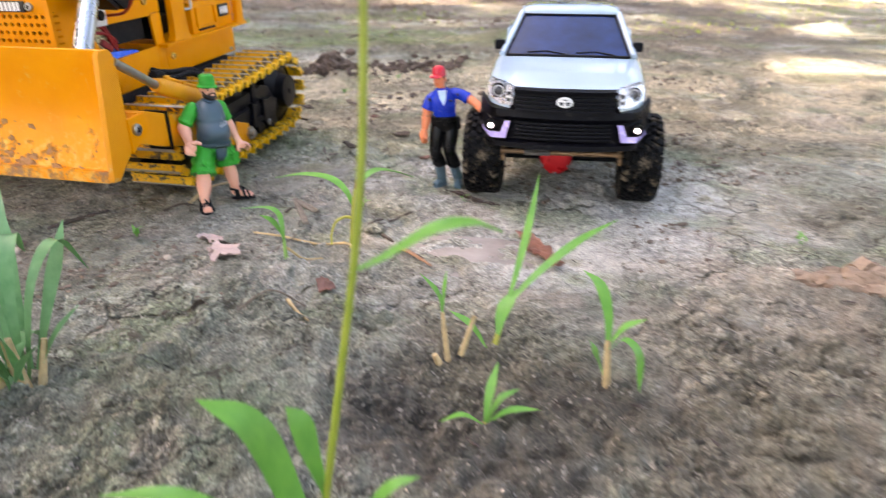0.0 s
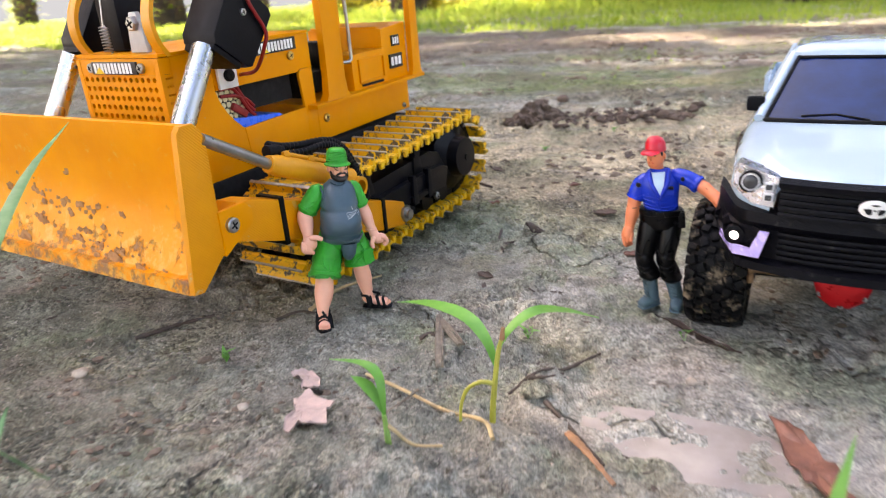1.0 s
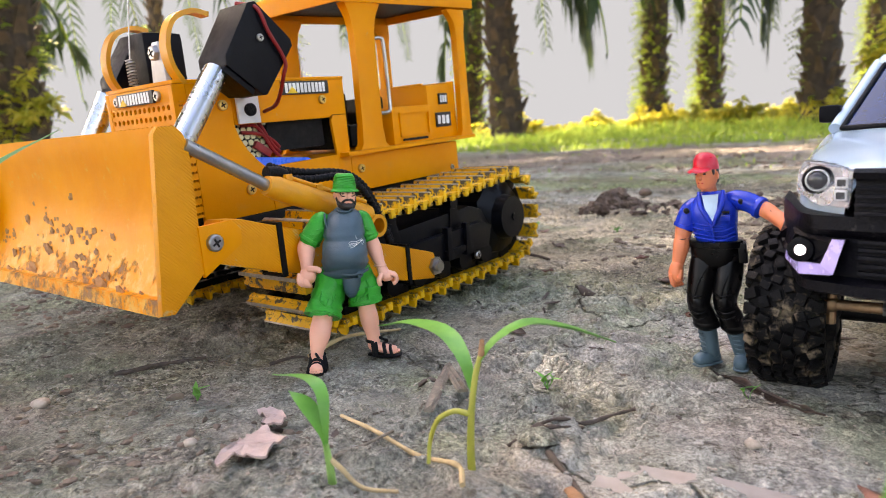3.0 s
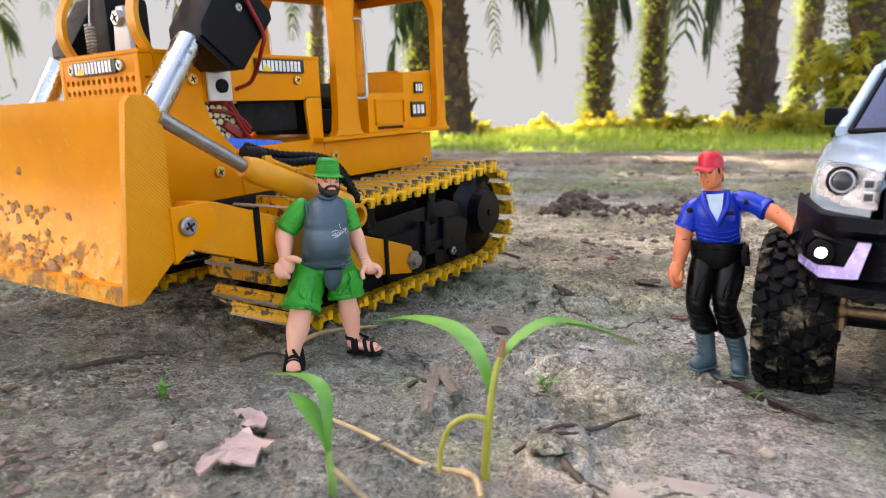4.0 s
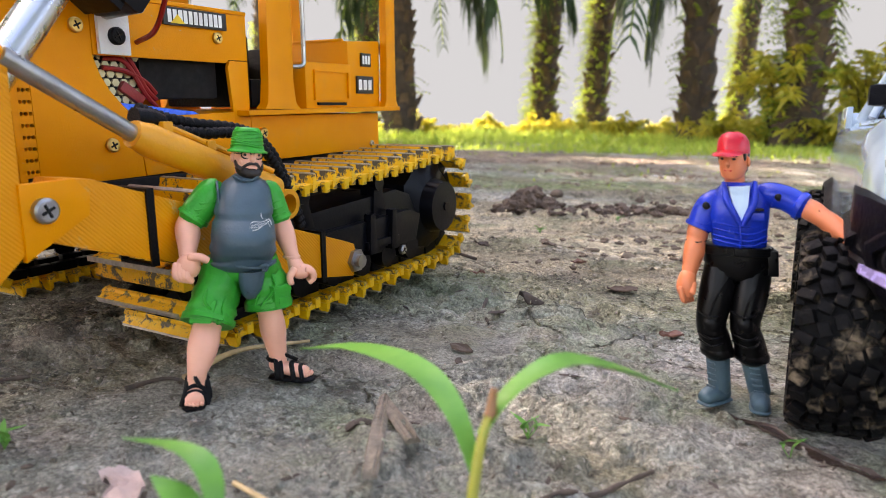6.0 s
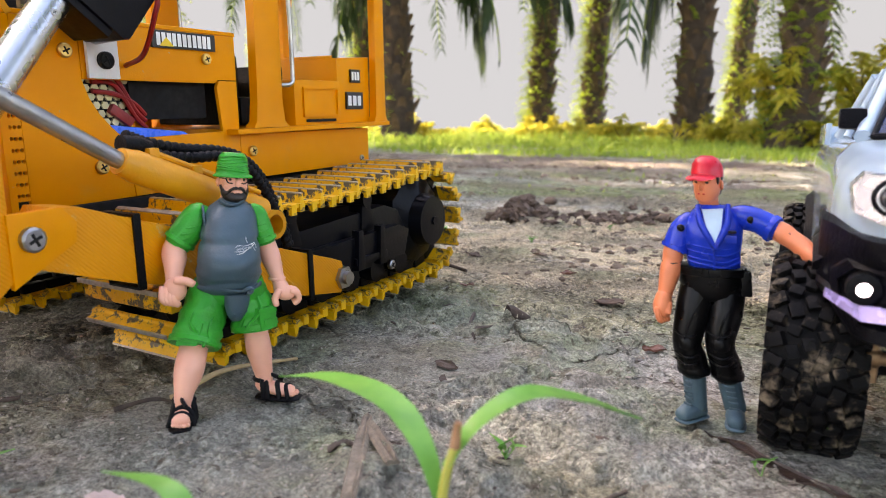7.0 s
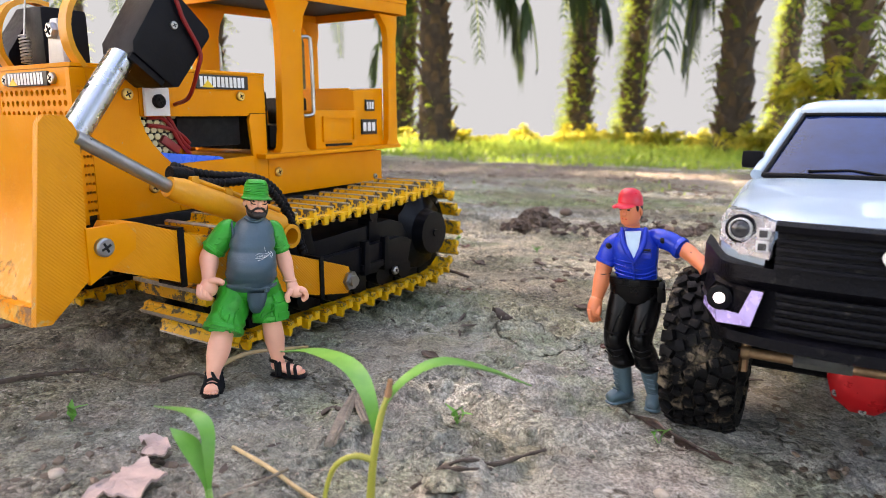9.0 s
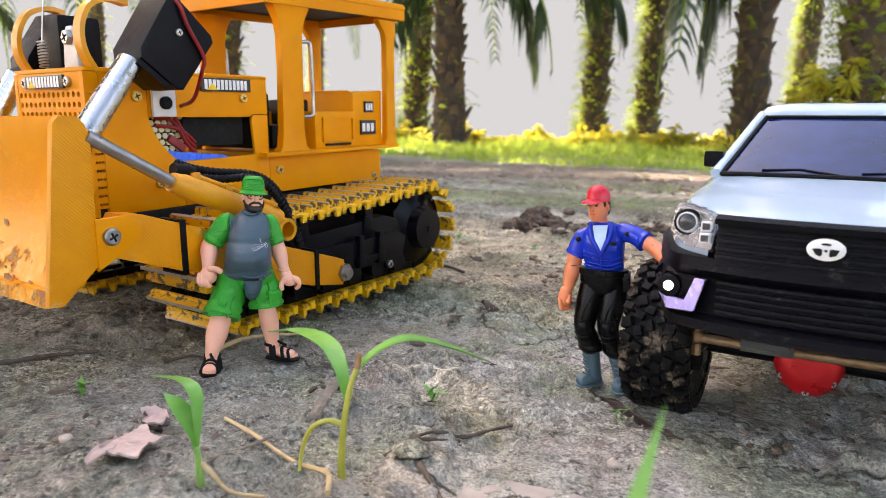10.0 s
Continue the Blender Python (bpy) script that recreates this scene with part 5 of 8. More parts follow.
def make_wheel(root, x, y, side):
    """A knobbly tyre on a pale rim; side is the way its outer face looks."""
    w = new("wheel")
    w.parent = root
    w.location = (x, y, WHEEL_R)
    hw, R = 0.0195, WHEEL_R - 0.0042
    n = 36
    prof = [(0.023, -0.014), (0.028, -0.0175), (0.036, -0.0195), (0.0425, -0.0185), (R, -0.0140), (R + 0.0006, 0.0), (R, 0.0140), (0.0425, 0.0185), (0.036, 0.0195), (0.028, 0.0175), (0.023, 0.014)]
    bm = B()
    add_loft(bm, [[(dx, r * math.cos(2 * math.pi * k / n), r * math.sin(2 * math.pi * k / n)) for k in range(n)] for r, dx in prof], cap=False)
    tyre = part("tyre", bm, M_TYRE, w, "muddy black off-road tyre")
    bm = B()
    rnd = random.Random(int(x * 1000) + int(y * 100))
    rows = [(-0.0164, 0.0050, 0.0), (-0.0094, 0.0040, 0.5), (-0.0032, 0.0038, 0.1), (0.0032, 0.0038, 0.6), (0.0094, 0.0040, 0.2), (0.0164, 0.0050, 0.5)]
    kn = 31
    for dx, ww, ph in rows:
        for k in range(kn):
            a = 2 * math.pi * (k + ph + rnd.uniform(-0.04, 0.04)) / kn
            outer = abs(dx) > 0.01
            m = Matrix.Rotation(a, 4, "X") @ Matrix.Translation((dx, 0, R + (0.0012 if outer else 0.0022))) @ Matrix.Rotation((0.35 if k % 2 else -0.30) * (1 if dx > 0 else -1), 4, "Z") @ Matrix.Rotation((0.42 if dx > 0 else -0.42) if outer else 0, 4, "Y")
            ln = 0.0030 if k % 2 else 0.0039
            add_box(bm, (-ww * rnd.uniform(0.62, 0.80), -ln * rnd.uniform(0.85, 1.1), -0.0035), (ww * rnd.uniform(0.62, 0.80), ln * 0.66, rnd.uniform(0.0009, 0.0017)), 0.0011, m)
            if outer:
                m2 = Matrix.Rotation(a, 4, "X") @ Matrix.Translation((dx * 1.18, 0, R - 0.0065))
                add_box(bm, (-0.0016, -0.0042, -0.0030), (0.0016, 0.0026, 0.0050), 0.0006, m2)
    part("tread_block_rest", bm, M_TYRE, tyre)["kind"] = "stuff"
    bm = B()
    n2 = 28
    rp = [(0.0235, -0.0145), (0.0245, -0.0150), (0.0245, -0.013), (0.0200, -0.010), (0.0200, 0.010), (0.0245, 0.013), (0.0245, 0.0150), (0.0235, 0.0145)]
    add_loft(bm, [[(dx, r * math.cos(2 * math.pi * k / n2), r * math.sin(2 * math.pi * k / n2)) for k in range(n2)] for r, dx in rp], cap=False)
    add_loft(bm, [[(side * q, r * math.cos(2 * math.pi * k / n2), r * math.sin(2 * math.pi * k / n2)) for k in range(n2)] for r, q in ((0.0198, 0.004), (0.0198, 0.007), (0.008, 0.009), (0.004, 0.011))])
    part("rim", bm, M_SILVER, w, "dull silver rim")
    return w


def truck_under(root):
    for y in (0.0, AXLE_BACK):
        ax = new("axle")
        ax.parent = root
        tubepart("axle_tube", [(-0.072, y, 0.049), (0.072, y, 0.049)], 0.0060, M_BLACKP, ax, 12)
        bm = B()
        add_ball(bm, (-0.005, y, 0.0500), (0.0190, 0.0150, 0.0185), 0, 18)
        part("gear_case", bm, M_BLACKP, ax)
        bm = B()
        cy = y - 0.0125
        disc = lambda r, q: [(-0.005 + r * math.cos(2 * math.pi * k / 10), cy + q, 0.0480 + r * math.sin(2 * math.pi * k / 10)) for k in range(10)]
        add_loft(bm, [disc(0.0185, 0.004), disc(0.0185, -0.0015), disc(0.0150, -0.0050), disc(0.0080, -0.0065)])
        cover = part("gear_cover", bm, M_DIFF, ax, "red metal gear cover")
        for k in range(6):
            a = 2 * math.pi * (k + 0.5) / 6
            screw("cover_screw", (-0.005 + 0.0155 * math.cos(a), cy - 0.0030, 0.0480 + 0.0155 * math.sin(a)), "y", 0.0020, M_STEEL, cover)
        for s in (-1, 1):
            bm = B()
            add_box(bm, (s * 0.0700 - 0.006, y - 0.008, 0.034), (s * 0.0700 + 0.006, y + 0.008, 0.064), 0.002)
            add_tube(bm, [(s * 0.070, y, 0.030), (s * 0.070, y, 0.068)], 0.0045, 12)
            part("steering_knuckle", bm, M_BLACKP, ax)
            tubepart("shock_absorber", [(s * 0.055, y + 0.010, 0.055), (s * 0.045, y + 0.020, 0.125)], 0.0062, M_RUST, ax, 12)
            tubepart("control_link", [(s * 0.045, y + 0.006, 0.046), (s * 0.028, y + (0.10 if y < 0.1 else -0.10), 0.052)], 0.0028, M_STEEL, ax, 8)
        if y < 0.1:
            rod = tubepart("tie_rod", [(-0.0720, y - 0.0300, 0.0590), (-0.030, y - 0.0300, 0.0585), (0.0720, y - 0.0280, 0.0590)], 0.0030, M_RUST, ax, 12, "tarnished steel tie rod")
            tubepart("rod_sleeve", [(-0.040, y - 0.0300, 0.0586), (-0.012, y - 0.0297, 0.0586)], 0.0037, M_STEEL, rod, 6)
            for s in (-1, 1):
                bm = B()
                add_ball(bm, (s * 0.0650, y - 0.0295, 0.0590), 0.0050, 0, 12)
                add_tube(bm, [(s * 0.0650, y - 0.0295, 0.048), (s * 0.0650, y - 0.0295, 0.074)], 0.0030, 8)
                part("ball_joint", bm, M_RUST, rod)
                tubepart("knuckle_arm", [(s * 0.0650, y - 0.0295, 0.052), (s * 0.0660, y, 0.048)], 0.0040, M_BLACKP, ax, 8)
        for s in (-1, 1):
            make_wheel(root, s * 0.0870, y, s)


def build_truck():
    root = thing("toy_pickup_truck", Matrix.Translation((0.139, 0.816, -0.001)) @ pose(0, 0, 0, 0, 0, -10),
                 "white radio-controlled toy pickup truck on knobbly tyres, lamps lit", "toy truck")
    truck_body(root)
    truck_nose(root)
    truck_under(root)
    return root


build_truck()


# ---------- the two toy figures ----------
def limb(bm, ctrl, mi, n=10, seg=12, flat=1.0, round_ends=True):
    """A smooth limb: rows of x, y, z, radius."""
    pts = curve_pts([c[:3] for c in ctrl], n)
    rad = [v.x for v in curve_pts([(c[3], 0, 0) for c in ctrl], n)]
    if round_ends:
        d0, d1 = (pts[0] - pts[1]).normalized(), (pts[-1] - pts[-2]).normalized()
        pts = [pts[0] + d0 * rad[0] * 0.55, pts[0] + d0 * rad[0] * 0.4] + pts + [pts[-1] + d1 * rad[-1] * 0.4, pts[-1] + d1 * rad[-1] * 0.55]
        rad = [rad[0] * 0.35, rad[0] * 0.8] + rad + [rad[-1] * 0.8, rad[-1] * 0.35]
    add_loft(bm, sweep(pts, rad, seg, flat), True, mi)


def trunk_rings(bm, rows, mi, seg=20, power=2.3):
    """A torso of rows: x, y, z, half width, half depth."""
    rings = []
    for x, y, z, a, b in rows:
        r = []
        for k in range(seg):
            t = 2 * math.pi * k / seg
            c, s = math.cos(t), math.sin(t)
            e = 2 / power
            r.append((x + a * math.copysign(abs(c) ** e, c), y + b * math.copysign(abs(s) ** e, s), z))
        rings.append(r)
    add_loft(bm, rings, True, mi)


def fold(bm, pts, r, mi):
    add_tube(bm, curve_pts(pts, 12), r, 6, mi)


def dense(rows, n):
    """Finer rows of numbers on smooth lines through the given ones."""
    a = [v for v in curve_pts([r[:3] for r in rows], n)]
    b = [v for v in curve_pts([(*r[3:5], 0) for r in rows], n)]
    return [(p.x, p.y, p.z, q.x, q.y) for p, q in zip(a, b)]


def build_stout_figure():
    mats = [M_SKIN1, M_GREEN, M_SLATE, M_HAIR, M_BLACKP, M_MARK]
    SK, GR, SL, HA, BK, WH = range(6)
    bm = B()
    # legs and sandals
    for hip, knee, cuff, rc, shin, ankle, foot, toe, rk in (
            ((-0.0140, -0.012, 0.0630), (-0.0205, -0.019, 0.0470), (-0.0235, -0.024, 0.0368), 0.0130, (-0.0260, -0.031, 0.0275), (-0.0292, -0.037, 0.0150), (-0.0300, -0.041, 0.0060), (-0.0304, -0.0475, 0.0050), 0.0078),
            ((0.0040, -0.010, 0.0630), (0.0075, -0.012, 0.0505), (0.0086, -0.013, 0.0412), 0.0123, (0.0104, -0.014, 0.0290), (0.0125, -0.0145, 0.0145), (0.0178, -0.0170, 0.0060), (0.0262, -0.0200, 0.0048), 0.0070)):
        h, k, c = Vector(hip), Vector(knee), Vector(cuff)
        sgn = -1 if hip[0] < 0 else 1
        limb(bm, [(*k, rk), (*c, rk * 0.94), (*shin, rk), (*(Vector(shin).lerp(Vector(ankle), 0.5)), rk * 0.86), (*ankle, 0.0049), (ankle[0], ankle[1], 0.008, 0.0049)], SK, 18, 16)
        # a leg of the shorts, with creases pressed into it
        line = curve_pts([h, k, c], 14)
        rad = [0.0112 + (rc - 0.0112) * (i / 14) ** 0.8 for i in range(15)]
        rings = sweep(line, rad, 28)
        for i, r in enumerate(rings):
            for j, p in enumerate(r):
                o = (p - line[i]).normalized()
                a = 2 * math.pi * j / 28
                p += o * (0.00065 * math.sin(i * 1.5 + 2.0 * math.sin(a + sgn)) * (0.4 + 0.6 * abs(math.sin(a * 1.5 + i * 0.2))) + 0.0006 * math.sin(3 * a + i * 0.35))
        add_loft(bm, rings, True, GR)
        d = (c - k).normalized()
        add_loft(bm, sweep([c - d * 0.0040, c - d * 0.0038, c - d * 0.0012, c - d * 0.0010], [rc - 0.0001, rc + 0.0007, rc + 0.0008, rc], 24), True, GR)
        # cargo pocket: a raised pouch, its flap and a stitched rim
        ang = radians(-112 if sgn < 0 else -52)
        out = Vector((math.cos(ang), math.sin(ang), 0))
        t = Vector((-out.y, out.x, 0))
        mid = k.lerp(c, 0.15) + out * 0.0116
        m = Matrix((( t.x, out.x, d.x, mid.x), (t.y, out.y, d.y, mid.y), (t.z, out.z, d.z, mid.z), (0, 0, 0, 1)))
        before = set(bm.faces)
        add_box(bm, (-0.0058, -0.002, -0.0052), (0.0058, 0.0011, 0.0060), 0.0009, m)
        add_box(bm, (-0.0062, -0.002, -0.0062), (0.0062, 0.0019, -0.0026), 0.0008, m)
        add_box(bm, (-0.0034, -0.002, 0.0002), (0.0034, 0.0016, 0.0040), 0.0007, m)
        for f in bm.faces:
            if f not in before:
                f.material_index = GR
        fold(bm, [h + Vector((sgn * 0.006, -0.0100, -0.002)), k + Vector((sgn * 0.004, -0.0124, 0.004)), k + Vector((-sgn * 0.002, -0.0128, -0.003)), c + Vector((-sgn * 0.005, -rc * 0.93, 0.003))], 0.0009, GR)
        fold(bm, [h + Vector((-sgn * 0.003, -0.0108, -0.006)), k + Vector((-sgn * 0.005, -0.0112, 0.001)), c + Vector((-sgn * 0.008, -rc * 0.8, 0.004))], 0.0008, GR)
        f0, t0, a0 = Vector(foot), Vector(toe), Vector(ankle)
        ahead = Vector(((t0 - a0).x, (t0 - a0).y, 0)).normalized()
        side = ahead.cross(Vector((0, 0, 1))).normalized()
        limb(bm, [(a0.x, a0.y + 0.001, 0.0076, 0.0050), (f0.x, f0.y, f0.z + 0.0008, 0.0048), (t0.x, t0.y, t0.z, 0.0050)], SK, 10, 14, 0.75)
        for q in range(5):
            p = t0 + ahead * (0.0042 - 0.0009 * abs(q - 1.5)) + side * (-0.0036 + 0.0018 * q)
            add_ball(bm, (p.x, p.y, 0.0040), (0.0012, 0.0012, 0.0011), SK, 8)
        back = a0 - ahead * 0.0045
        sole = [Vector((p.x, p.y, 0.0016)) for p in (back, a0.lerp(f0, 0.5), f0.lerp(t0, 0.6), t0 + ahead * 0.0060)]
        add_loft(bm, sweep(curve_pts(sole, 8), [0.0036, 0.0050, 0.0056, 0.0058, 0.0060, 0.0064, 0.0066, 0.0058, 0.0036], 14, 0.30), True, BK)
        for f, zz, rr, wd in ((0.02, 0.0165, 0.0056, 0.0016), (0.18, 0.0140, 0.0058, 0.0013), (0.62, 0.0104, 0.0060, 0.0014), (0.95, 0.0088, 0.0062, 0.0012)):
            q = a0.lerp(t0, f)
            strap = [Vector((q.x, q.y, 0.0025)) + side * rr * math.cos(u) + ahead * 0.0012 * math.cos(2 * u) + Vector((0, 0, (zz - 0.0025) * math.sin(u))) for u in np.linspace(0, math.pi, 13)]
            add_tube(bm, strap, wd, 6, BK, 0.8)
        add_tube(bm, curve_pts([a0.lerp(t0, 0.15) + Vector((0, 0, 0.0035 if sgn < 0 else 0.003)) + side * 0.001, a0.lerp(t0, 0.45) + Vector((0, 0, 0.0035)), a0.lerp(t0, 0.7) + Vector((0, 0, 0.0036)) - side * 0.002], 8), 0.0011, 6, BK)
        heel = [Vector((a0.x, a0.y, 0.0125)) + side * 0.0050 * math.cos(u) - ahead * 0.0052 * math.sin(u) for u in np.linspace(0, math.pi, 11)]
        add_tube(bm, heel, 0.0013, 6, BK)
    # seat of the shorts and the slate flap between the legs
    trunk_rings(bm, dense([(-0.0048, -0.010, 0.0560, 0.012, 0.009), (-0.0048, -0.010, 0.0590, 0.0182, 0.0135), (-0.0046, -0.0105, 0.0640, 0.0196, 0.0150), (-0.0046, -0.0105, 0.0705, 0.0180, 0.0150)], 10), GR, 24)
    trunk_rings(bm, dense([(-0.0015, -0.0215, 0.0488, 0.0022, 0.0024), (-0.0015, -0.0222, 0.0520, 0.0046, 0.0046), (-0.0010, -0.0222, 0.0570, 0.0062, 0.0062), (-0.0008, -0.0205, 0.0640, 0.0076, 0.0080)], 8), SL, 18)
    for z in (0.0535, 0.0565, 0.0598):
        fold(bm, [(-0.0060, -0.0240, z + 0.0012), (-0.0015, -0.0278 + (z - 0.0565) * 0.1, z), (0.0045, -0.0245, z + 0.0010)], 0.0004, SL)
    # vest over the belly
    rows = dense([(-0.0046, -0.0108, 0.0640, 0.0160, 0.0152), (-0.0046, -0.0112, 0.0668, 0.0176, 0.0172), (-0.0046, -0.0120, 0.0695, 0.0171, 0.0176), (-0.0043, -0.0135, 0.0740, 0.0170, 0.0190), (-0.0040, -0.0142, 0.0790, 0.0168, 0.0200), (-0.0038, -0.0135, 0.0840, 0.0164, 0.0196), (-0.0036, -0.0112, 0.0890, 0.0159, 0.0176),
                  (-0.0032, -0.0085, 0.0945, 0.0150, 0.0160), (-0.0029, -0.0062, 0.1000, 0.0146, 0.0152), (-0.0026, -0.0040, 0.1050, 0.0138, 0.0132), (-0.0022, -0.0024, 0.1090, 0.0116, 0.0106), (-0.0018, -0.0012, 0.1118, 0.0080, 0.0080), (-0.0014, -0.0004, 0.1140, 0.0056, 0.0060)], 44)
    rings, seg = [], 44
    for x, y, z, a, b in rows:
        r = []
        for j in range(seg):
            t = 2 * math.pi * j / seg
            c, s = math.cos(t), math.sin(t)
            e = 2 / 2.25
            p = Vector((x + a * math.copysign(abs(c) ** e, c), y + b * math.copysign(abs(s) ** e, s), z))
            o = Vector((c, s, 0))
            front = max(0.0, -s)
            crease = z - 0.0925 + 0.0018 * abs(c) - 0.0008 * math.cos(2 * t)
            k = -0.0011 * math.exp(-(crease / 0.0013) ** 2) + 0.0006 * math.exp(-((crease - 0.0035) / 0.0022) ** 2)
            k -= 0.0010 * math.exp(-((z - 0.0702 - 0.0010 * math.sin(3 * t)) / 0.0009) ** 2)       # above the rolled hem
            k += 0.00055 * math.sin((z * 900 + 4.0 * c)) * smooth(0.086, 0.072, z) * smooth(0.35, 0.95, abs(c))      # drag folds at the flanks
            k -= 0.0006 * math.exp(-((c + 0.02) / 0.10) ** 2) * smooth(0.094, 0.100, z) * front
            k += 0.0008 * math.exp(-((c - 0.25) / 0.35) ** 2 - ((z - 0.080) / 0.006) ** 2) * front
            r.append(p + o * k)
        rings.append(r)
    add_loft(bm, rings, True, SL)
    fold(bm, [(0.0030, -0.0300, 0.0668), (0.0050, -0.0306, 0.0682), (0.0070, -0.0296, 0.0672), (0.0060, -0.0296, 0.0655), (0.0040, -0.0300, 0.0658)], 0.0012, SL)
    fold(bm, [(-0.0180, -0.0200, 0.0705), (-0.0100, -0.0275, 0.0682), (0.0, -0.0300, 0.0668), (0.0080, -0.0280, 0.0675), (0.0120, -0.0200, 0.0690)], 0.0008, SL)
    fold(bm, [(-0.0080, -0.0090, 0.1128), (-0.0050, -0.0112, 0.1112), (-0.0016, -0.0118, 0.1105), (0.0020, -0.0108, 0.1112), (0.0045, -0.0085, 0.1128)], 0.0007, SL)
    # thin pale scrawl of print on the chest
    for pts in (((-0.0010, 0.0898), (0.0010, 0.0906), (0.0048, 0.0904), (0.0090, 0.0912)), ((-0.0012, 0.0880), (0.0020, 0.0878), (0.0060, 0.0888), (0.0095, 0.0906)), ((0.0000, 0.0866), (0.0028, 0.0872), (0.0052, 0.0884)), ((0.0074, 0.0914), (0.0086, 0.0890), (0.0096, 0.0872)), ((0.0048, 0.0948), (0.0050, 0.0928), (0.0056, 0.0918)), ((0.0086, 0.0916), (0.0098, 0.0900), (0.0100, 0.0884))):
        line = []
        for px, pz in pts:
            u = [r for r in rows if r[2] <= pz][-1]
            c = min(0.98, abs((px - u[0]) / u[3]))
            line.append((px, u[1] - u[4] * (1 - c ** 2.25) ** (1 / 2.25) - 0.0003 + (0.0007 if 0.0905 < pz < 0.094 else 0), pz))
        add_tube(bm, curve_pts(line, 8), 0.00014, 4, WH)
    for q in range(5):
        px, pz = 0.0002 + 0.0015 * q, 0.0889 + 0.0002 * q
        u = [r for r in rows if r[2] <= pz][-1]
        yy = u[1] - u[4] * 1.0 + 0.0006
        add_tube(bm, [(px + 0.0005 * math.cos(w), yy - 0.0008, pz + 0.0005 * math.sin(w)) for w in np.linspace(0, 5.5, 7)], 0.00012, 4, WH)
    # arms
    for sgn, sh, el, wr, ha, rs, re in ((-1, (-0.0195, -0.003, 0.1040), (-0.0318, -0.005, 0.0870), (-0.0322, -0.017, 0.0742), (-0.0318, -0.0215, 0.0675), 0.0082, 0.0062), (1, (0.0112, 0.000, 0.1040), (0.0172, -0.001, 0.0855), (0.0216, -0.009, 0.0695), (0.0246, -0.0130, 0.0615), 0.0066, 0.0054)):
        s, e, w, h = Vector(sh), Vector(el), Vector(wr), Vector(ha)
        cuff = s.lerp(e, 0.78)
        limb(bm, [(*(s + Vector((-sgn * 0.003, 0, 0.0005))), rs * 0.72), (*s, rs * 0.92), (*s.lerp(e, 0.4), rs), (*cuff, rs * 0.98)], GR, 14, 18)
        a = (e - s).normalized()
        add_loft(bm, sweep([cuff - a * 0.0016, cuff - a * 0.0014, cuff + a * 0.0008, cuff + a * 0.0010], [rs * 0.97, rs * 1.05, rs * 1.06, rs * 0.9], 18), True, GR)
        for q in range(3):
            p = s.lerp(e, 0.25 + 0.2 * q)
            fold(bm, [p + Vector((-rs * 0.9, -0.002, 0.001)), p + Vector((-rs * 0.3, -rs * 0.98, -0.001)), p + Vector((rs * 0.6, -rs * 0.80, 0.0005 * q))], 0.0006, GR)
        limb(bm, [(*s.lerp(e, 0.6), re * 0.95), (*e, re), (*e.lerp(w, 0.35), re * 1.04), (*e.lerp(w, 0.7), re * 0.86), (*w, re * 0.72), (*w.lerp(h, 0.4), re * 0.70)], SK, 18, 14)
        if sgn < 0:      # a fist with its thumb laid forward
            add_ball(bm, h, (0.0062, 0.0062, 0.0066), SK, 14)
            for k in range(4):
                q = h + Vector((-0.0052 + 0.0018 * k, -0.0040, -0.0036 - 0.0004 * k))
                limb(bm, [(*(q + Vector((-0.0006, 0.001, 0.0055))), 0.0017), (*(q + Vector((-0.0010, -0.0012, 0.0005))), 0.0019), (*(q + Vector((0.0012, -0.0002, -0.0022))), 0.0018)], SK, 6, 9)
            limb(bm, [(*(h + Vector((0.0010, -0.0030, 0.0052))), 0.0024), (*(h + Vector((0.0060, -0.0042, 0.0052))), 0.0022), (*(h + Vector((0.0092, -0.0048, 0.0036))), 0.0020)], SK, 8, 10)
        else:            # an open grip, thumb and fingers bent down round a gap
            limb(bm, [(*(w + (h - w) * 0.35), 0.0040), (*h, 0.0050), (*(h + Vector((0.0036, -0.001, -0.0006))), 0.0044)], SK, 8, 12, 0.85)
            for k in range(4):
                q = h + Vector((0.0040, -0.0036 + 0.0026 * k, 0.0008))
                limb(bm, [(*q, 0.0018), (*(q + Vector((0.0034, 0, -0.0016))), 0.0018), (*(q + Vector((0.0040, 0, -0.0050))), 0.0017), (*(q + Vector((0.0018, 0, -0.0070))), 0.0016)], SK, 8, 8)
            limb(bm, [(*(h + Vector((-0.0026, -0.0030, 0.0008))), 0.0022), (*(h + Vector((-0.0050, -0.0050, -0.0026))), 0.0020), (*(h + Vector((-0.0044, -0.0060, -0.0062))), 0.0017)], SK, 8, 9)
            add_tube(bm, [w + Vector((0.0043 * math.cos(u), 0.0043 * math.sin(u), -0.001)) for u in np.linspace(0, 2 * math.pi, 15)], 0.0007, 6, SK)
        # dark seam of the armhole
        fold(bm, [s + Vector((-sgn * 0.0030, -0.0050, 0.0062)), s + Vector((-sgn * 0.0034, -0.0098, 0.0)), s + Vector((-sgn * 0.0042, -0.0104, -0.008)), s + Vector((-sgn * 0.0046, -0.0070, -0.015))], 0.0007, SL)
    # head, turned a little away from the blade: beard, round glasses, bucket hat
    start = len(bm.verts)
    limb(bm, [(0, 0.0, 0.1100, 0.0064), (0, -0.001, 0.1180, 0.0060)], SK, 4, 14)
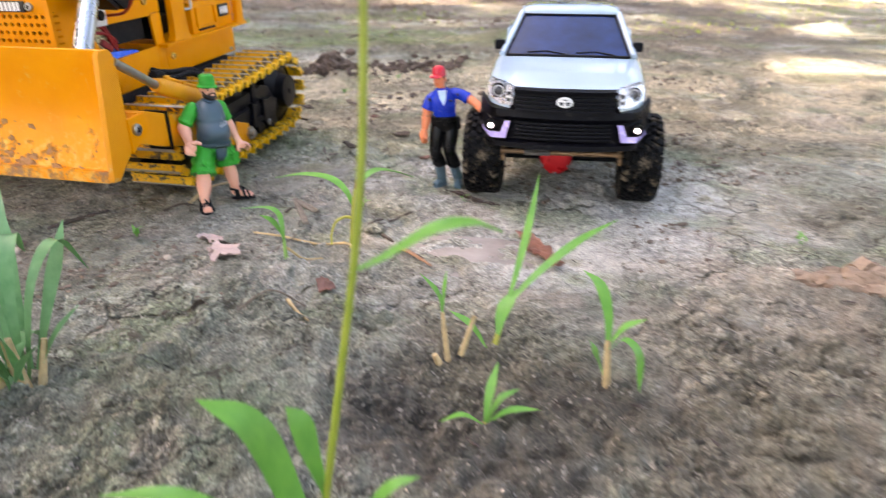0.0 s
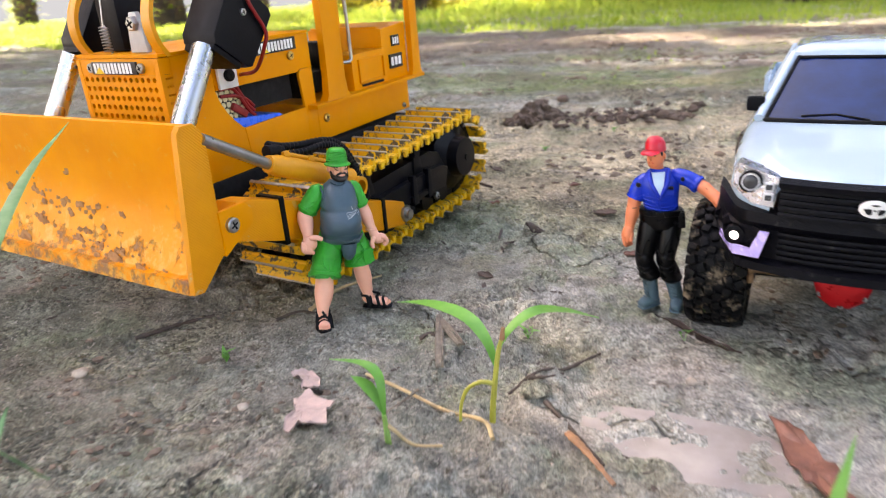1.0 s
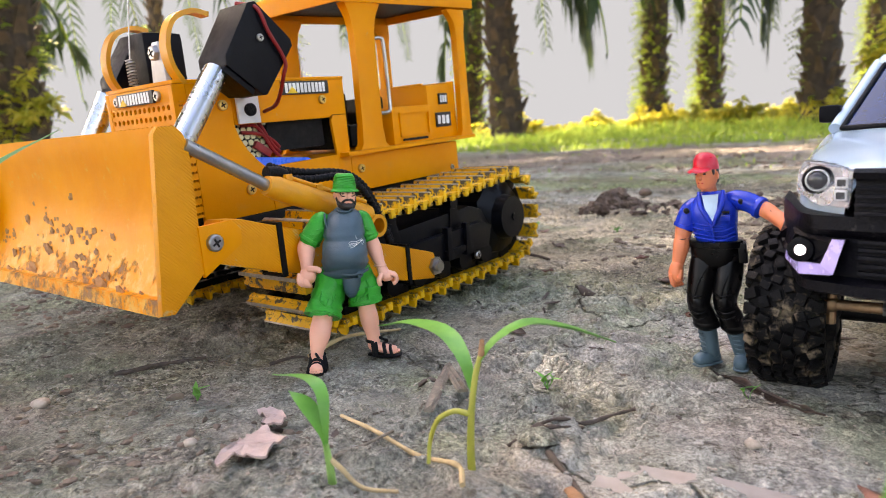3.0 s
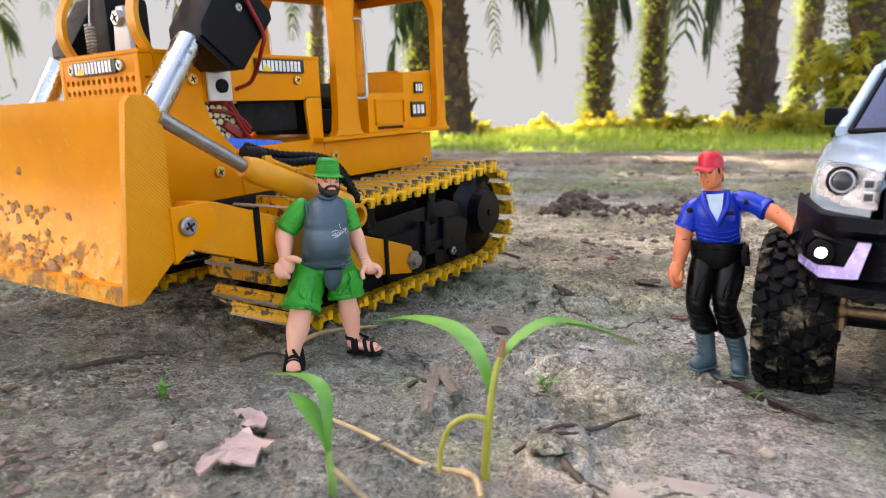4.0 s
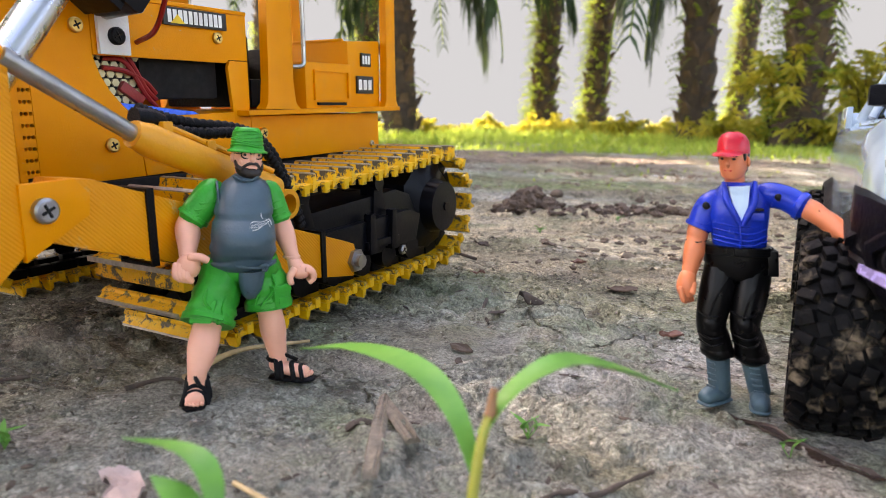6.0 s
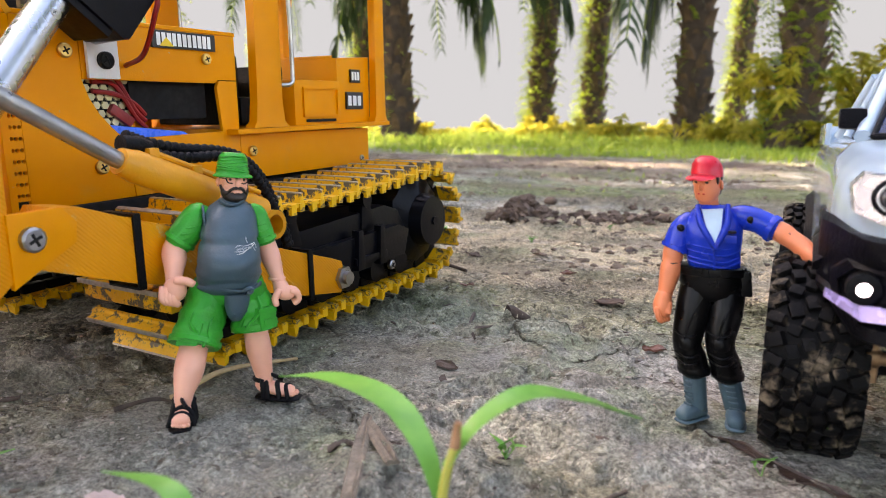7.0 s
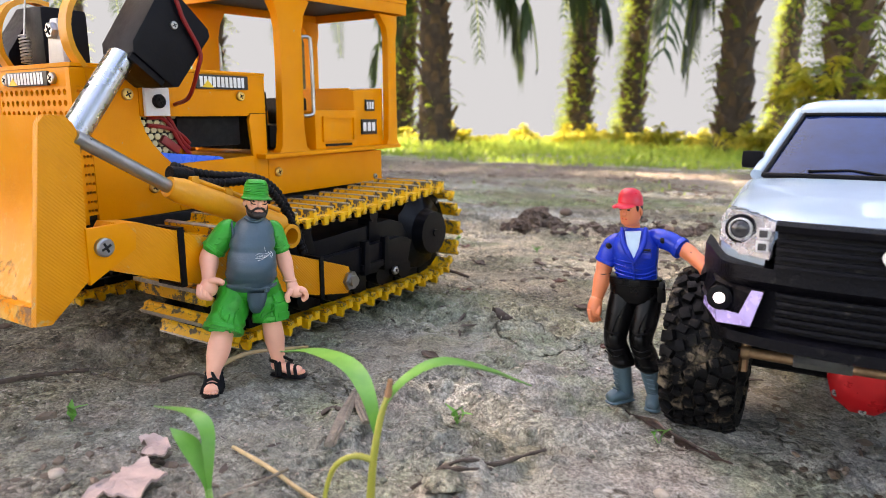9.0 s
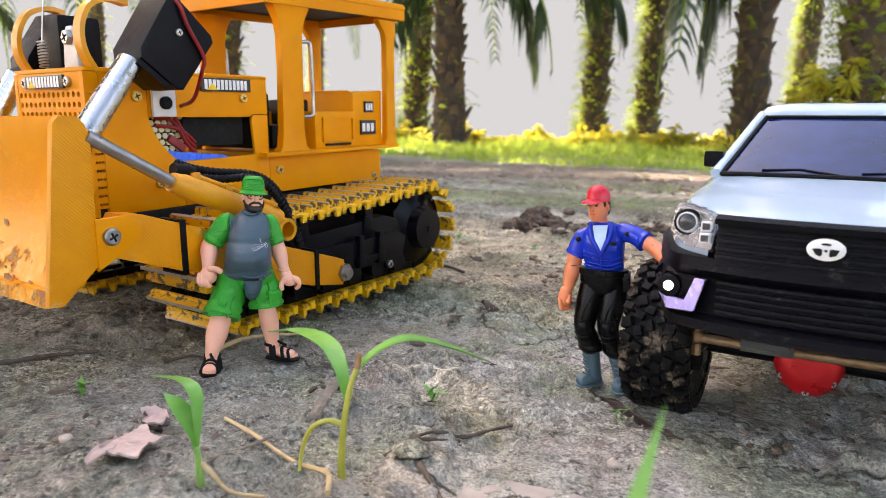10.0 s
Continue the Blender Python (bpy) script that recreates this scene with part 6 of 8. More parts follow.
    trunk_rings(bm, dense([(0, -0.0038, 0.1130, 0.0036, 0.0042), (0, -0.0032, 0.1150, 0.0060, 0.0064), (0, -0.0020, 0.1182, 0.0070, 0.0077), (0, -0.0015, 0.1220, 0.0073, 0.0082), (0, -0.001, 0.1270, 0.0074, 0.0084), (0, -0.001, 0.1310, 0.0068, 0.0078)], 16), SK, 22, 2.2)
    trunk_rings(bm, dense([(0, -0.0050, 0.1112, 0.0026, 0.0034), (0, -0.0050, 0.1130, 0.0056, 0.0060), (0, -0.0040, 0.1155, 0.0067, 0.0069), (0, -0.0030, 0.1172, 0.0070, 0.0066)], 8), HA, 18)
    for q in (-1, 1):
        fold(bm, [(q * 0.0068, -0.0030, 0.1205), (q * 0.0064, -0.0050, 0.1180), (q * 0.0048, -0.0085, 0.1160)], 0.0013, HA)
        fold(bm, [(0, -0.0104, 0.1196), (q * 0.0024, -0.0100, 0.1192), (q * 0.0046, -0.0080, 0.1172)], 0.0009, HA)
        ring = [Vector((q * 0.0034 + 0.0025 * math.cos(t), -0.0092 - 0.0002 * math.sin(t), 0.1242 + 0.0022 * math.sin(t))) for t in np.linspace(0, 2 * math.pi, 17)]
        add_tube(bm, ring, 0.00036, 5, BK)
        add_tube(bm, [(q * 0.0058, -0.0088, 0.1244), (q * 0.0074, -0.0020, 0.1246)], 0.00036, 5, BK)
        add_ball(bm, (q * 0.0034, -0.0085, 0.1241), (0.0011, 0.0006, 0.0008), HA, 8)
        add_tube(bm, [(q * 0.0014, -0.0090, 0.1262), (q * 0.0052, -0.0082, 0.1268)], 0.0004, 5, HA)
        add_ball(bm, (q * 0.0076, 0.0005, 0.1222), (0.0012, 0.0020, 0.0026), SK, 8)
        add_ball(bm, (q * 0.0044, -0.0066, 0.1200), (0.0020, 0.0016, 0.0018), SK, 10)
    add_tube(bm, [(-0.0010, -0.0094, 0.1246), (0.0010, -0.0094, 0.1246)], 0.0003, 5, BK)
    add_ball(bm, (0, -0.0098, 0.1222), (0.0017, 0.0024, 0.0026), SK, 10)
    add_tube(bm, [(-0.0022, -0.0100, 0.1172), (0, -0.0106, 0.1175), (0.0022, -0.0100, 0.1172)], 0.0006, 6, SK)
    trunk_rings(bm, dense([(0, -0.0012, 0.1252, 0.0104, 0.0118), (0, -0.0012, 0.1260, 0.0104, 0.0117), (0, -0.0006, 0.1276, 0.0086, 0.0092), (0, -0.0005, 0.1330, 0.0079, 0.0086), (0, -0.0005, 0.1368, 0.0070, 0.0076), (0, -0.0005, 0.1386, 0.0056, 0.0060)], 16), GR, 26, 2.1)
    for q, z in enumerate((0.1288, 0.1303, 0.1318, 0.1333, 0.1348, 0.1362)):
        ring = [Vector(((0.0083 - (z - 0.1288) * 0.15) * math.cos(t), -0.0005 + (0.0090 - (z - 0.1288) * 0.15) * math.sin(t), z + 0.0006 * math.sin(2 * t + q))) for t in np.linspace(0, 2 * math.pi, 25)]
        add_tube(bm, ring, 0.00062, 5, GR)
    bm.verts.ensure_lookup_table()
    turn = Matrix.Translation((-0.0012, 0, 0.112)) @ Matrix.Rotation(radians(16), 4, "Z") @ Matrix.Rotation(radians(3), 4, "Y") @ Matrix.Translation((0, 0, -0.112))
    for v in bm.verts[start:]:
        v.co = turn @ v.co
    ob = part("toy_figure", bm, mats, angle=60)
    ob.matrix_world = Matrix.Translation((-0.2500, 0.7970, 0.0025)) @ Matrix.Rotation(radians(35), 4, "Z")
    tagged(ob, "stout toy figure in green hat, slate vest and green shorts", "toy figure")


def build_slim_figure():
    mats = [M_SKIN2, M_BLUES, M_PANTS, M_BOOT, M_CAP, M_HAIR, M_SHIRT, M_STEEL]
    SK, BL, PA, BO, CA, HA, SH, ST = range(8)
    bm = B()
    for hip, knee, cuff, ankle, toe in (((-0.0075, 0.001, 0.0735), (-0.0145, -0.004, 0.0445), (-0.0115, -0.001, 0.0290), (-0.0108, 0.001, 0.0075), (-0.0190, -0.0075, 0.0042)),
                                        ((0.0080, 0.001, 0.0735), (0.0018, -0.005, 0.0455), (0.0055, 0.000, 0.0275), (0.0090, 0.002, 0.0075), (0.0070, -0.0115, 0.0042))):
        h, k, c, a, t = (Vector(v) for v in (hip, knee, cuff, ankle, toe))
        limb(bm, [(*h, 0.0085), (*h.lerp(k, 0.45), 0.0088), (*k, 0.0074), (*k.lerp(c, 0.6), 0.0078), (*c, 0.0082)], PA, 16, 16)
        add_loft(bm, sweep([c + Vector((0, 0, 0.0018)), c, c - Vector((0, 0, 0.0022)), c - Vector((0, 0, 0.0030))], [0.0082, 0.0088, 0.0084, 0.0064], 16), True, PA)
        add_ball(bm, k + Vector((0, -0.0040, 0)), (0.0052, 0.0040, 0.0058), PA, 12)
        fold(bm, [h + Vector((0.002, -0.0085, -0.004)), h.lerp(k, 0.5) + Vector((-0.001, -0.0088, 0)), k + Vector((-0.002, -0.0078, 0.003))], 0.0006, PA)
        for dz, w in ((-0.0062, 0.0006), (-0.0100, 0.0005), (0.0052, 0.0005)):
            fold(bm, [k + Vector((-0.0066, -0.002, dz + 0.001)), k + Vector((-0.002, -0.0078, dz - 0.0006)), k + Vector((0.003, -0.0076, dz)), k + Vector((0.0064, -0.002, dz + 0.0014))], w, PA)
        limb(bm, [(*(c + Vector((0, 0, -0.001))), 0.0062), (*c.lerp(a, 0.6), 0.0058), (*a, 0.0056)], BO, 8, 14)
        limb(bm, [(a.x + (a.x - t.x) * 0.25, a.y + (a.y - t.y) * 0.3, 0.0048, 0.0046), (*((a + t) / 2 + Vector((0, 0, -0.0005))), 0.0050), (*t, 0.0042)], BO, 8, 14, 0.9)
        limb(bm, [(a.x + (a.x - t.x) * 0.35, a.y + (a.y - t.y) * 0.38, 0.0012, 0.0046), (*((a + t) / 2 - Vector((0, 0, 0.0045))), 0.0054), (t.x, t.y, 0.0012, 0.0050)], BO, 8, 14, 0.24)
        d = (t - a).normalized()
        d.z = 0
        sd = d.cross(Vector((0, 0, 1))).normalized()
        for i in range(6):
            p = c.lerp(a, 0.15 + 0.15 * i) + d * (0.0058 if i < 5 else 0.007)
            add_tube(bm, [p - sd * 0.0024, p + d * 0.0006, p + sd * 0.0024], 0.0007, 6, BO)
    # hips and belt
    trunk_rings(bm, [(0, 0.001, 0.0665, 0.0060, 0.0070), (0, 0.001, 0.0700, 0.0140, 0.0100), (0, 0.001, 0.0760, 0.0165, 0.0108), (0, 0.001, 0.0830, 0.0158, 0.0104)], PA)
    trunk_rings(bm, [(0, 0.001, 0.0805, 0.0166, 0.0112), (0, 0.001, 0.0808, 0.0172, 0.0118), (0, 0.001, 0.0848, 0.0172, 0.0118), (0, 0.001, 0.0851, 0.0164, 0.0110)], PA)
    add_box(bm, (-0.0030, -0.0126, 0.0810), (0.0030, -0.0100, 0.0848), 0.0005)
    add_box(bm, (0.0130, -0.0060, 0.0705), (0.0185, 0.0060, 0.0838), 0.0015)
    for f in bm.faces:
        c = f.calc_center_median()
        if f.material_index == 0 and c.z > 0.0690:
            f.material_index = PA
    # shirt
    trunk_rings(bm, [(0.001, 0.001, 0.0835, 0.0124, 0.0095), (0.001, 0.001, 0.0858, 0.0131, 0.0104), (0.0008, 0.0007, 0.0900, 0.0134, 0.0105), (0.0005, 0.0005, 0.0940, 0.0140, 0.0112), (0.0005, 0, 0.1000, 0.0149, 0.0116), (0.0008, 0, 0.1055, 0.0150, 0.0110), (0.0015, 0.0003, 0.1100, 0.0138, 0.0094), (0.0020, 0.0008, 0.1140, 0.0104, 0.0072), (0.0018, 0.001, 0.1172, 0.0066, 0.0056)], BL, 26)
    tri = [(-0.0044, -0.0084, 0.1150), (0.0056, -0.0084, 0.1158), (0.0036, -0.0128, 0.1050), (0.0004, -0.0136, 0.0978), (-0.0030, -0.0128, 0.1055)]
    vs = [bm.verts.new(p) for p in tri] + [bm.verts.new(Vector(p) + Vector((0, 0.005, 0))) for p in tri]
    fs = [bm.faces.new(vs[:5]), bm.faces.new(vs[5:][::-1])] + [bm.faces.new((vs[i], vs[5 + i], vs[5 + (i + 1) % 5], vs[(i + 1) % 5])) for i in range(5)]
    for f in fs:
        f.material_index = SH
    bmesh.ops.recalc_face_normals(bm, faces=fs)
    for pts in (((-0.0062, -0.0050, 0.1168), (-0.0058, -0.0112, 0.1090), (-0.0026, -0.0134, 0.1020), (0.0004, -0.0134, 0.0965)), ((0.0084, -0.0050, 0.1176), (0.0070, -0.0114, 0.1090), (0.0040, -0.0134, 0.1030), (0.0008, -0.0134, 0.0965))):
        add_loft(bm, sweep(curve_pts(pts, 12), [0.0012 + 0.0006 * math.sin(math.pi * i / 12) for i in range(13)], 8), True, BL)
    fold(bm, [(-0.0005, -0.0115, 0.0965), (0.0, -0.0118, 0.0900), (0.0, -0.0112, 0.0850)], 0.0005, BL)
    for z in (0.0872, 0.0896, 0.0930, 0.0962):
        fold(bm, [(-0.012, -0.006, z + 0.001), (-0.005, -0.0108, z), (0.005, -0.0108, z - 0.001), (0.013, -0.006, z + 0.0014)], 0.0006, BL)
    add_box(bm, (0.0050, -0.0122, 0.0990), (0.0112, -0.0090, 0.1030), 0.0006)
    for f in bm.faces:
        c = f.calc_center_median()
        if f.material_index == 0 and 0.098 < c.z < 0.1045:
            f.material_index = BL
    add_box(bm, (0.0060, -0.0130, 0.1040), (0.0110, -0.0085, 0.1052), 0.0003)
    for f in bm.faces:
        c = f.calc_center_median()
        if f.material_index == 0 and 0.1035 < c.z < 0.1056:
            f.material_index = PA
    # arms: one hangs, the other rests on the truck
    limb(bm, [(-0.0085, 0.001, 0.1085, 0.0052), (-0.0128, 0.000, 0.1050, 0.0060), (-0.0155, 0.000, 0.1000, 0.0064), (-0.0176, 0.000, 0.0945, 0.0066)], BL, 12, 16)
    add_loft(bm, sweep([(-0.0172, 0, 0.0956), (-0.0173, 0, 0.0952), (-0.0180, 0, 0.0932), (-0.0181, 0, 0.0929)], [0.0064, 0.0072, 0.0072, 0.0060], 16), True, BL)
    limb(bm, [(-0.0180, 0.000, 0.0960, 0.0050), (-0.0192, -0.001, 0.0900, 0.0053), (-0.0200, -0.0015, 0.0868, 0.0049), (-0.0212, -0.003, 0.0815, 0.0053), (-0.0238, -0.005, 0.0725, 0.0040), (-0.0246, -0.006, 0.0690, 0.0036)], SK, 16, 14)
    fold(bm, [(-0.0250, -0.003, 0.0868), (-0.0200, -0.0068, 0.0862), (-0.0152, -0.003, 0.0868)], 0.0004, HA)
    limb(bm, [(-0.0250, -0.0068, 0.0690, 0.0040), (-0.0262, -0.0076, 0.0640, 0.0048), (-0.0266, -0.0080, 0.0600, 0.0044)], SK, 8, 12, 1.2)
    for k in range(4):
        limb(bm, [(-0.0292 + 0.0014 * k, -0.0122 + 0.0016 * k, 0.0630, 0.0015), (-0.0284 + 0.0014 * k, -0.0128 + 0.0018 * k, 0.0575, 0.0015), (-0.0272 + 0.0012 * k, -0.0110 + 0.0018 * k, 0.0560, 0.0014)], SK, 6, 8)
    limb(bm, [(-0.0228, -0.0100, 0.0655, 0.0017), (-0.0238, -0.0130, 0.0610, 0.0016)], SK, 4, 8)
    limb(bm, [(0.0100, 0.001, 0.1105, 0.0052), (0.0160, -0.001, 0.1112, 0.0064), (0.0225, -0.004, 0.1100, 0.0065), (0.0285, -0.007, 0.1068, 0.0066)], BL, 12, 16)
    add_loft(bm, sweep([(0.0272, -0.0063, 0.1076), (0.0276, -0.0065, 0.1074), (0.0296, -0.0075, 0.1062), (0.0299, -0.0077, 0.1060)], [0.0064, 0.0073, 0.0073, 0.0060], 16), True, BL)
    limb(bm, [(0.0280, -0.006, 0.1075, 0.0050), (0.0335, -0.010, 0.1045, 0.0054), (0.0362, -0.0125, 0.1025, 0.0049), (0.0405, -0.017, 0.0990, 0.0050), (0.0450, -0.025, 0.0935, 0.0040)], SK, 16, 14)
    fold(bm, [(0.0345, -0.0155, 0.1060), (0.0365, -0.0170, 0.1015), (0.0375, -0.0140, 0.0975)], 0.0004, HA)
    limb(bm, [(0.0455, -0.026, 0.0925, 0.0044), (0.0475, -0.030, 0.0895, 0.0040)], SK, 4, 10)
    for p in ((-0.0150, -0.0064, 0.1050), (0.0185, -0.0086, 0.1108)):
        add_ball(bm, p, (0.0020, 0.0012, 0.0020), PA, 8)
    # head and cap, turned a little towards the dozer
    hm = Matrix.Translation((-0.0005, 0.000, 0.1275)) @ Matrix.Rotation(radians(-28), 4, "Z")
    H = lambda x, y, z: hm @ Vector((x, y, z))
    limb(bm, [(0.0, 0.001, 0.1130, 0.0050), (-0.0003, 0.0005, 0.1210, 0.0048)], SK, 4, 12)
    def hring(y, z, a, b):
        return [H(a * math.cos(t), y + b * math.sin(t), z) for t in (2 * math.pi * k / 16 for k in range(16))]
    add_loft(bm, [hring(-0.0042, -0.0090, 0.0028, 0.0030), hring(-0.0026, -0.0076, 0.0050, 0.0055), hring(-0.0010, -0.0040, 0.0062, 0.0074), hring(0, 0.0005, 0.0066, 0.0080), hring(0.0002, 0.0045, 0.0068, 0.0082), hring(0.0002, 0.0080, 0.0060, 0.0074)], True, SK)
    add_ball(bm, H(0, -0.0082, -0.0012), (0.0012, 0.0022, 0.0022), SK, 8, hm.to_3x3())
    for s in (-1, 1):
        add_ball(bm, H(s * 0.0028, -0.0072, 0.0012), (0.0010, 0.0007, 0.0006), HA, 8)
        add_tube(bm, [H(s * 0.0012, -0.0078, 0.0026), H(s * 0.0044, -0.0066, 0.0028)], 0.0004, 5, HA)
        add_ball(bm, H(s * 0.0068, 0.0008, 0.0000), (0.0012, 0.0018, 0.0026), SK, 8)
        add_ball(bm, H(s * 0.0062, -0.0022, 0.0030), (0.0010, 0.0014, 0.0028), HA, 8)
    add_tube(bm, [H(-0.0018, -0.0079, -0.0046), H(0.0018, -0.0079, -0.0046)], 0.0004, 5, CA)
    add_loft(bm, [hring(0.0030, -0.0050, 0.0052, 0.0054), hring(0.0022, 0.0000, 0.0066, 0.0068), hring(0.0012, 0.0060, 0.0070, 0.0078)], True, HA)
    add_loft(bm, [hring(0.0000, 0.0040, 0.0076, 0.0090), hring(0.0002, 0.0060, 0.0077, 0.0090), hring(0.0004, 0.0100, 0.0072, 0.0084), hring(0.0006, 0.0130, 0.0055, 0.0066), hring(0.0006, 0.0146, 0.0028, 0.0034)], True, CA)
    brim = []
    for f in np.linspace(0, 1, 7):
        w = 0.0074 * math.sqrt(max(0.05, 1 - (f * 0.96) ** 2.4))
        y = -0.0060 - 0.0095 * f
        z = 0.0052 - 0.0020 * f
        brim.append([H(-w, y, z - 0.0010), H(-w * 0.5, y, z + 0.0004), H(0, y, z + 0.0008), H(w * 0.5, y, z + 0.0004), H(w, y, z - 0.0010), H(w * 0.5, y, z - 0.0008), H(0, y, z - 0.0004), H(-w * 0.5, y, z - 0.0008)])
    add_loft(bm, brim, True, CA)
    for v in bm.verts:      # the figure leans over, its feet set away from the dozer
        v.co.x += 0.0148 * (1 - v.co.z / 0.132)
    ob = part("toy_figure", bm, mats, angle=60)
    ob.matrix_world = Matrix.Translation((0.0000, 0.8440, 0.0015)) @ Matrix.Rotation(radians(2), 4, "Z")
    tagged(ob, "slim toy figure in red cap, blue shirt and black trousers", "toy figure")


build_stout_figure()
build_slim_figure()


# ---------- weeds ----------
def add_leaf(bm, ctrl, width, n=16, mi=0, fold_up=0.25, peak=0.58, up=(0, 0, 1)):
    """A leaf blade along a line, folded a little along its rib, with a thin body."""
    pts = curve_pts(ctrl, n)
    rows = []
    for i, p in enumerate(pts):
        f = i / n
        d = (pts[min(i + 1, n)] - pts[max(i - 1, 0)]).normalized()
        s = d.cross(Vector(up))
        s = s.normalized() if s.length > 1e-4 else Vector((1, 0, 0))
        nn = s.cross(d).normalized()
        w = width * 0.5 * (min(1.0, 0.25 + f / peak * 0.75) if f < peak else max(0.02, 1 - ((f - peak) / (1 - peak)) ** 1.8))
        th = 0.00022 + width * 0.012
        rows.append([p - s * w + nn * w * fold_up, p + nn * th, p + s * w + nn * w * fold_up, p - nn * th])
    add_loft(bm, rows, True, mi)


def ground_at(x, y, dz=0.0):
    return Vector((x, y, ground_h(x, y) + dz))


def weed(name, label, stems, leaves, mat_leaf=None, mat_stem=None):
    """A small plant: stems (control points, radius) and leaves (control points, width), in world places."""
    base = Vector(stems[0][0][0]) if stems else Vector(leaves[0][0][0])
    root = thing(name, Matrix.Translation(base), label, "weed", "weeds")
    for ctrl, r, *own in stems:
        bm = B()
        pts = curve_pts([Vector(p) - base for p in ctrl], 16)
        add_tube(bm, pts, [r * (1.15 - 0.45 * i / 16) for i in range(17)], 8)
        part("stem", bm, own[0] if own else mat_stem or M_STEM, root)
    for ctrl, w in leaves:
        bm = B()
        add_leaf(bm, [Vector(p) - base for p in ctrl], w)
        part("leaf", bm, mat_leaf or M_WEED, root, angle=80)
    return root


g = ground_at
weed("weed_sprout", "tall two-leaved green sprout on wet silt",
     [([g(-0.0820, 0.6360, -0.003), (-0.0810, 0.6340, 0.022), (-0.0790, 0.6325, 0.040), (-0.0778, 0.6360, 0.0560), (-0.0758, 0.6395, 0.0665)], 0.0018),
      ([(-0.0790, 0.6325, 0.0395), (-0.0870, 0.6310, 0.0405), (-0.0945, 0.6290, 0.0360), (-0.0985, 0.6280, 0.0260), (-0.0985, 0.6250, 0.0160)], 0.0013),
      ([(-0.0758, 0.6392, 0.0650), (-0.0756, 0.6398, 0.0688), (-0.0752, 0.6400, 0.0725)], 0.0015, M_RUSTWOOD)],
     [([(-0.0785, 0.6345, 0.0500), (-0.0865, 0.6420, 0.0625), (-0.1020, 0.6550, 0.0690), (-0.1300, 0.6710, 0.0680), (-0.1594, 0.6871, 0.0601)], 0.0125),
      ([(-0.0778, 0.6370, 0.0600), (-0.0710, 0.6445, 0.0705), (-0.0589, 0.6555, 0.0765), (-0.0430, 0.6710, 0.0710), (-0.0258, 0.6868, 0.0613)], 0.0120)])
weed("weed_sprout", "small bright green sprout beside a dry straw",
     [([g(-0.1350, 0.6010, -0.004), (-0.1352, 0.6000, 0.0200), (-0.1354, 0.5988, 0.0317)], 0.0019, M_STALKP),
      ([(-0.1348, 0.6000, 0.0240), (-0.1300, 0.6010, 0.0200), (-0.1200, 0.6020, 0.0120), (-0.1040, 0.6060, 0.0110)], 0.0012, M_STRAW)],
     [([(-0.1354, 0.5990, 0.0300), (-0.1365, 0.6010, 0.0440), (-0.1400, 0.6040, 0.0540), (-0.1505, 0.6075, 0.0578), (-0.1735, 0.6120, 0.0555)], 0.0072),
      ([(-0.1354, 0.5985, 0.0290), (-0.1385, 0.5980, 0.0400), (-0.1450, 0.5985, 0.0490), (-0.1540, 0.5995, 0.0540)], 0.0100)])
# the tall stalk that the eye passes closely, with its long side leaf
weed("tall_weed", "tall thin yellow-green stalk with long leaves",
     [([g(-0.0480, 0.2230, -0.004), (-0.0440, 0.2210, 0.060), (-0.0370, 0.2185, 0.105), (-0.0300, 0.2170, 0.150), (-0.0245, 0.2160, 0.185), (-0.0205, 0.2160, 0.225), (-0.0185, 0.2165, 0.290), (-0.0190, 0.2170, 0.340)], 0.00125, M_STALK)],
     [([(-0.0248, 0.2160, 0.1800), (-0.0160, 0.2180, 0.1835), (-0.0030, 0.2210, 0.1900), (0.0080, 0.2250, 0.1905), (0.0165, 0.2280, 0.1870)], 0.0085),
      ([(-0.0385, 0.2190, 0.1000), (-0.0420, 0.2200, 0.1120), (-0.0455, 0.2210, 0.1240), (-0.0490, 0.2220, 0.1310)], 0.0125),
      ([(-0.0440, 0.2210, 0.0600), (-0.0500, 0.2240, 0.0850), (-0.0620, 0.2260, 0.1180), (-0.0780, 0.2260, 0.1310)], 0.0180),
      ([(-0.0450, 0.2210, 0.0500), (-0.0620, 0.2200, 0.0800), (-0.0860, 0.2190, 0.0980), (-0.1120, 0.2200, 0.0980)], 0.0080),
      ([(-0.0440, 0.2210, 0.0550), (-0.0300, 0.2220, 0.0800), (-0.0180, 0.2250, 0.0960), (-0.0080, 0.2280, 0.0985)], 0.0065)])
# grass fan with two long blades
weed("grass_clump", "young grass clump with two long pointed blades",
     [([g(0.0350, 0.4430, -0.004), (0.0400, 0.4500, 0.030), (0.0450, 0.4600, 0.043)], 0.0020)],
     [([(0.0440, 0.4580, 0.0400), (0.0520, 0.4700, 0.0620), (0.0600, 0.4820, 0.0900), (0.0670, 0.4940, 0.1235)], 0.0062),
      ([(0.0450, 0.4600, 0.0400), (0.0650, 0.4800, 0.0520), (0.1000, 0.5100, 0.0660), (0.1370, 0.5400, 0.0730)], 0.0090),
      ([(0.0380, 0.4460, 0.0260), (0.0420, 0.4530, 0.0400), (0.0520, 0.4660, 0.0500)], 0.0110),
      ([g(0.0300, 0.4400), (0.0200, 0.4460, 0.0330), (0.0060, 0.4540, 0.0400)], 0.0070)])
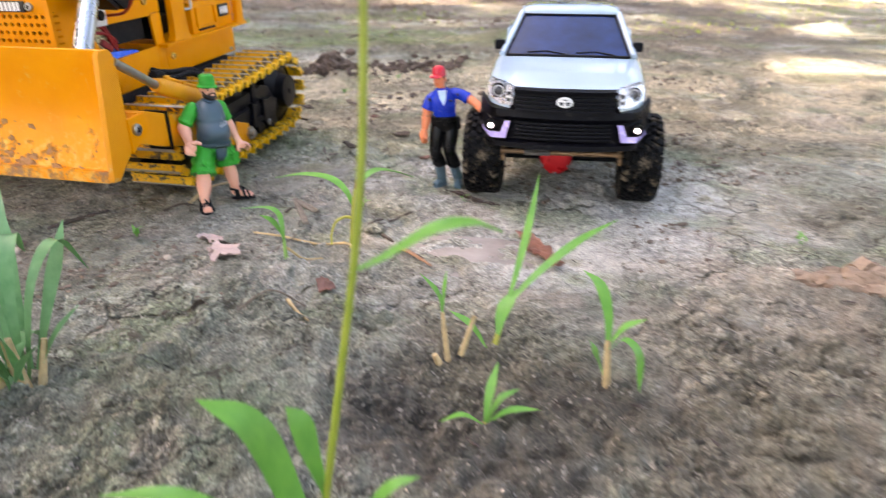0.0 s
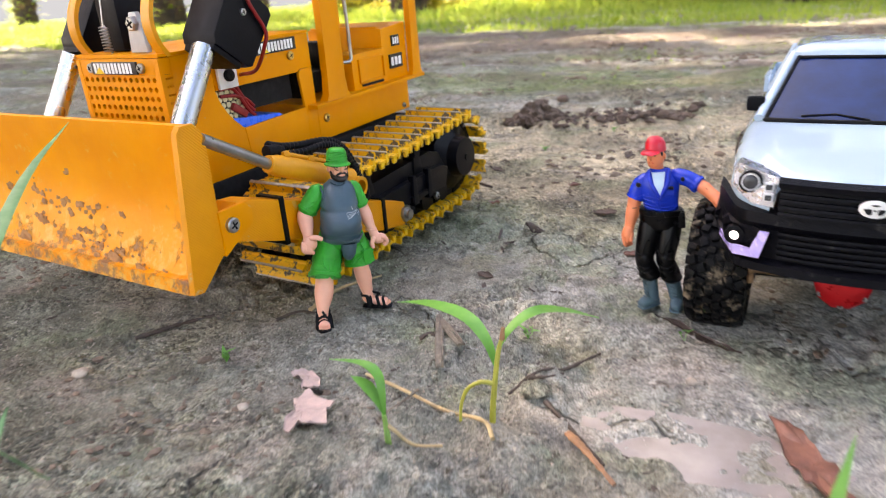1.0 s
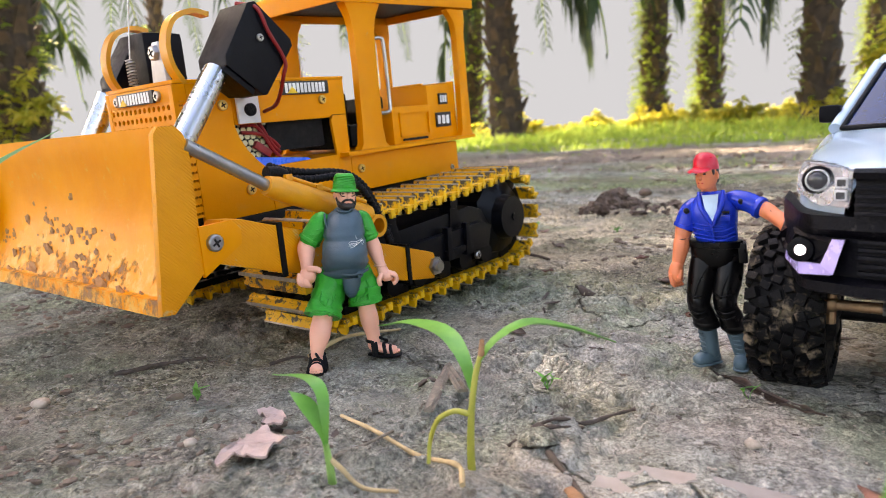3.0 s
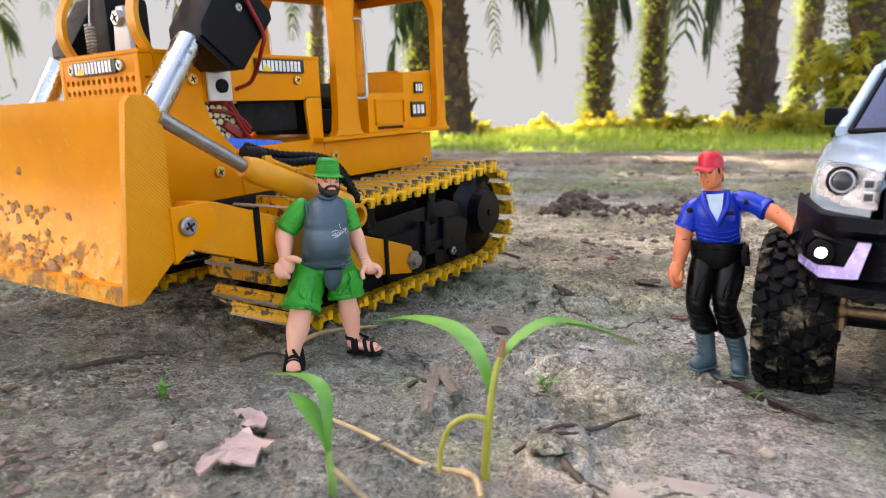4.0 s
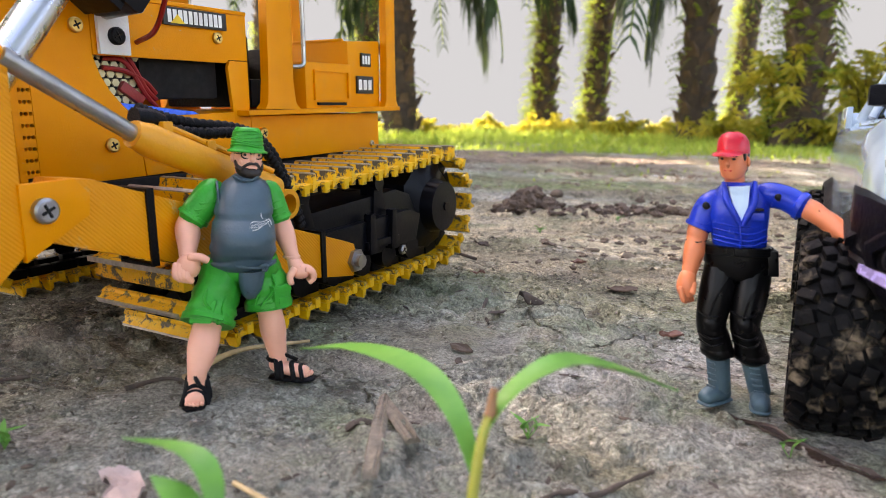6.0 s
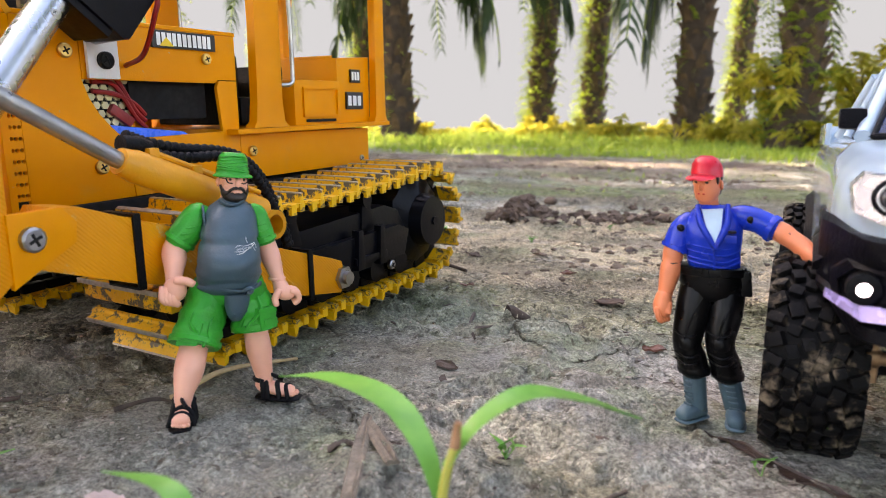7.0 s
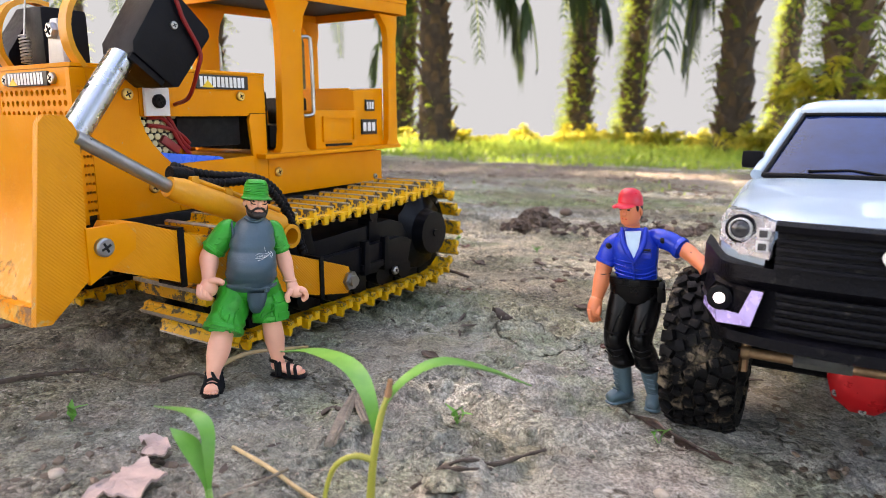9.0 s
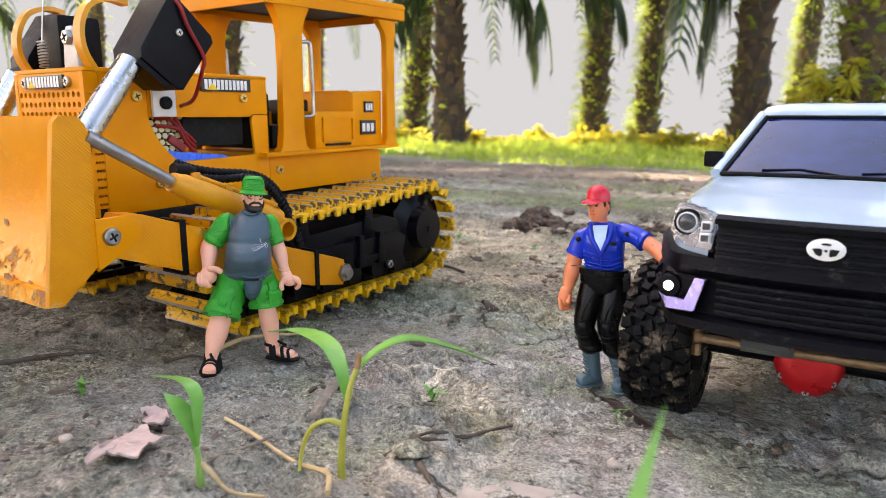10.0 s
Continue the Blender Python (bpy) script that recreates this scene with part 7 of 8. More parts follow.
weed("grass_clump", "forked green weed with a drooping leaf",
     [([g(0.1000, 0.3950, -0.004), (0.0990, 0.3960, 0.035), (0.0985, 0.3975, 0.050)], 0.0024)],
     [([(0.0985, 0.3970, 0.0450), (0.0990, 0.4040, 0.0620), (0.0960, 0.4180, 0.0760), (0.0890, 0.4340, 0.0790)], 0.0080),
      ([(0.0985, 0.3970, 0.0460), (0.1080, 0.3990, 0.0580), (0.1220, 0.4040, 0.0610)], 0.0060),
      ([(0.0990, 0.3960, 0.0450), (0.1060, 0.3900, 0.0550), (0.1130, 0.3840, 0.0480), (0.1150, 0.3800, 0.0260)], 0.0078),
      ([g(0.1000, 0.3960), (0.0930, 0.3980, 0.0380), (0.0890, 0.4010, 0.0480)], 0.0070)], None, M_STRAW)
weed("grass_clump", "short yellowing grass stubble in a muddy hollow",
     [([g(0.0050, 0.4300, -0.004), (0.0030, 0.4320, 0.030), (0.0010, 0.4330, 0.050)], 0.0018), ([g(0.0120, 0.4330, -0.004), (0.0160, 0.4360, 0.026), (0.0220, 0.4390, 0.044)], 0.0022), ([g(0.0000, 0.4280, -0.004), (-0.0040, 0.4280, 0.022)], 0.0026)],
     [([(0.0015, 0.4330, 0.0460), (-0.0020, 0.4350, 0.0620), (-0.0130, 0.4400, 0.0740)], 0.0050), ([(0.0010, 0.4330, 0.0480), (0.0020, 0.4340, 0.0640), (0.0035, 0.4360, 0.0780)], 0.0030)], None, M_STRAW)
weed("grass_clump", "low broad-leaved seedling on mud",
     [([g(0.0240, 0.3620, -0.003), (0.0245, 0.3630, 0.018)], 0.0016)],
     [([(0.0245, 0.3630, 0.0170), (0.0270, 0.3680, 0.0330), (0.0320, 0.3750, 0.0500)], 0.0060), ([(0.0245, 0.3630, 0.0160), (0.0380, 0.3650, 0.0240), (0.0560, 0.3690, 0.0220)], 0.0060), ([(0.0240, 0.3630, 0.0160), (0.0120, 0.3640, 0.0220), (-0.0010, 0.3660, 0.0160)], 0.0052), ([(0.0245, 0.3630, 0.0160), (0.0330, 0.3700, 0.0280), (0.0450, 0.3780, 0.0300)], 0.0050)])
# the broad-leaved clump
rnd = random.Random(4)
lv = [([(-0.256, 0.415, 0.02), (-0.285, 0.465, 0.080), (-0.335, 0.545, 0.128), (-0.368, 0.610, 0.160), (-0.392, 0.674, 0.183)], 0.0085),
      ([(-0.262, 0.412, 0.02), (-0.275, 0.440, 0.060), (-0.300, 0.475, 0.100), (-0.335, 0.505, 0.120)], 0.0190),
      ([(-0.262, 0.408, 0.02), (-0.268, 0.412, 0.060), (-0.280, 0.415, 0.105), (-0.292, 0.420, 0.150), (-0.290, 0.430, 0.178)], 0.0150),
      ([(-0.256, 0.402, 0.02), (-0.258, 0.398, 0.050), (-0.264, 0.396, 0.085), (-0.262, 0.398, 0.110)], 0.0180),
      ([(-0.250, 0.412, 0.02), (-0.240, 0.420, 0.040), (-0.226, 0.428, 0.058)], 0.0110),
      ([(-0.262, 0.405, 0.02), (-0.282, 0.400, 0.055), (-0.306, 0.398, 0.080), (-0.330, 0.400, 0.085)], 0.0140),
      ([(-0.252, 0.414, 0.02), (-0.250, 0.434, 0.050), (-0.250, 0.456, 0.076), (-0.250, 0.474, 0.098)], 0.0105),
      ([(-0.265, 0.412, 0.02), (-0.285, 0.420, 0.060), (-0.308, 0.428, 0.105), (-0.326, 0.432, 0.130)], 0.0150),
      ([(-0.258, 0.400, 0.02), (-0.246, 0.394, 0.038), (-0.232, 0.390, 0.052)], 0.0100),
      ([(-0.262, 0.400, 0.02), (-0.276, 0.388, 0.050), (-0.290, 0.378, 0.068)], 0.0130),
      ([(-0.270, 0.408, 0.02), (-0.296, 0.414, 0.042), (-0.320, 0.420, 0.040)], 0.0120)]
for k in range(6):
    az, ln = rnd.uniform(0, 6.283), rnd.uniform(0.035, 0.070)
    bx, by, h = -0.262 + rnd.uniform(-0.008, 0.008), 0.406 + rnd.uniform(-0.008, 0.008), rnd.uniform(0.035, 0.105)
    ox, oy = math.cos(az) * ln, math.sin(az) * ln
    lv.append(([(bx, by, 0.015), (bx + ox * 0.25, by + oy * 0.25, h * 0.75), (bx + ox * 0.65, by + oy * 0.65, h), (bx + ox, by + oy, h * rnd.uniform(0.6, 0.95))], rnd.uniform(0.008, 0.013)))
weed("broadleaf_clump", "lush broad-leaved green weed clump with pale stems",
     [([g(-0.258, 0.406, -0.006), (-0.260, 0.407, 0.020), (-0.263, 0.408, 0.045)], 0.0045), ([g(-0.250, 0.410, -0.006), (-0.248, 0.414, 0.024), (-0.246, 0.418, 0.040)], 0.0026), ([g(-0.266, 0.404, -0.006), (-0.272, 0.400, 0.025), (-0.278, 0.396, 0.045)], 0.0030)], lv, M_BROAD, M_STRAW)
# distant broad tuft at the grass edge, and tiny seedlings
tx, ty = -0.36, 4.70
weed("weed_tuft", "dark green broad-leaved tuft at the grass edge", [],
     [([g(tx, ty), g(tx + dx * 0.5, ty, h * 0.7), g(tx + dx, ty + dy, h)], 0.035) for dx, dy, h in ((-0.13, 0.0, 0.15), (0.12, 0.02, 0.14), (-0.05, 0.03, 0.17), (0.05, -0.03, 0.12), (0.16, 0.0, 0.09), (-0.17, 0.02, 0.08))], M_FERN)
for x, y, k in ((-0.0840, 0.7560, 4), (0.0290, 0.7900, 2), (-0.300, 0.680, 5), (-0.190, 1.45, 6), (-0.09, 1.62, 5), (-0.34, 1.50, 5), (0.35, 0.66, 3)):
    rr = random.Random(k * 7 + int(x * 1000))
    weed("seedling", "tiny green seedling on damp silt", [], [([g(x, y), g(x + rr.uniform(-0.004, 0.004), y, 0.006), g(x + rr.uniform(-0.010, 0.010), y + rr.uniform(-0.008, 0.008), rr.uniform(0.007, 0.014))], 0.0035) for _ in range(k)])


# ---------- litter ----------
def stick(name, label, ctrl, r, mat, group="sticks and twigs", taper=0.5, flat=1.0, bumps=0.0):
    """A twig lying on the ground, with uneven thickness."""
    base = Vector(ctrl[0])
    bm = B()
    pts = curve_pts([Vector(p) - base for p in ctrl], 18)
    rad = [r * (1 - (1 - taper) * i / 18) * (1 + bumps * noise.noise(Vector((i * 0.9, base.x * 50, base.y * 50)))) for i in range(19)]
    add_tube(bm, pts, rad, 8, 0, flat)
    ob = part(name, bm, mat, None)
    ob.location = base
    return tagged(ob, label, "twig", group)


def splinter(label, a, b, w, seed):
    """A split piece of wood: a ridged plank with ragged ends."""
    bm = B()
    d = (b - a)
    s = d.cross(Vector((0, 0, 1))).normalized()
    cut = [noise.noise(Vector((k * 1.9, seed, 2.0))) for k in range(9)]
    rows = []
    for i in range(15):
        f = i / 14
        ww = w * (0.62 + 0.38 * math.sin(math.pi * (0.2 + 0.7 * f)))
        ring = []
        for k in range(9):
            u = k / 8
            x = (u - 0.5) * ww
            end = 0.10 * cut[k] if i in (0, 14) else 0
            ring.append(d * (f + end) + s * x + Vector((0, 0, ww * (0.34 + 0.24 * noise.noise(Vector((k * 0.9, seed, f * 1.2)))) * (0.5 if k in (0, 8) else 1))))
        ring += [d * f + s * ww * 0.42, d * f - s * ww * 0.42]
        rows.append(ring)
    add_loft(bm, rows)
    ob = part("wood_splinter", bm, M_GREYTWIG, angle=12)
    ob.location = a
    return tagged(ob, label, "wood", "sticks and twigs")


stick("straw_stalk", "long pale dry straw lying on silt", [g(-0.1830, 0.6770, 0.0030), g(-0.150, 0.661, 0.0040), g(-0.115, 0.645, 0.0035), g(-0.0860, 0.6290, 0.0030), g(-0.076, 0.613, 0.0015)], 0.0011, M_STRAW, taper=1.25, bumps=0.2)
stick("grey_twig", "thin grey twig under the straw", [g(-0.1490, 0.6220, 0.0020), g(-0.1440, 0.6400, 0.0030), g(-0.1375, 0.6590, 0.0060)], 0.0014, M_GREYTWIG, bumps=0.4)
splinter("weathered grey wood splinter lying tilted", g(-0.1340, 0.6930, 0.0068), g(-0.1615, 0.7770, 0.0105), 0.0074, 3)
splinter("short weathered grey wood splinter on silt", g(-0.1290, 0.7290, 0.0055), g(-0.1570, 0.7690, 0.0090), 0.0080, 6)
stick("wood_chip", "dark wet wood chip under grey splinters", [g(-0.1650, 0.7400, 0.0015), g(-0.1590, 0.7412, 0.0025), g(-0.1500, 0.7425, 0.0005)], 0.0030, M_TWIG, taper=0.6, flat=0.5, bumps=0.7)
stick("dark_twig", "dark rotten twig pressed into silt", [g(-0.3920, 0.6900, 0.0015), g(-0.3740, 0.7120, 0.0025), g(-0.3650, 0.7290, 0.0015), g(-0.3530, 0.7420, 0.0025)], 0.0021, M_TWIG, bumps=0.8)
stick("straw_stalk", "pale dry stalk beside the toy figure's feet", [g(-0.2780, 0.7720, 0.0025), g(-0.2660, 0.8050, 0.0040), g(-0.2480, 0.8600, 0.0030)], 0.0020, M_STRAW, bumps=0.3)
stick("dark_twig", "thin crooked dark twig on silt", [g(-0.2980, 0.7500, 0.0020), g(-0.2850, 0.7650, 0.0030), g(-0.2720, 0.7700, 0.0020)], 0.0015, M_TWIG)
stick("dark_twig", "dark crooked root lying on silt", [g(-0.0840, 0.6850, 0.0005), g(-0.0660, 0.7050, 0.0030), g(-0.0520, 0.7240, 0.0020), g(-0.0410, 0.7370, 0.0030), g(-0.0300, 0.7510, 0.0015)], 0.0013, M_TWIG, taper=0.7, bumps=0.9)
stick("dark_twig", "short dark root fork on silt", [g(-0.0720, 0.6960, 0.0010), g(-0.0600, 0.7000, 0.0025), g(-0.0520, 0.7180, 0.0010)], 0.0015, M_TWIG, taper=0.5, bumps=0.9)
stick("dark_twig", "dark twig on the open ground", [g(-0.2900, 1.180, 0.002), g(-0.2550, 1.205, 0.004), g(-0.2200, 1.195, 0.002)], 0.0030, M_TWIG, bumps=0.5)
stick("dark_twig", "bent black twig on greenish silt", [g(-0.1640, 1.010, 0.002), g(-0.1580, 0.975, 0.004), g(-0.1480, 0.950, 0.002)], 0.0018, M_TWIG, bumps=0.4)
stick("wood_chip", "orange-brown wet wood chip at a puddle", [g(-0.0380, 0.6430, 0.003), g(-0.0260, 0.6270, 0.005), g(-0.0080, 0.6030, 0.003)], 0.0030, M_RUSTWOOD, taper=0.5, flat=0.5, bumps=0.7)
stick("dark_twig", "black twig at the puddle's edge", [g(-0.0560, 0.6700, 0.001), g(-0.0350, 0.6480, 0.002), g(-0.0150, 0.6180, 0.002)], 0.0020, M_TWIG, bumps=0.5)
stick("grey_twig", "thin pale twig lying on rough mud", [g(-0.155, 0.512, 0.002), g(-0.130, 0.520, 0.004), g(-0.105, 0.523, 0.003)], 0.0014, M_GREYTWIG, bumps=0.4)
stick("grey_twig", "short broken straw on rough mud", [g(-0.118, 0.520, 0.003), g(-0.108, 0.508, 0.003), g(-0.098, 0.495, 0.002)], 0.0018, M_STRAW, bumps=0.4)


def flat_leaf(name, label, outline, mat, lift, group="fallen leaves", wave=0.004, seed=1, thick=0.0006):
    """A curled dead leaf with a ragged outline."""
    cx = sum(p[0] for p in outline) / len(outline)
    cy = sum(p[1] for p in outline) / len(outline)
    c = Vector((cx, cy, ground_h(cx, cy)))
    m = len(outline)
    ring = []
    for i in range(m):      # straight torn edges with small nicks
        p, q = outline[i], outline[(i + 1) % m]
        for f in (0.0, 0.25, 0.5, 0.75):
            k = 0.0012 * noise.noise(Vector((i * 3.1 + f * 5, seed, 7))) * (f > 0)
            ring.append(Vector((p[0] + (q[0] - p[0]) * f - cx + k, p[1] + (q[1] - p[1]) * f - cy - k, 0)))
    bm = B()
    def z(p):
        wx, wy = p.x + cx, p.y + cy
        return ground_h(wx, wy) - c.z + lift + wave * (noise.noise(Vector((wx * 45, wy * 45, seed))) + 0.5 * noise.noise(Vector((wx * 120, wy * 120, seed))))
    rows = []
    for f in (1.0, 0.8, 0.55, 0.3):
        rows.append([Vector((p.x * f, p.y * f, 0)) for p in ring])
    top = [[bm.verts.new((p.x, p.y, z(p) + thick + (0.0022 * (0.5 + noise.noise(Vector((p.x * 90, p.y * 90, seed + 4)))) if i == 0 else 0))) for p in r] for i, r in enumerate(rows)]
    bot = [bm.verts.new((v.co.x, v.co.y, v.co.z - thick * 2)) for v in top[0]]
    n = len(ring)
    for a, b in zip(top, top[1:]):
        for i in range(n):
            bm.faces.new((a[i], a[(i + 1) % n], b[(i + 1) % n], b[i]))
    m = bm.verts.new((0, 0, z(Vector((0, 0, 0))) + thick))
    for i in range(n):
        bm.faces.new((top[-1][i], top[-1][(i + 1) % n], m))
        bm.faces.new((top[0][(i + 1) % n], top[0][i], bot[i], bot[(i + 1) % n]))
    bm.faces.new(bot)
    bmesh.ops.recalc_face_normals(bm, faces=bm.faces[:])
    ob = part(name, bm, mat, angle=70)
    ob.location = c
    return tagged(ob, label, "leaf", group)


flat_leaf("dead_leaf", "curled pinkish-grey dead leaf with torn edges", [(-0.2158, 0.6337), (-0.209, 0.6435), (-0.1992, 0.6369), (-0.1822, 0.628), (-0.1834, 0.6191), (-0.1757, 0.6042), (-0.1838, 0.6024), (-0.1935, 0.6018), (-0.195, 0.592), (-0.2002, 0.5949), (-0.2043, 0.6042), (-0.2012, 0.6113), (-0.2098, 0.6236)], M_DEADLEAF, 0.0034, seed=2)
flat_leaf("dead_leaf", "torn-off curled tip of a pinkish-grey dead leaf", [(-0.2361, 0.666), (-0.2316, 0.6719), (-0.2238, 0.6736), (-0.2105, 0.6618), (-0.2047, 0.6507), (-0.2082, 0.6462), (-0.2184, 0.6486), (-0.2226, 0.6583)], M_DEADLEAF, 0.0034, seed=4)
flat_leaf("dead_leaf", "dark rotten scrap between torn leaf pieces", [(-0.2148, 0.6449), (-0.207, 0.6494), (-0.2002, 0.646), (-0.2036, 0.6415), (-0.2114, 0.6426)], M_TWIG, 0.0030, seed=6)
flat_leaf("brown_leaf", "long reddish-brown dead leaf by the puddle", [(0.0760, 0.6900), (0.0860, 0.6870), (0.0960, 0.6600), (0.1040, 0.6480), (0.1060, 0.6150), (0.1080, 0.5900), (0.0980, 0.5950), (0.0930, 0.6250), (0.0870, 0.6320), (0.0810, 0.6580)], M_BROWNLEAF, 0.0040, seed=5, wave=0.009)
# thin sheet added for a dark smear on the ground
flat_leaf("ground_smear", "dark brown smear on the silt beside the boots", [(0.0060, 0.8240), (0.0150, 0.8230), (0.0290, 0.8085), (0.0410, 0.7985), (0.0590, 0.7830), (0.0680, 0.7740), (0.0580, 0.7775), (0.0450, 0.7870), (0.0330, 0.7985), (0.0200, 0.8090)], M_SMEAR, 0.0002, seed=9, wave=0.0022)
flat_leaf("dead_leaf", "small brown curled leaf on silt", [(-0.1010, 0.5500), (-0.0920, 0.5560), (-0.0850, 0.5500), (-0.0900, 0.5420), (-0.0980, 0.5430)], M_BROWNLEAF, 0.002, seed=11)
flat_leaf("dead_leaf", "small dark leaf on rough mud", [(-0.1900, 0.5060), (-0.1830, 0.5120), (-0.1760, 0.5080), (-0.1740, 0.4980), (-0.1830, 0.4960)], M_TWIG, 0.003, seed=13)
for i, (x, y) in enumerate(((-0.13, 1.02), (-0.20, 1.12), (-0.06, 1.10), (0.00, 1.28), (-0.11, 1.22), (-0.16, 1.33), (-0.24, 1.30), (-0.02, 0.96), (-0.15, 0.88), (-0.05, 1.42), (-0.30, 1.42))):
    q = random.Random(i)
    s, a = q.uniform(0.008, 0.018), q.uniform(0, 3.1)
    o = [(x + s * q.uniform(0.7, 1.1) * math.cos(t) * math.cos(a) - 0.45 * s * math.sin(t) * math.sin(a), y + s * q.uniform(0.7, 1.1) * math.cos(t) * math.sin(a) + 0.45 * s * math.sin(t) * math.cos(a)) for t in np.linspace(0, 2 * math.pi, 8)[:-1]]
    flat_leaf("dead_leaf", "small dark leaf scrap on open silt" if i % 2 else "small curled brown leaf scrap on silt", o, (M_TWIG, M_BROWNLEAF, M_CLOD)[i % 3], 0.002, seed=20 + i)


def pebble(x, y, r, mat, label, seed, name="pebble", cat="pebble", squash=0.7):
    bm = B()
    add_rock(bm, (0, 0, 0), (r, r * 0.85, r * squash), seed)
    ob = part(name, bm, mat, angle=80)
    ob.location = (x, y, ground_h(x, y) + r * squash * 0.45)
    return tagged(ob, label, cat, "pebbles and clods")


pebble(-0.2500, 0.6260, 0.0042, M_STONE, "pale tan pebble on damp silt", 1)
pebble(-0.3950, 0.6350, 0.0060, M_STONE, "rounded tan pebble half sunk in silt", 2)
pebble(0.0330, 0.7300, 0.0040, M_STONE, "small pale stone on damp silt", 3)
pebble(-0.0645, 0.6770, 0.0110, M_GROUND, "lump of wet grey mud by the puddle", 4, "mud_clod", "clod", 0.40)
def build_heap():
    """Turned mud lying in a broken ridge, with many small clods."""
    q = random.Random(77)
    bm = B()
    for i in range(430):
        f = q.random()
        if i < 290:
            x, y, up = -0.262 + q.gauss(0, 0.024), 1.735 + q.gauss(0, 0.022), q.uniform(0, 0.024)
        else:
            x, y, up = -0.25 + 0.30 * f + q.uniform(-0.02, 0.02), 1.74 + 0.05 * f + q.gauss(0, 0.045), 0.0
        r = q.uniform(0.003, 0.0085) * (1.7 if q.random() < 0.10 else 1)
        add_rock(bm, (x, y, ground_h(x, y) + up * math.exp(-((x + 0.262) / 0.035) ** 2) + 0.004 + r * 0.2), (r * q.uniform(0.9, 1.5), r, r * (q.uniform(0.7, 1.2) if i < 290 else 0.6)), i, 0.9)
    tagged(part("mud_heap", bm, M_CLOD, smooth=False), "dark broken ridge of turned mud on open silt", "mud", kind="stuff")


def build_ridge():
    """A low ridge of brown mud pushed up beside the tread prints."""
    q = random.Random(31)
    bm = B()
    for i in range(120):
        x, y = 0.362 + q.gauss(0, 0.030), 0.567 + q.gauss(0, 0.011)
        r = q.uniform(0.003, 0.010)
        add_rock(bm, (x, y, ground_h(x, y) + 0.008 * q.random() * math.exp(-((x - 0.362) / 0.03) ** 2)), (r * q.uniform(1.0, 2.0), r, r * 0.7), i + 400, 0.7)
    tagged(part("mud_ridge", bm, M_RIDGE), "low ridge of turned brown mud on silt", "mud", kind="stuff")


build_heap()
build_ridge()
pebble(-0.24, 1.98, 0.016, M_CLOD, "dark turned mud clod on open silt", 70, "mud_clod", "clod", 0.62)


def scatter_clods():
    """Brown lumps of torn wet mud in loose drifts over the open ground."""
    q = random.Random(52)
    bm_v, bm_f = [], []
    src = bmesh.new()
    bmesh.ops.create_icosphere(src, subdivisions=1, radius=1)
    src.verts.index_update()
    ball = [v.co.copy() for v in src.verts]
    tri = [tuple(v.index for v in f.verts) for f in src.faces]
    src.free()
    n = 0
    while n < 2600:
        y = 0.50 + 3.6 * q.random() ** 1.25
        x = -0.10 - 0.30 * (y - 0.4) + q.uniform(-0.55, 0.62) * (0.55 + 0.75 * y)
        if noise.noise(Vector((x * 3.2, y * 5.5, 4.4))) + 0.5 * noise.noise(Vector((x * 11, y * 16, 1.4))) < q.uniform(0.10, 0.55) or bell(x, y, 0.05, 0.66, 0.16, 0.10) > 0.4:
            continue
        n += 1
        r = q.uniform(0.0014, 0.0050) * (0.55 + 0.75 * y) * (1.7 if q.random() < 0.06 else 1)
        a, el, sq = q.uniform(0, 6.283), q.uniform(0.35, 0.9), q.uniform(0.25, 0.6)
        c = Vector((x, y, ground_h(x, y) + r * sq * 0.2))
        b0 = len(bm_v)
        for p in ball:
            k = 1 + 0.55 * noise.noise(p * 1.9 + Vector((n * 1.3, 0, 0)))
            px, py = p.x * r * k, p.y * r * el * k
            bm_v.append((c.x + px * math.cos(a) - py * math.sin(a), c.y + px * math.sin(a) + py * math.cos(a), c.z + p.z * r * sq * k))
        bm_f += [tuple(b0 + i for i in t) for t in tri]
    me = bpy.data.meshes.new("mud_clods")
    me.from_pydata(bm_v, [], bm_f)
    me.materials.append(M_LUMP)
    tagged(new("mud_clods", me), "brown lumps of torn wet mud", "debris", kind="stuff")


scatter_clods()


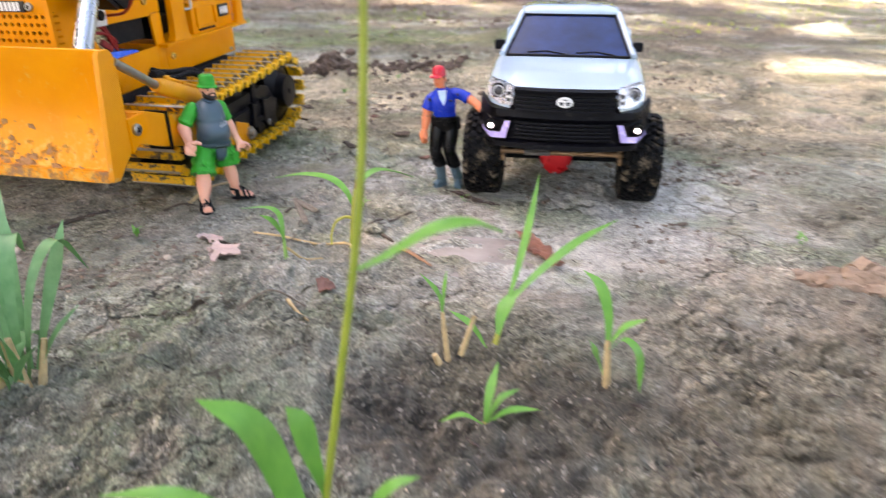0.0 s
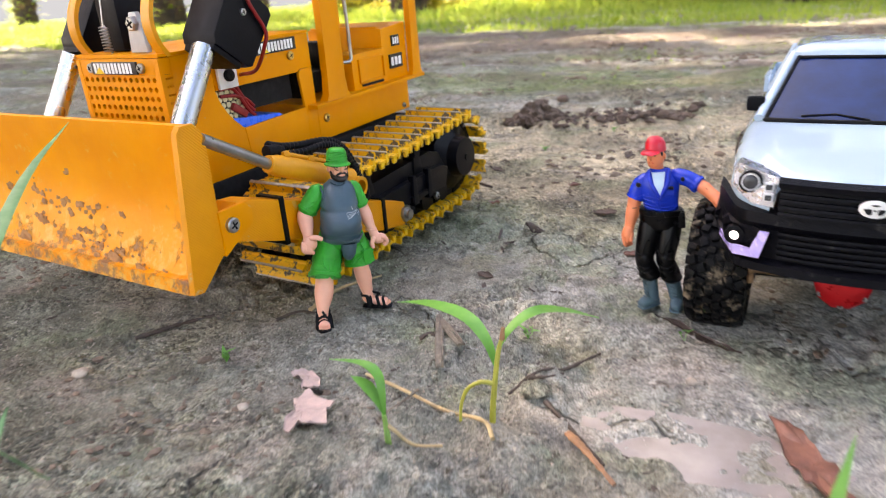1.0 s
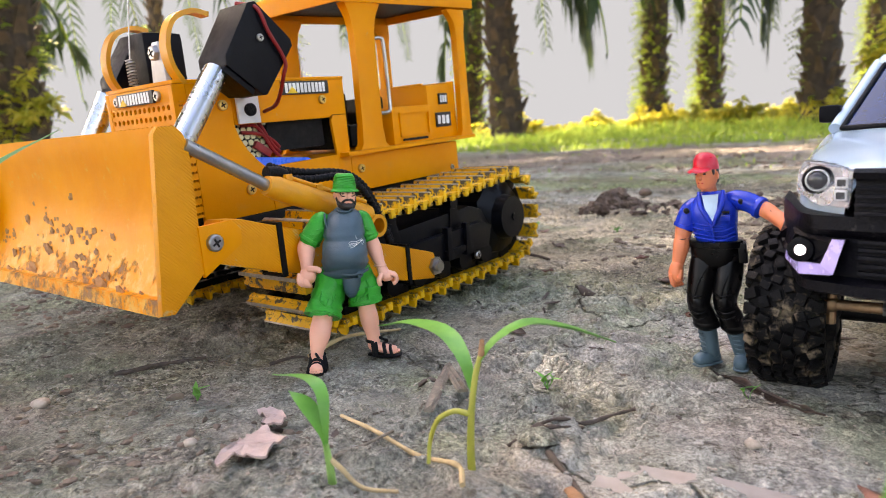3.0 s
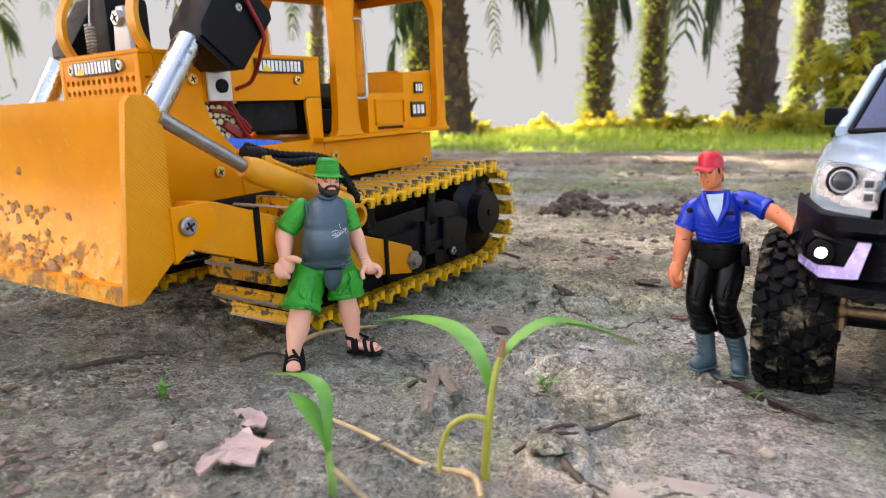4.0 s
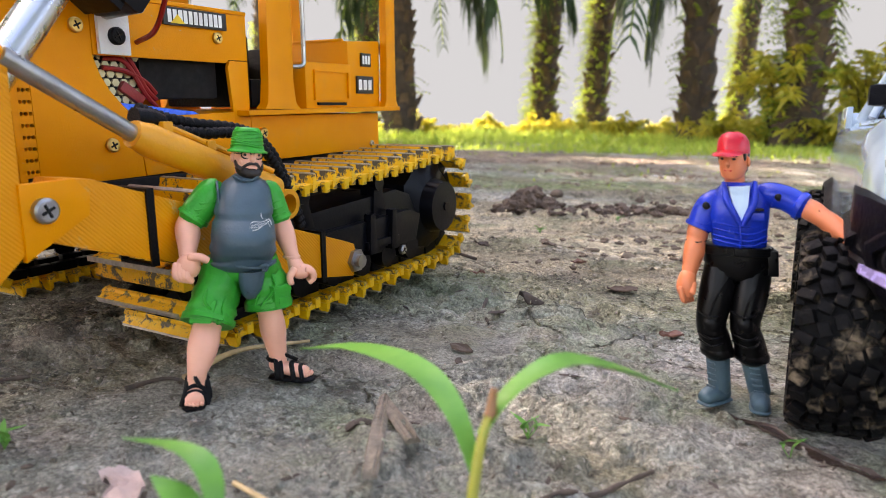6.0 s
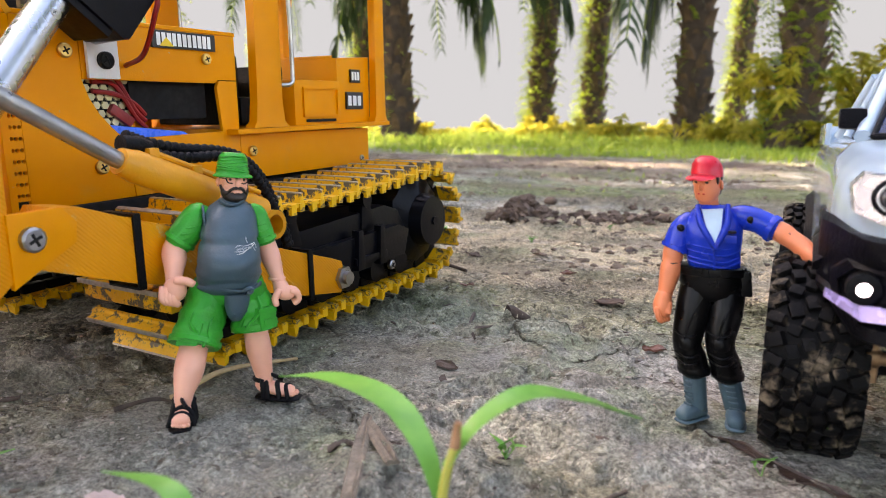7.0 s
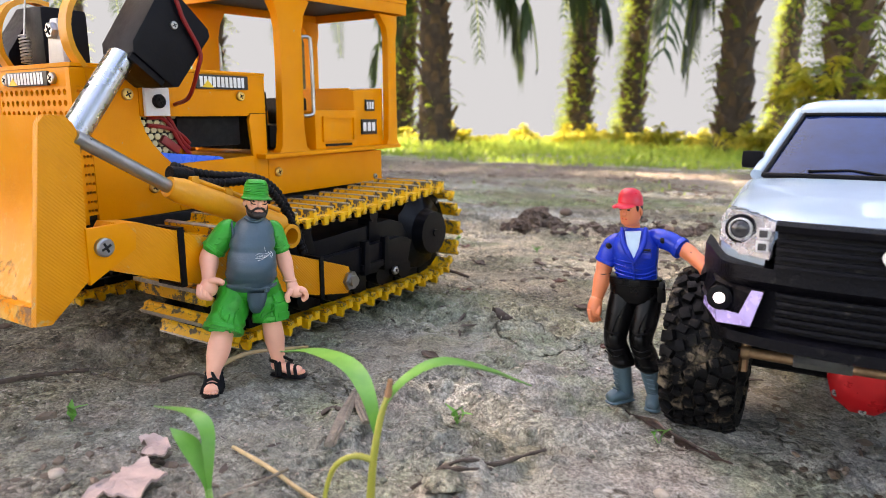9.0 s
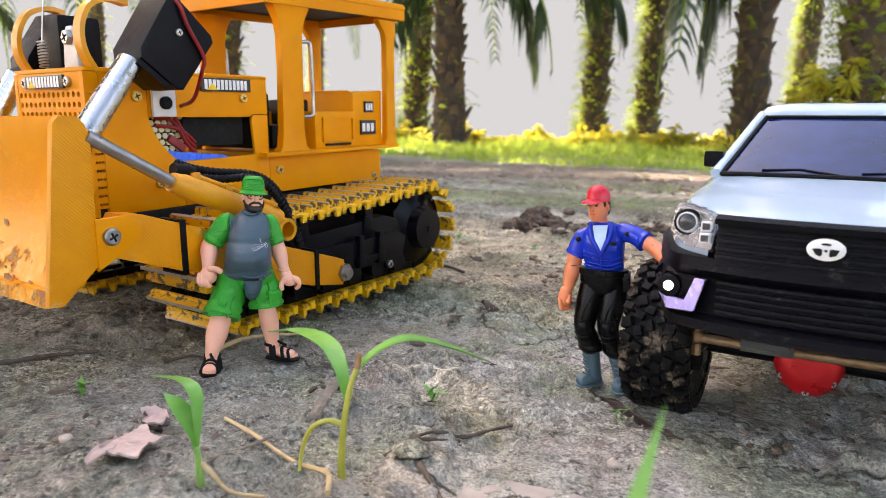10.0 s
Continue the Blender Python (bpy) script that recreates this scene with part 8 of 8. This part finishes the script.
def scatter_crumbs():
    """Crumbs of mud, grit and plant scraps, too many to count."""
    rnd = random.Random(21)
    for name, label, mat, count, lo, hi, sq in (("mud_crumbs", "loose grey mud crumbs", M_GROUND, 15000, 0.0006, 0.0026, 0.65), ("grit", "pale grit specks on silt", M_STONE, 4200, 0.0004, 0.0012, 0.7), ("plant_scraps", "dark scraps of rotten leaves", M_TWIG, 900, 0.0012, 0.0060, 0.10)):
        vs, fs = [], []
        ico = [(0, 0, 1), (0.89, 0, 0.45), (0.28, 0.85, 0.45), (-0.72, 0.53, 0.45), (-0.72, -0.53, 0.45), (0.28, -0.85, 0.45), (0.72, 0.53, -0.45), (-0.28, 0.85, -0.45), (-0.89, 0, -0.45), (-0.28, -0.85, -0.45), (0.72, -0.53, -0.45)]
        tri = [(0, 1, 2), (0, 2, 3), (0, 3, 4), (0, 4, 5), (0, 5, 1), (1, 6, 2), (2, 6, 7), (2, 7, 3), (3, 7, 8), (3, 8, 4), (4, 8, 9), (4, 9, 5), (5, 9, 10), (5, 10, 1), (1, 10, 6)]
        n = 0
        while n < count:
            y = 0.30 + 2.2 * rnd.random() ** 1.35
            x = rnd.uniform(-0.62, 0.42) * (0.55 + 0.55 * y)
            if noise.noise(Vector((x * 6, y * 6, 2.0 + lo * 100))) < rnd.uniform(-0.55, 0.35):
                continue
            n += 1
            r = rnd.uniform(lo, hi) * (0.75 + 0.5 * y) * (1.7 if sq < 0.3 and y > 0.85 and rnd.random() < 0.25 else 1)
            a, el = rnd.uniform(0, 6.283), rnd.uniform(0.4, 1.0) if sq > 0.3 else rnd.uniform(0.12, 0.40)
            c = g(x, y, r * sq * 0.3)
            b0 = len(vs)
            for p in ico:
                k = rnd.uniform(0.7, 1.2) if sq > 0.3 else rnd.uniform(0.25, 1.4)
                px, py = p[0] * r * k, p[1] * r * el * k
                vs.append((c.x + px * math.cos(a) - py * math.sin(a), c.y + px * math.sin(a) + py * math.cos(a), c.z + p[2] * r * sq * k))
            fs += [tuple(b0 + i for i in t) for t in tri]
        me = bpy.data.meshes.new(name)
        me.from_pydata(vs, [], fs)
        me.materials.append(mat)
        tagged(new(name, me), label, "debris", kind="stuff")


scatter_crumbs()


def build_puddle():
    """Still water in the hollow of the near ground; the ground's own shape bounds it."""
    bm = B()
    c = [(-0.055, 0.655), (-0.03, 0.69), (0.02, 0.69), (0.07, 0.68), (0.13, 0.64), (0.15, 0.58), (0.12, 0.55), (0.06, 0.565), (0.0, 0.58), (-0.04, 0.61)]
    bm.faces.new([bm.verts.new((x, y, PUDDLE_Z)) for x, y in c])
    tagged(part("water", bm, M_WATER, smooth=False), "shallow silty puddle reflecting the sky", "water", kind="structure")


build_puddle()


# ---------- palms, grass ----------
def build_palm(m, seed, height=7.5, r=0.27, label="tall oil palm with a stubby trunk and hanging fronds", fronds=30, hang=(), ferns=620):
    rnd = random.Random(seed)
    root = thing("oil_palm", m, label, "palm tree", "oil palms")
    bm = B()
    pts, rad = [], []
    n = 26
    for i in range(n + 1):
        z = -0.3 + (height + 0.3) * i / n
        pts.append((0.10 * math.sin(z * 0.35 + seed), 0.08 * math.cos(z * 0.3 + seed * 2), z))
        rad.append(r * (1.0 + 0.30 * math.exp(-max(0, z) * 1.6)) * (1 - 0.12 * i / n) * (1 + 0.14 * rnd.uniform(-1, 1)))
    add_tube(bm, pts, rad, 14)
    part("trunk", bm, M_TRUNK, root)
    # stubs of old leaves, in a spiral
    bm = B()
    k = int(height * 26)
    for i in range(k):
        z = 0.1 + (height - 0.1) * i / k
        a = i * 2.399963 + rnd.uniform(-0.2, 0.2)
        f = z / height
        rr = r * (1.0 + 0.30 * math.exp(-z * 1.6)) * (1 - 0.12 * f)
        c = Vector((0.10 * math.sin(z * 0.35 + seed), 0.08 * math.cos(z * 0.3 + seed * 2), z))
        o = Vector((math.cos(a), math.sin(a), 0))
        t = Vector((-o.y, o.x, 0))
        w, ln = rnd.uniform(0.05, 0.10), rnd.uniform(0.06, 0.24)
        p0, p1 = c + o * (rr * 0.82), c + o * (rr + ln * 0.45) + Vector((0, 0, ln))
        ring0 = [p0 + t * w + Vector((0, 0, -0.05)), p0 - t * w + Vector((0, 0, -0.05)), p0 - t * w * 0.8 + Vector((0, 0, 0.10)), p0 + t * w * 0.8 + Vector((0, 0, 0.10))]
        ring1 = [p1 + t * w * 0.5 - o * 0.01, p1 - t * w * 0.5 - o * 0.01, p1 - t * w * 0.4 - o * 0.05, p1 + t * w * 0.4 - o * 0.05]
        add_loft(bm, [ring0, ring1])
    tagged(part("leaf_stub_rest", bm, M_STUB, root, smooth=False), kind="stuff")
    # ferns on the trunk, crowded sunward; sunlight is put into their bright colour
    vs, fs = [], []
    for i in range(ferns):
        z = rnd.uniform(0.1, 3.4)
        a = rnd.gauss(math.pi + 0.25, 0.9) if i % 3 else rnd.uniform(0, 6.283)
        rr = r * (1.0 + 0.30 * math.exp(-z * 1.6)) * 0.95
        c = Vector((0.10 * math.sin(z * 0.35 + seed) + rr * math.cos(a), 0.08 * math.cos(z * 0.3 + seed * 2) + rr * math.sin(a), z))
        o = Vector((math.cos(a), math.sin(a), rnd.uniform(-0.3, 0.8))).normalized()
        t = o.cross(Vector((0, 0, 1))).normalized()
        ln = rnd.uniform(0.10, 0.30)
        for sgm in range(5):
            q = c + o * ln * (sgm / 5) + Vector((0, 0, -ln * 0.5 * (sgm / 5) ** 2))
            for s in (-1, 1):
                b0 = len(vs)
                w = ln * 0.22 * (1 - sgm / 7)
                vs += [q, q + t * s * w + o * 0.02 + Vector((0, 0, -0.02)), q + o * ln * 0.16]
                fs.append((b0, b0 + 1, b0 + 2))
    me = bpy.data.meshes.new("trunk_fern_rest")
    me.from_pydata(vs, [], fs)
    me.materials.append(M_FERN)
    ob = new("trunk_fern_rest", me)
    ob.parent = root
    tagged(ob, "green ferns on the trunk", kind="stuff")
    # fronds
    vs, fs = [], []
    top = Vector((0.10 * math.sin(height * 0.35 + seed), 0.08 * math.cos(height * 0.3 + seed * 2), height))
    rach = B()
    for i in range(fronds + len(hang)):
        old = hang[i - fronds] if i >= fronds else None
        a = i * 2.399963 + rnd.uniform(-0.2, 0.2)
        lift = rnd.uniform(-0.55, 1.15) if i > 5 else rnd.uniform(0.9, 1.5)
        ln = rnd.uniform(3.6, 4.8)
        if old:
            a = old[0]
        o = Vector((math.cos(a), math.sin(a), 0))
        t = Vector((-o.y, o.x, 0))
        line = []
        for sgm in range(17):
            f = sgm / 16
            if old:      # an old frond, hanging down beside the trunk
                line.append(Vector((0, 0, old[1])) + o * (r + old[2] * math.sin(f * 1.45)) + Vector((0, 0, 0.35 * math.sin(f * 2.2) - old[3] * f * f)))
                continue
            line.append(top + o * ln * (f * math.cos(lift * 0.7) + 0.05 - 0.12 * f * f) + Vector((0, 0, ln * (math.sin(lift) * f * 0.75 - 0.62 * f * f - 0.25 * f ** 4))))
        add_tube(rach, line, [0.045 * (1 - 0.9 * j / 16) + 0.004 for j in range(17)], 5)
        for sgm in range(150 if old else 64):
            f = 0.10 + 0.9 * sgm / (149 if old else 63)
            j = min(15, int(f * 16))
            p = line[j].lerp(line[j + 1], f * 16 - j)
            d = (line[j + 1] - line[j]).normalized()
            for s in (-1, 1):
                l2 = 0.75 * math.sin(math.pi * (0.12 + 0.82 * f)) * rnd.uniform(0.75, 1.1) + 0.12
                e = p + t * s * l2 * 0.62 + d * l2 * 0.45 + Vector((0, 0, -l2 * rnd.uniform(0.15, 1.0)))
                mid = p.lerp(e, 0.5) + Vector((0, 0, 0.05))
                w = d * rnd.uniform(0.026, 0.038)
                if old:      # limp, torn leaflets that hang straight down in tufts
                    gap = noise.noise(Vector((f * 6 + s * 3, i * 2.7, seed))) + 0.35 * noise.noise(Vector((f * 22, i * 1.7 + s, seed)))
                    if gap < -0.04:
                        continue
                    l2 *= 0.55 + 0.9 * max(0.0, gap + 0.3)
                    e = p + t * s * l2 * rnd.uniform(0.05, 0.60) + d * l2 * rnd.uniform(0.0, 0.3) + Vector((0, 0, -l2 * rnd.uniform(0.6, 1.0)))
                    mid = p.lerp(e, 0.45) + t * s * l2 * 0.12 + Vector((0, 0, 0.04))
                    w = (d + t * rnd.uniform(-0.6, 0.6)) * rnd.uniform(0.025, 0.048)
                b0 = len(vs)
                vs += [p - w * 0.6, p + w * 0.6, mid + w, mid - w, e]
                fs += [(b0, b0 + 1, b0 + 2, b0 + 3), (b0 + 3, b0 + 2, b0 + 4)]
    part("frond_stalk_rest", rach, M_FERN, root)
    me = bpy.data.meshes.new("crown")
    me.from_pydata(vs, [], fs)
    me.materials.append(M_FROND)
    ob = new("crown", me)
    ob.parent = root
    return root


def palm_spot(direction, dist, e=(0.06, 0.365)):
    k = 1 / math.hypot(direction, 1)
    return Vector((e[0] + direction * k * dist, e[1] + k * dist, 0))


PALMS = [(-1.545, 8.2), (-0.435, 13.5), (-0.385, 10.5), (-0.162, 13.0), (-0.090, 14.0), (0.028, 10.6), (0.165, 8.4), (-0.80, 12.0), (0.095, 17.0), (0.42, 10.5), (-0.62, 24.0), (-1.1, 20.0)]
palm_a = build_palm(Matrix(), 3, 6.9, 0.215, hang=((0.25, 2.75, 2.35, 1.35), (-0.2, 2.55, 1.45, 1.75), (0.6, 2.9, 1.15, 2.1), (2.9, 2.6, 0.9, 1.9)), ferns=110)
palm_b = build_palm(Matrix(), 8, 5.3, 0.215, fronds=17, hang=((3.0, 3.0, 0.34, 2.3), (3.3, 3.1, 0.95, 2.6), (2.6, 2.9, 0.55, 2.0)), ferns=140)
palm_c = build_palm(Matrix(), 12, 7.4, 0.20, fronds=22)
for i, (dr, ds) in enumerate(PALMS):
    p = palm_spot(dr, ds)
    p.z = ground_h(p.x, p.y)
    m = Matrix.Translation(p) @ Matrix.Rotation(0.35 * math.sin(i * 2.3) if i not in (2, 5) else 0, 4, "Z")
    src = palm_a if i == 2 else palm_b if i == 5 else palm_c
    if i in (2, 3, 5):
        src.matrix_world = m
    else:
        copy_thing(src, m)
for i, (x, y) in enumerate(((-7.5, -9.0), (7.5, -10.5), (0.5, -15.5), (-8.2, 2.55), (-10.6, 3.95), (-6.9, -0.25), (-11.2, 1.35), (-9.6, 6.55), (-2.6, -5.2), (2.6, -4.6), (6.0, -1.5), (6.5, 3.5))):
    copy_thing(palm_a if i % 2 else palm_c, Matrix.Translation((x, y, 0)) @ Matrix.Rotation(i * 2.1, 4, "Z"))


def build_grass():
    rnd = random.Random(11)
    vs, fs = [], []
    n = 0
    while n < 100000:
        y = 2.6 + 18 * rnd.random() ** 1.5
        x = rnd.uniform(-1.35, 0.85) * (y + 1.5)
        edge = 5.4 + 0.9 * noise.noise(Vector((x * 0.5, 3.3, 0))) - 0.05 * x
        if y < edge and rnd.random() > 0.01 + 0.9 * max(0, noise.noise(Vector((x * 0.8, y * 1.6, 7))) - 0.12):
            continue
        n += 1
        h = (1.0 if y > edge else 0.32) * rnd.uniform(0.025, 0.085) * (1 + 1.9 * smooth(7, 12, y)) * (0.7 + 0.8 * abs(noise.noise(Vector((x * 0.8, y * 0.8, 1)))))
        a = rnd.uniform(0, 6.283)
        b = Vector((x, y, ground_h(x, y) - 0.005))
        o = Vector((math.cos(a), math.sin(a), 0))
        t = Vector((-o.y, o.x, 0)) * (0.0025 + 0.0004 * y)
        ln = rnd.uniform(0.2, 1.3) * h
        b0 = len(vs)
        vs += [b - t, b + t, b + o * ln * 0.4 + Vector((0, 0, h * 0.7)) + t * 0.7, b + o * ln * 0.4 + Vector((0, 0, h * 0.7)) - t * 0.7, b + o * ln + Vector((0, 0, h))]
        fs += [(b0, b0 + 1, b0 + 2, b0 + 3), (b0 + 3, b0 + 2, b0 + 4)]
    me = bpy.data.meshes.new("meadow_grass")
    me.from_pydata(vs, [], fs)
    me.materials.append(M_GRASS)
    tagged(new("meadow_grass", me), "sunlit yellow-green grass under the palms", "grass", kind="stuff")


build_grass()


# ---------- shrubs and ferns under the palms ----------
def build_shrub(seed, w, h, count):
    rnd = random.Random(seed)
    root = thing("shrub", Matrix(), "sunlit yellow-green fern and shrub undergrowth", "shrub", "undergrowth")
    vs, fs = [], []
    bm = B()
    for i in range(14):
        a, e = rnd.uniform(0, 6.283), rnd.uniform(0.15, 1.0)
        tip = Vector((math.cos(a) * w * e, math.sin(a) * w * e, h * (1.05 - 0.6 * e) * rnd.uniform(0.7, 1.1)))
        line = curve_pts([Vector((0, 0, -0.05)), tip * 0.5 + Vector((0, 0, h * 0.22)), tip], 10)
        add_tube(bm, line, [0.010 * (1 - 0.8 * j / 10) for j in range(11)], 5)
        for _ in range(count):
            f = rnd.uniform(0.25, 1.0)
            j = min(9, int(f * 10))
            p = line[j].lerp(line[j + 1], f * 10 - j)
            d = Vector((rnd.uniform(-1, 1), rnd.uniform(-1, 1), rnd.uniform(-0.5, 0.5))).normalized()
            s = d.cross(Vector((rnd.uniform(-1, 1), rnd.uniform(-1, 1), 1))).normalized()
            ln = rnd.uniform(0.07, 0.17)
            b0 = len(vs)
            vs += [p, p + d * ln * 0.5 + s * ln * 0.17, p + d * ln + Vector((0, 0, -0.3 * ln)), p + d * ln * 0.5 - s * ln * 0.17]
            fs.append((b0, b0 + 1, b0 + 2, b0 + 3))
    part("branch_rest", bm, M_TRUNK, root)
    me = bpy.data.meshes.new("foliage")
    me.from_pydata(vs, [], fs)
    me.materials.append(M_SHRUB)
    ob = new("foliage", me)
    ob.parent = root
    return root


shrub_a, shrub_b = build_shrub(2, 0.65, 0.40, 44), build_shrub(5, 0.6, 1.35, 60)
SHRUBS = [(0.185, 9.3), (0.135, 8.4), (0.115, 11.5), (-0.455, 12.6), (-0.350, 11.0), (-0.175, 12.6), (0.075, 13.0), (0.235, 8.9), (-0.075, 15.5), (0.00, 14.5), (0.15, 13.5), (-0.50, 15.0), (-1.48, 8.4), (-1.62, 8.1), (0.30, 10.5), (0.21, 9.9), (0.26, 10.4), (0.34, 9.6), (0.28, 8.7), (0.39, 9.2), (0.205, 8.2), (0.16, 11.2), (0.125, 8.9), (0.05, 10.2), (-0.05, 11.0), (0.09, 9.6), (-0.14, 12.0), (-0.11, 13.0), (0.02, 11.5), (-0.25, 13.5)]
for i, (dr, ds) in enumerate(SHRUBS):
    p = palm_spot(dr, ds)
    p.z = ground_h(p.x, p.y)
    m = Matrix.Translation(p) @ Matrix.Rotation(i * 0.9, 4, "Z")
    src = shrub_b if i in (1, 7, 13, 18) else shrub_a
    if i < 2:
        src.matrix_world = m
    else:
        copy_thing(src, m)
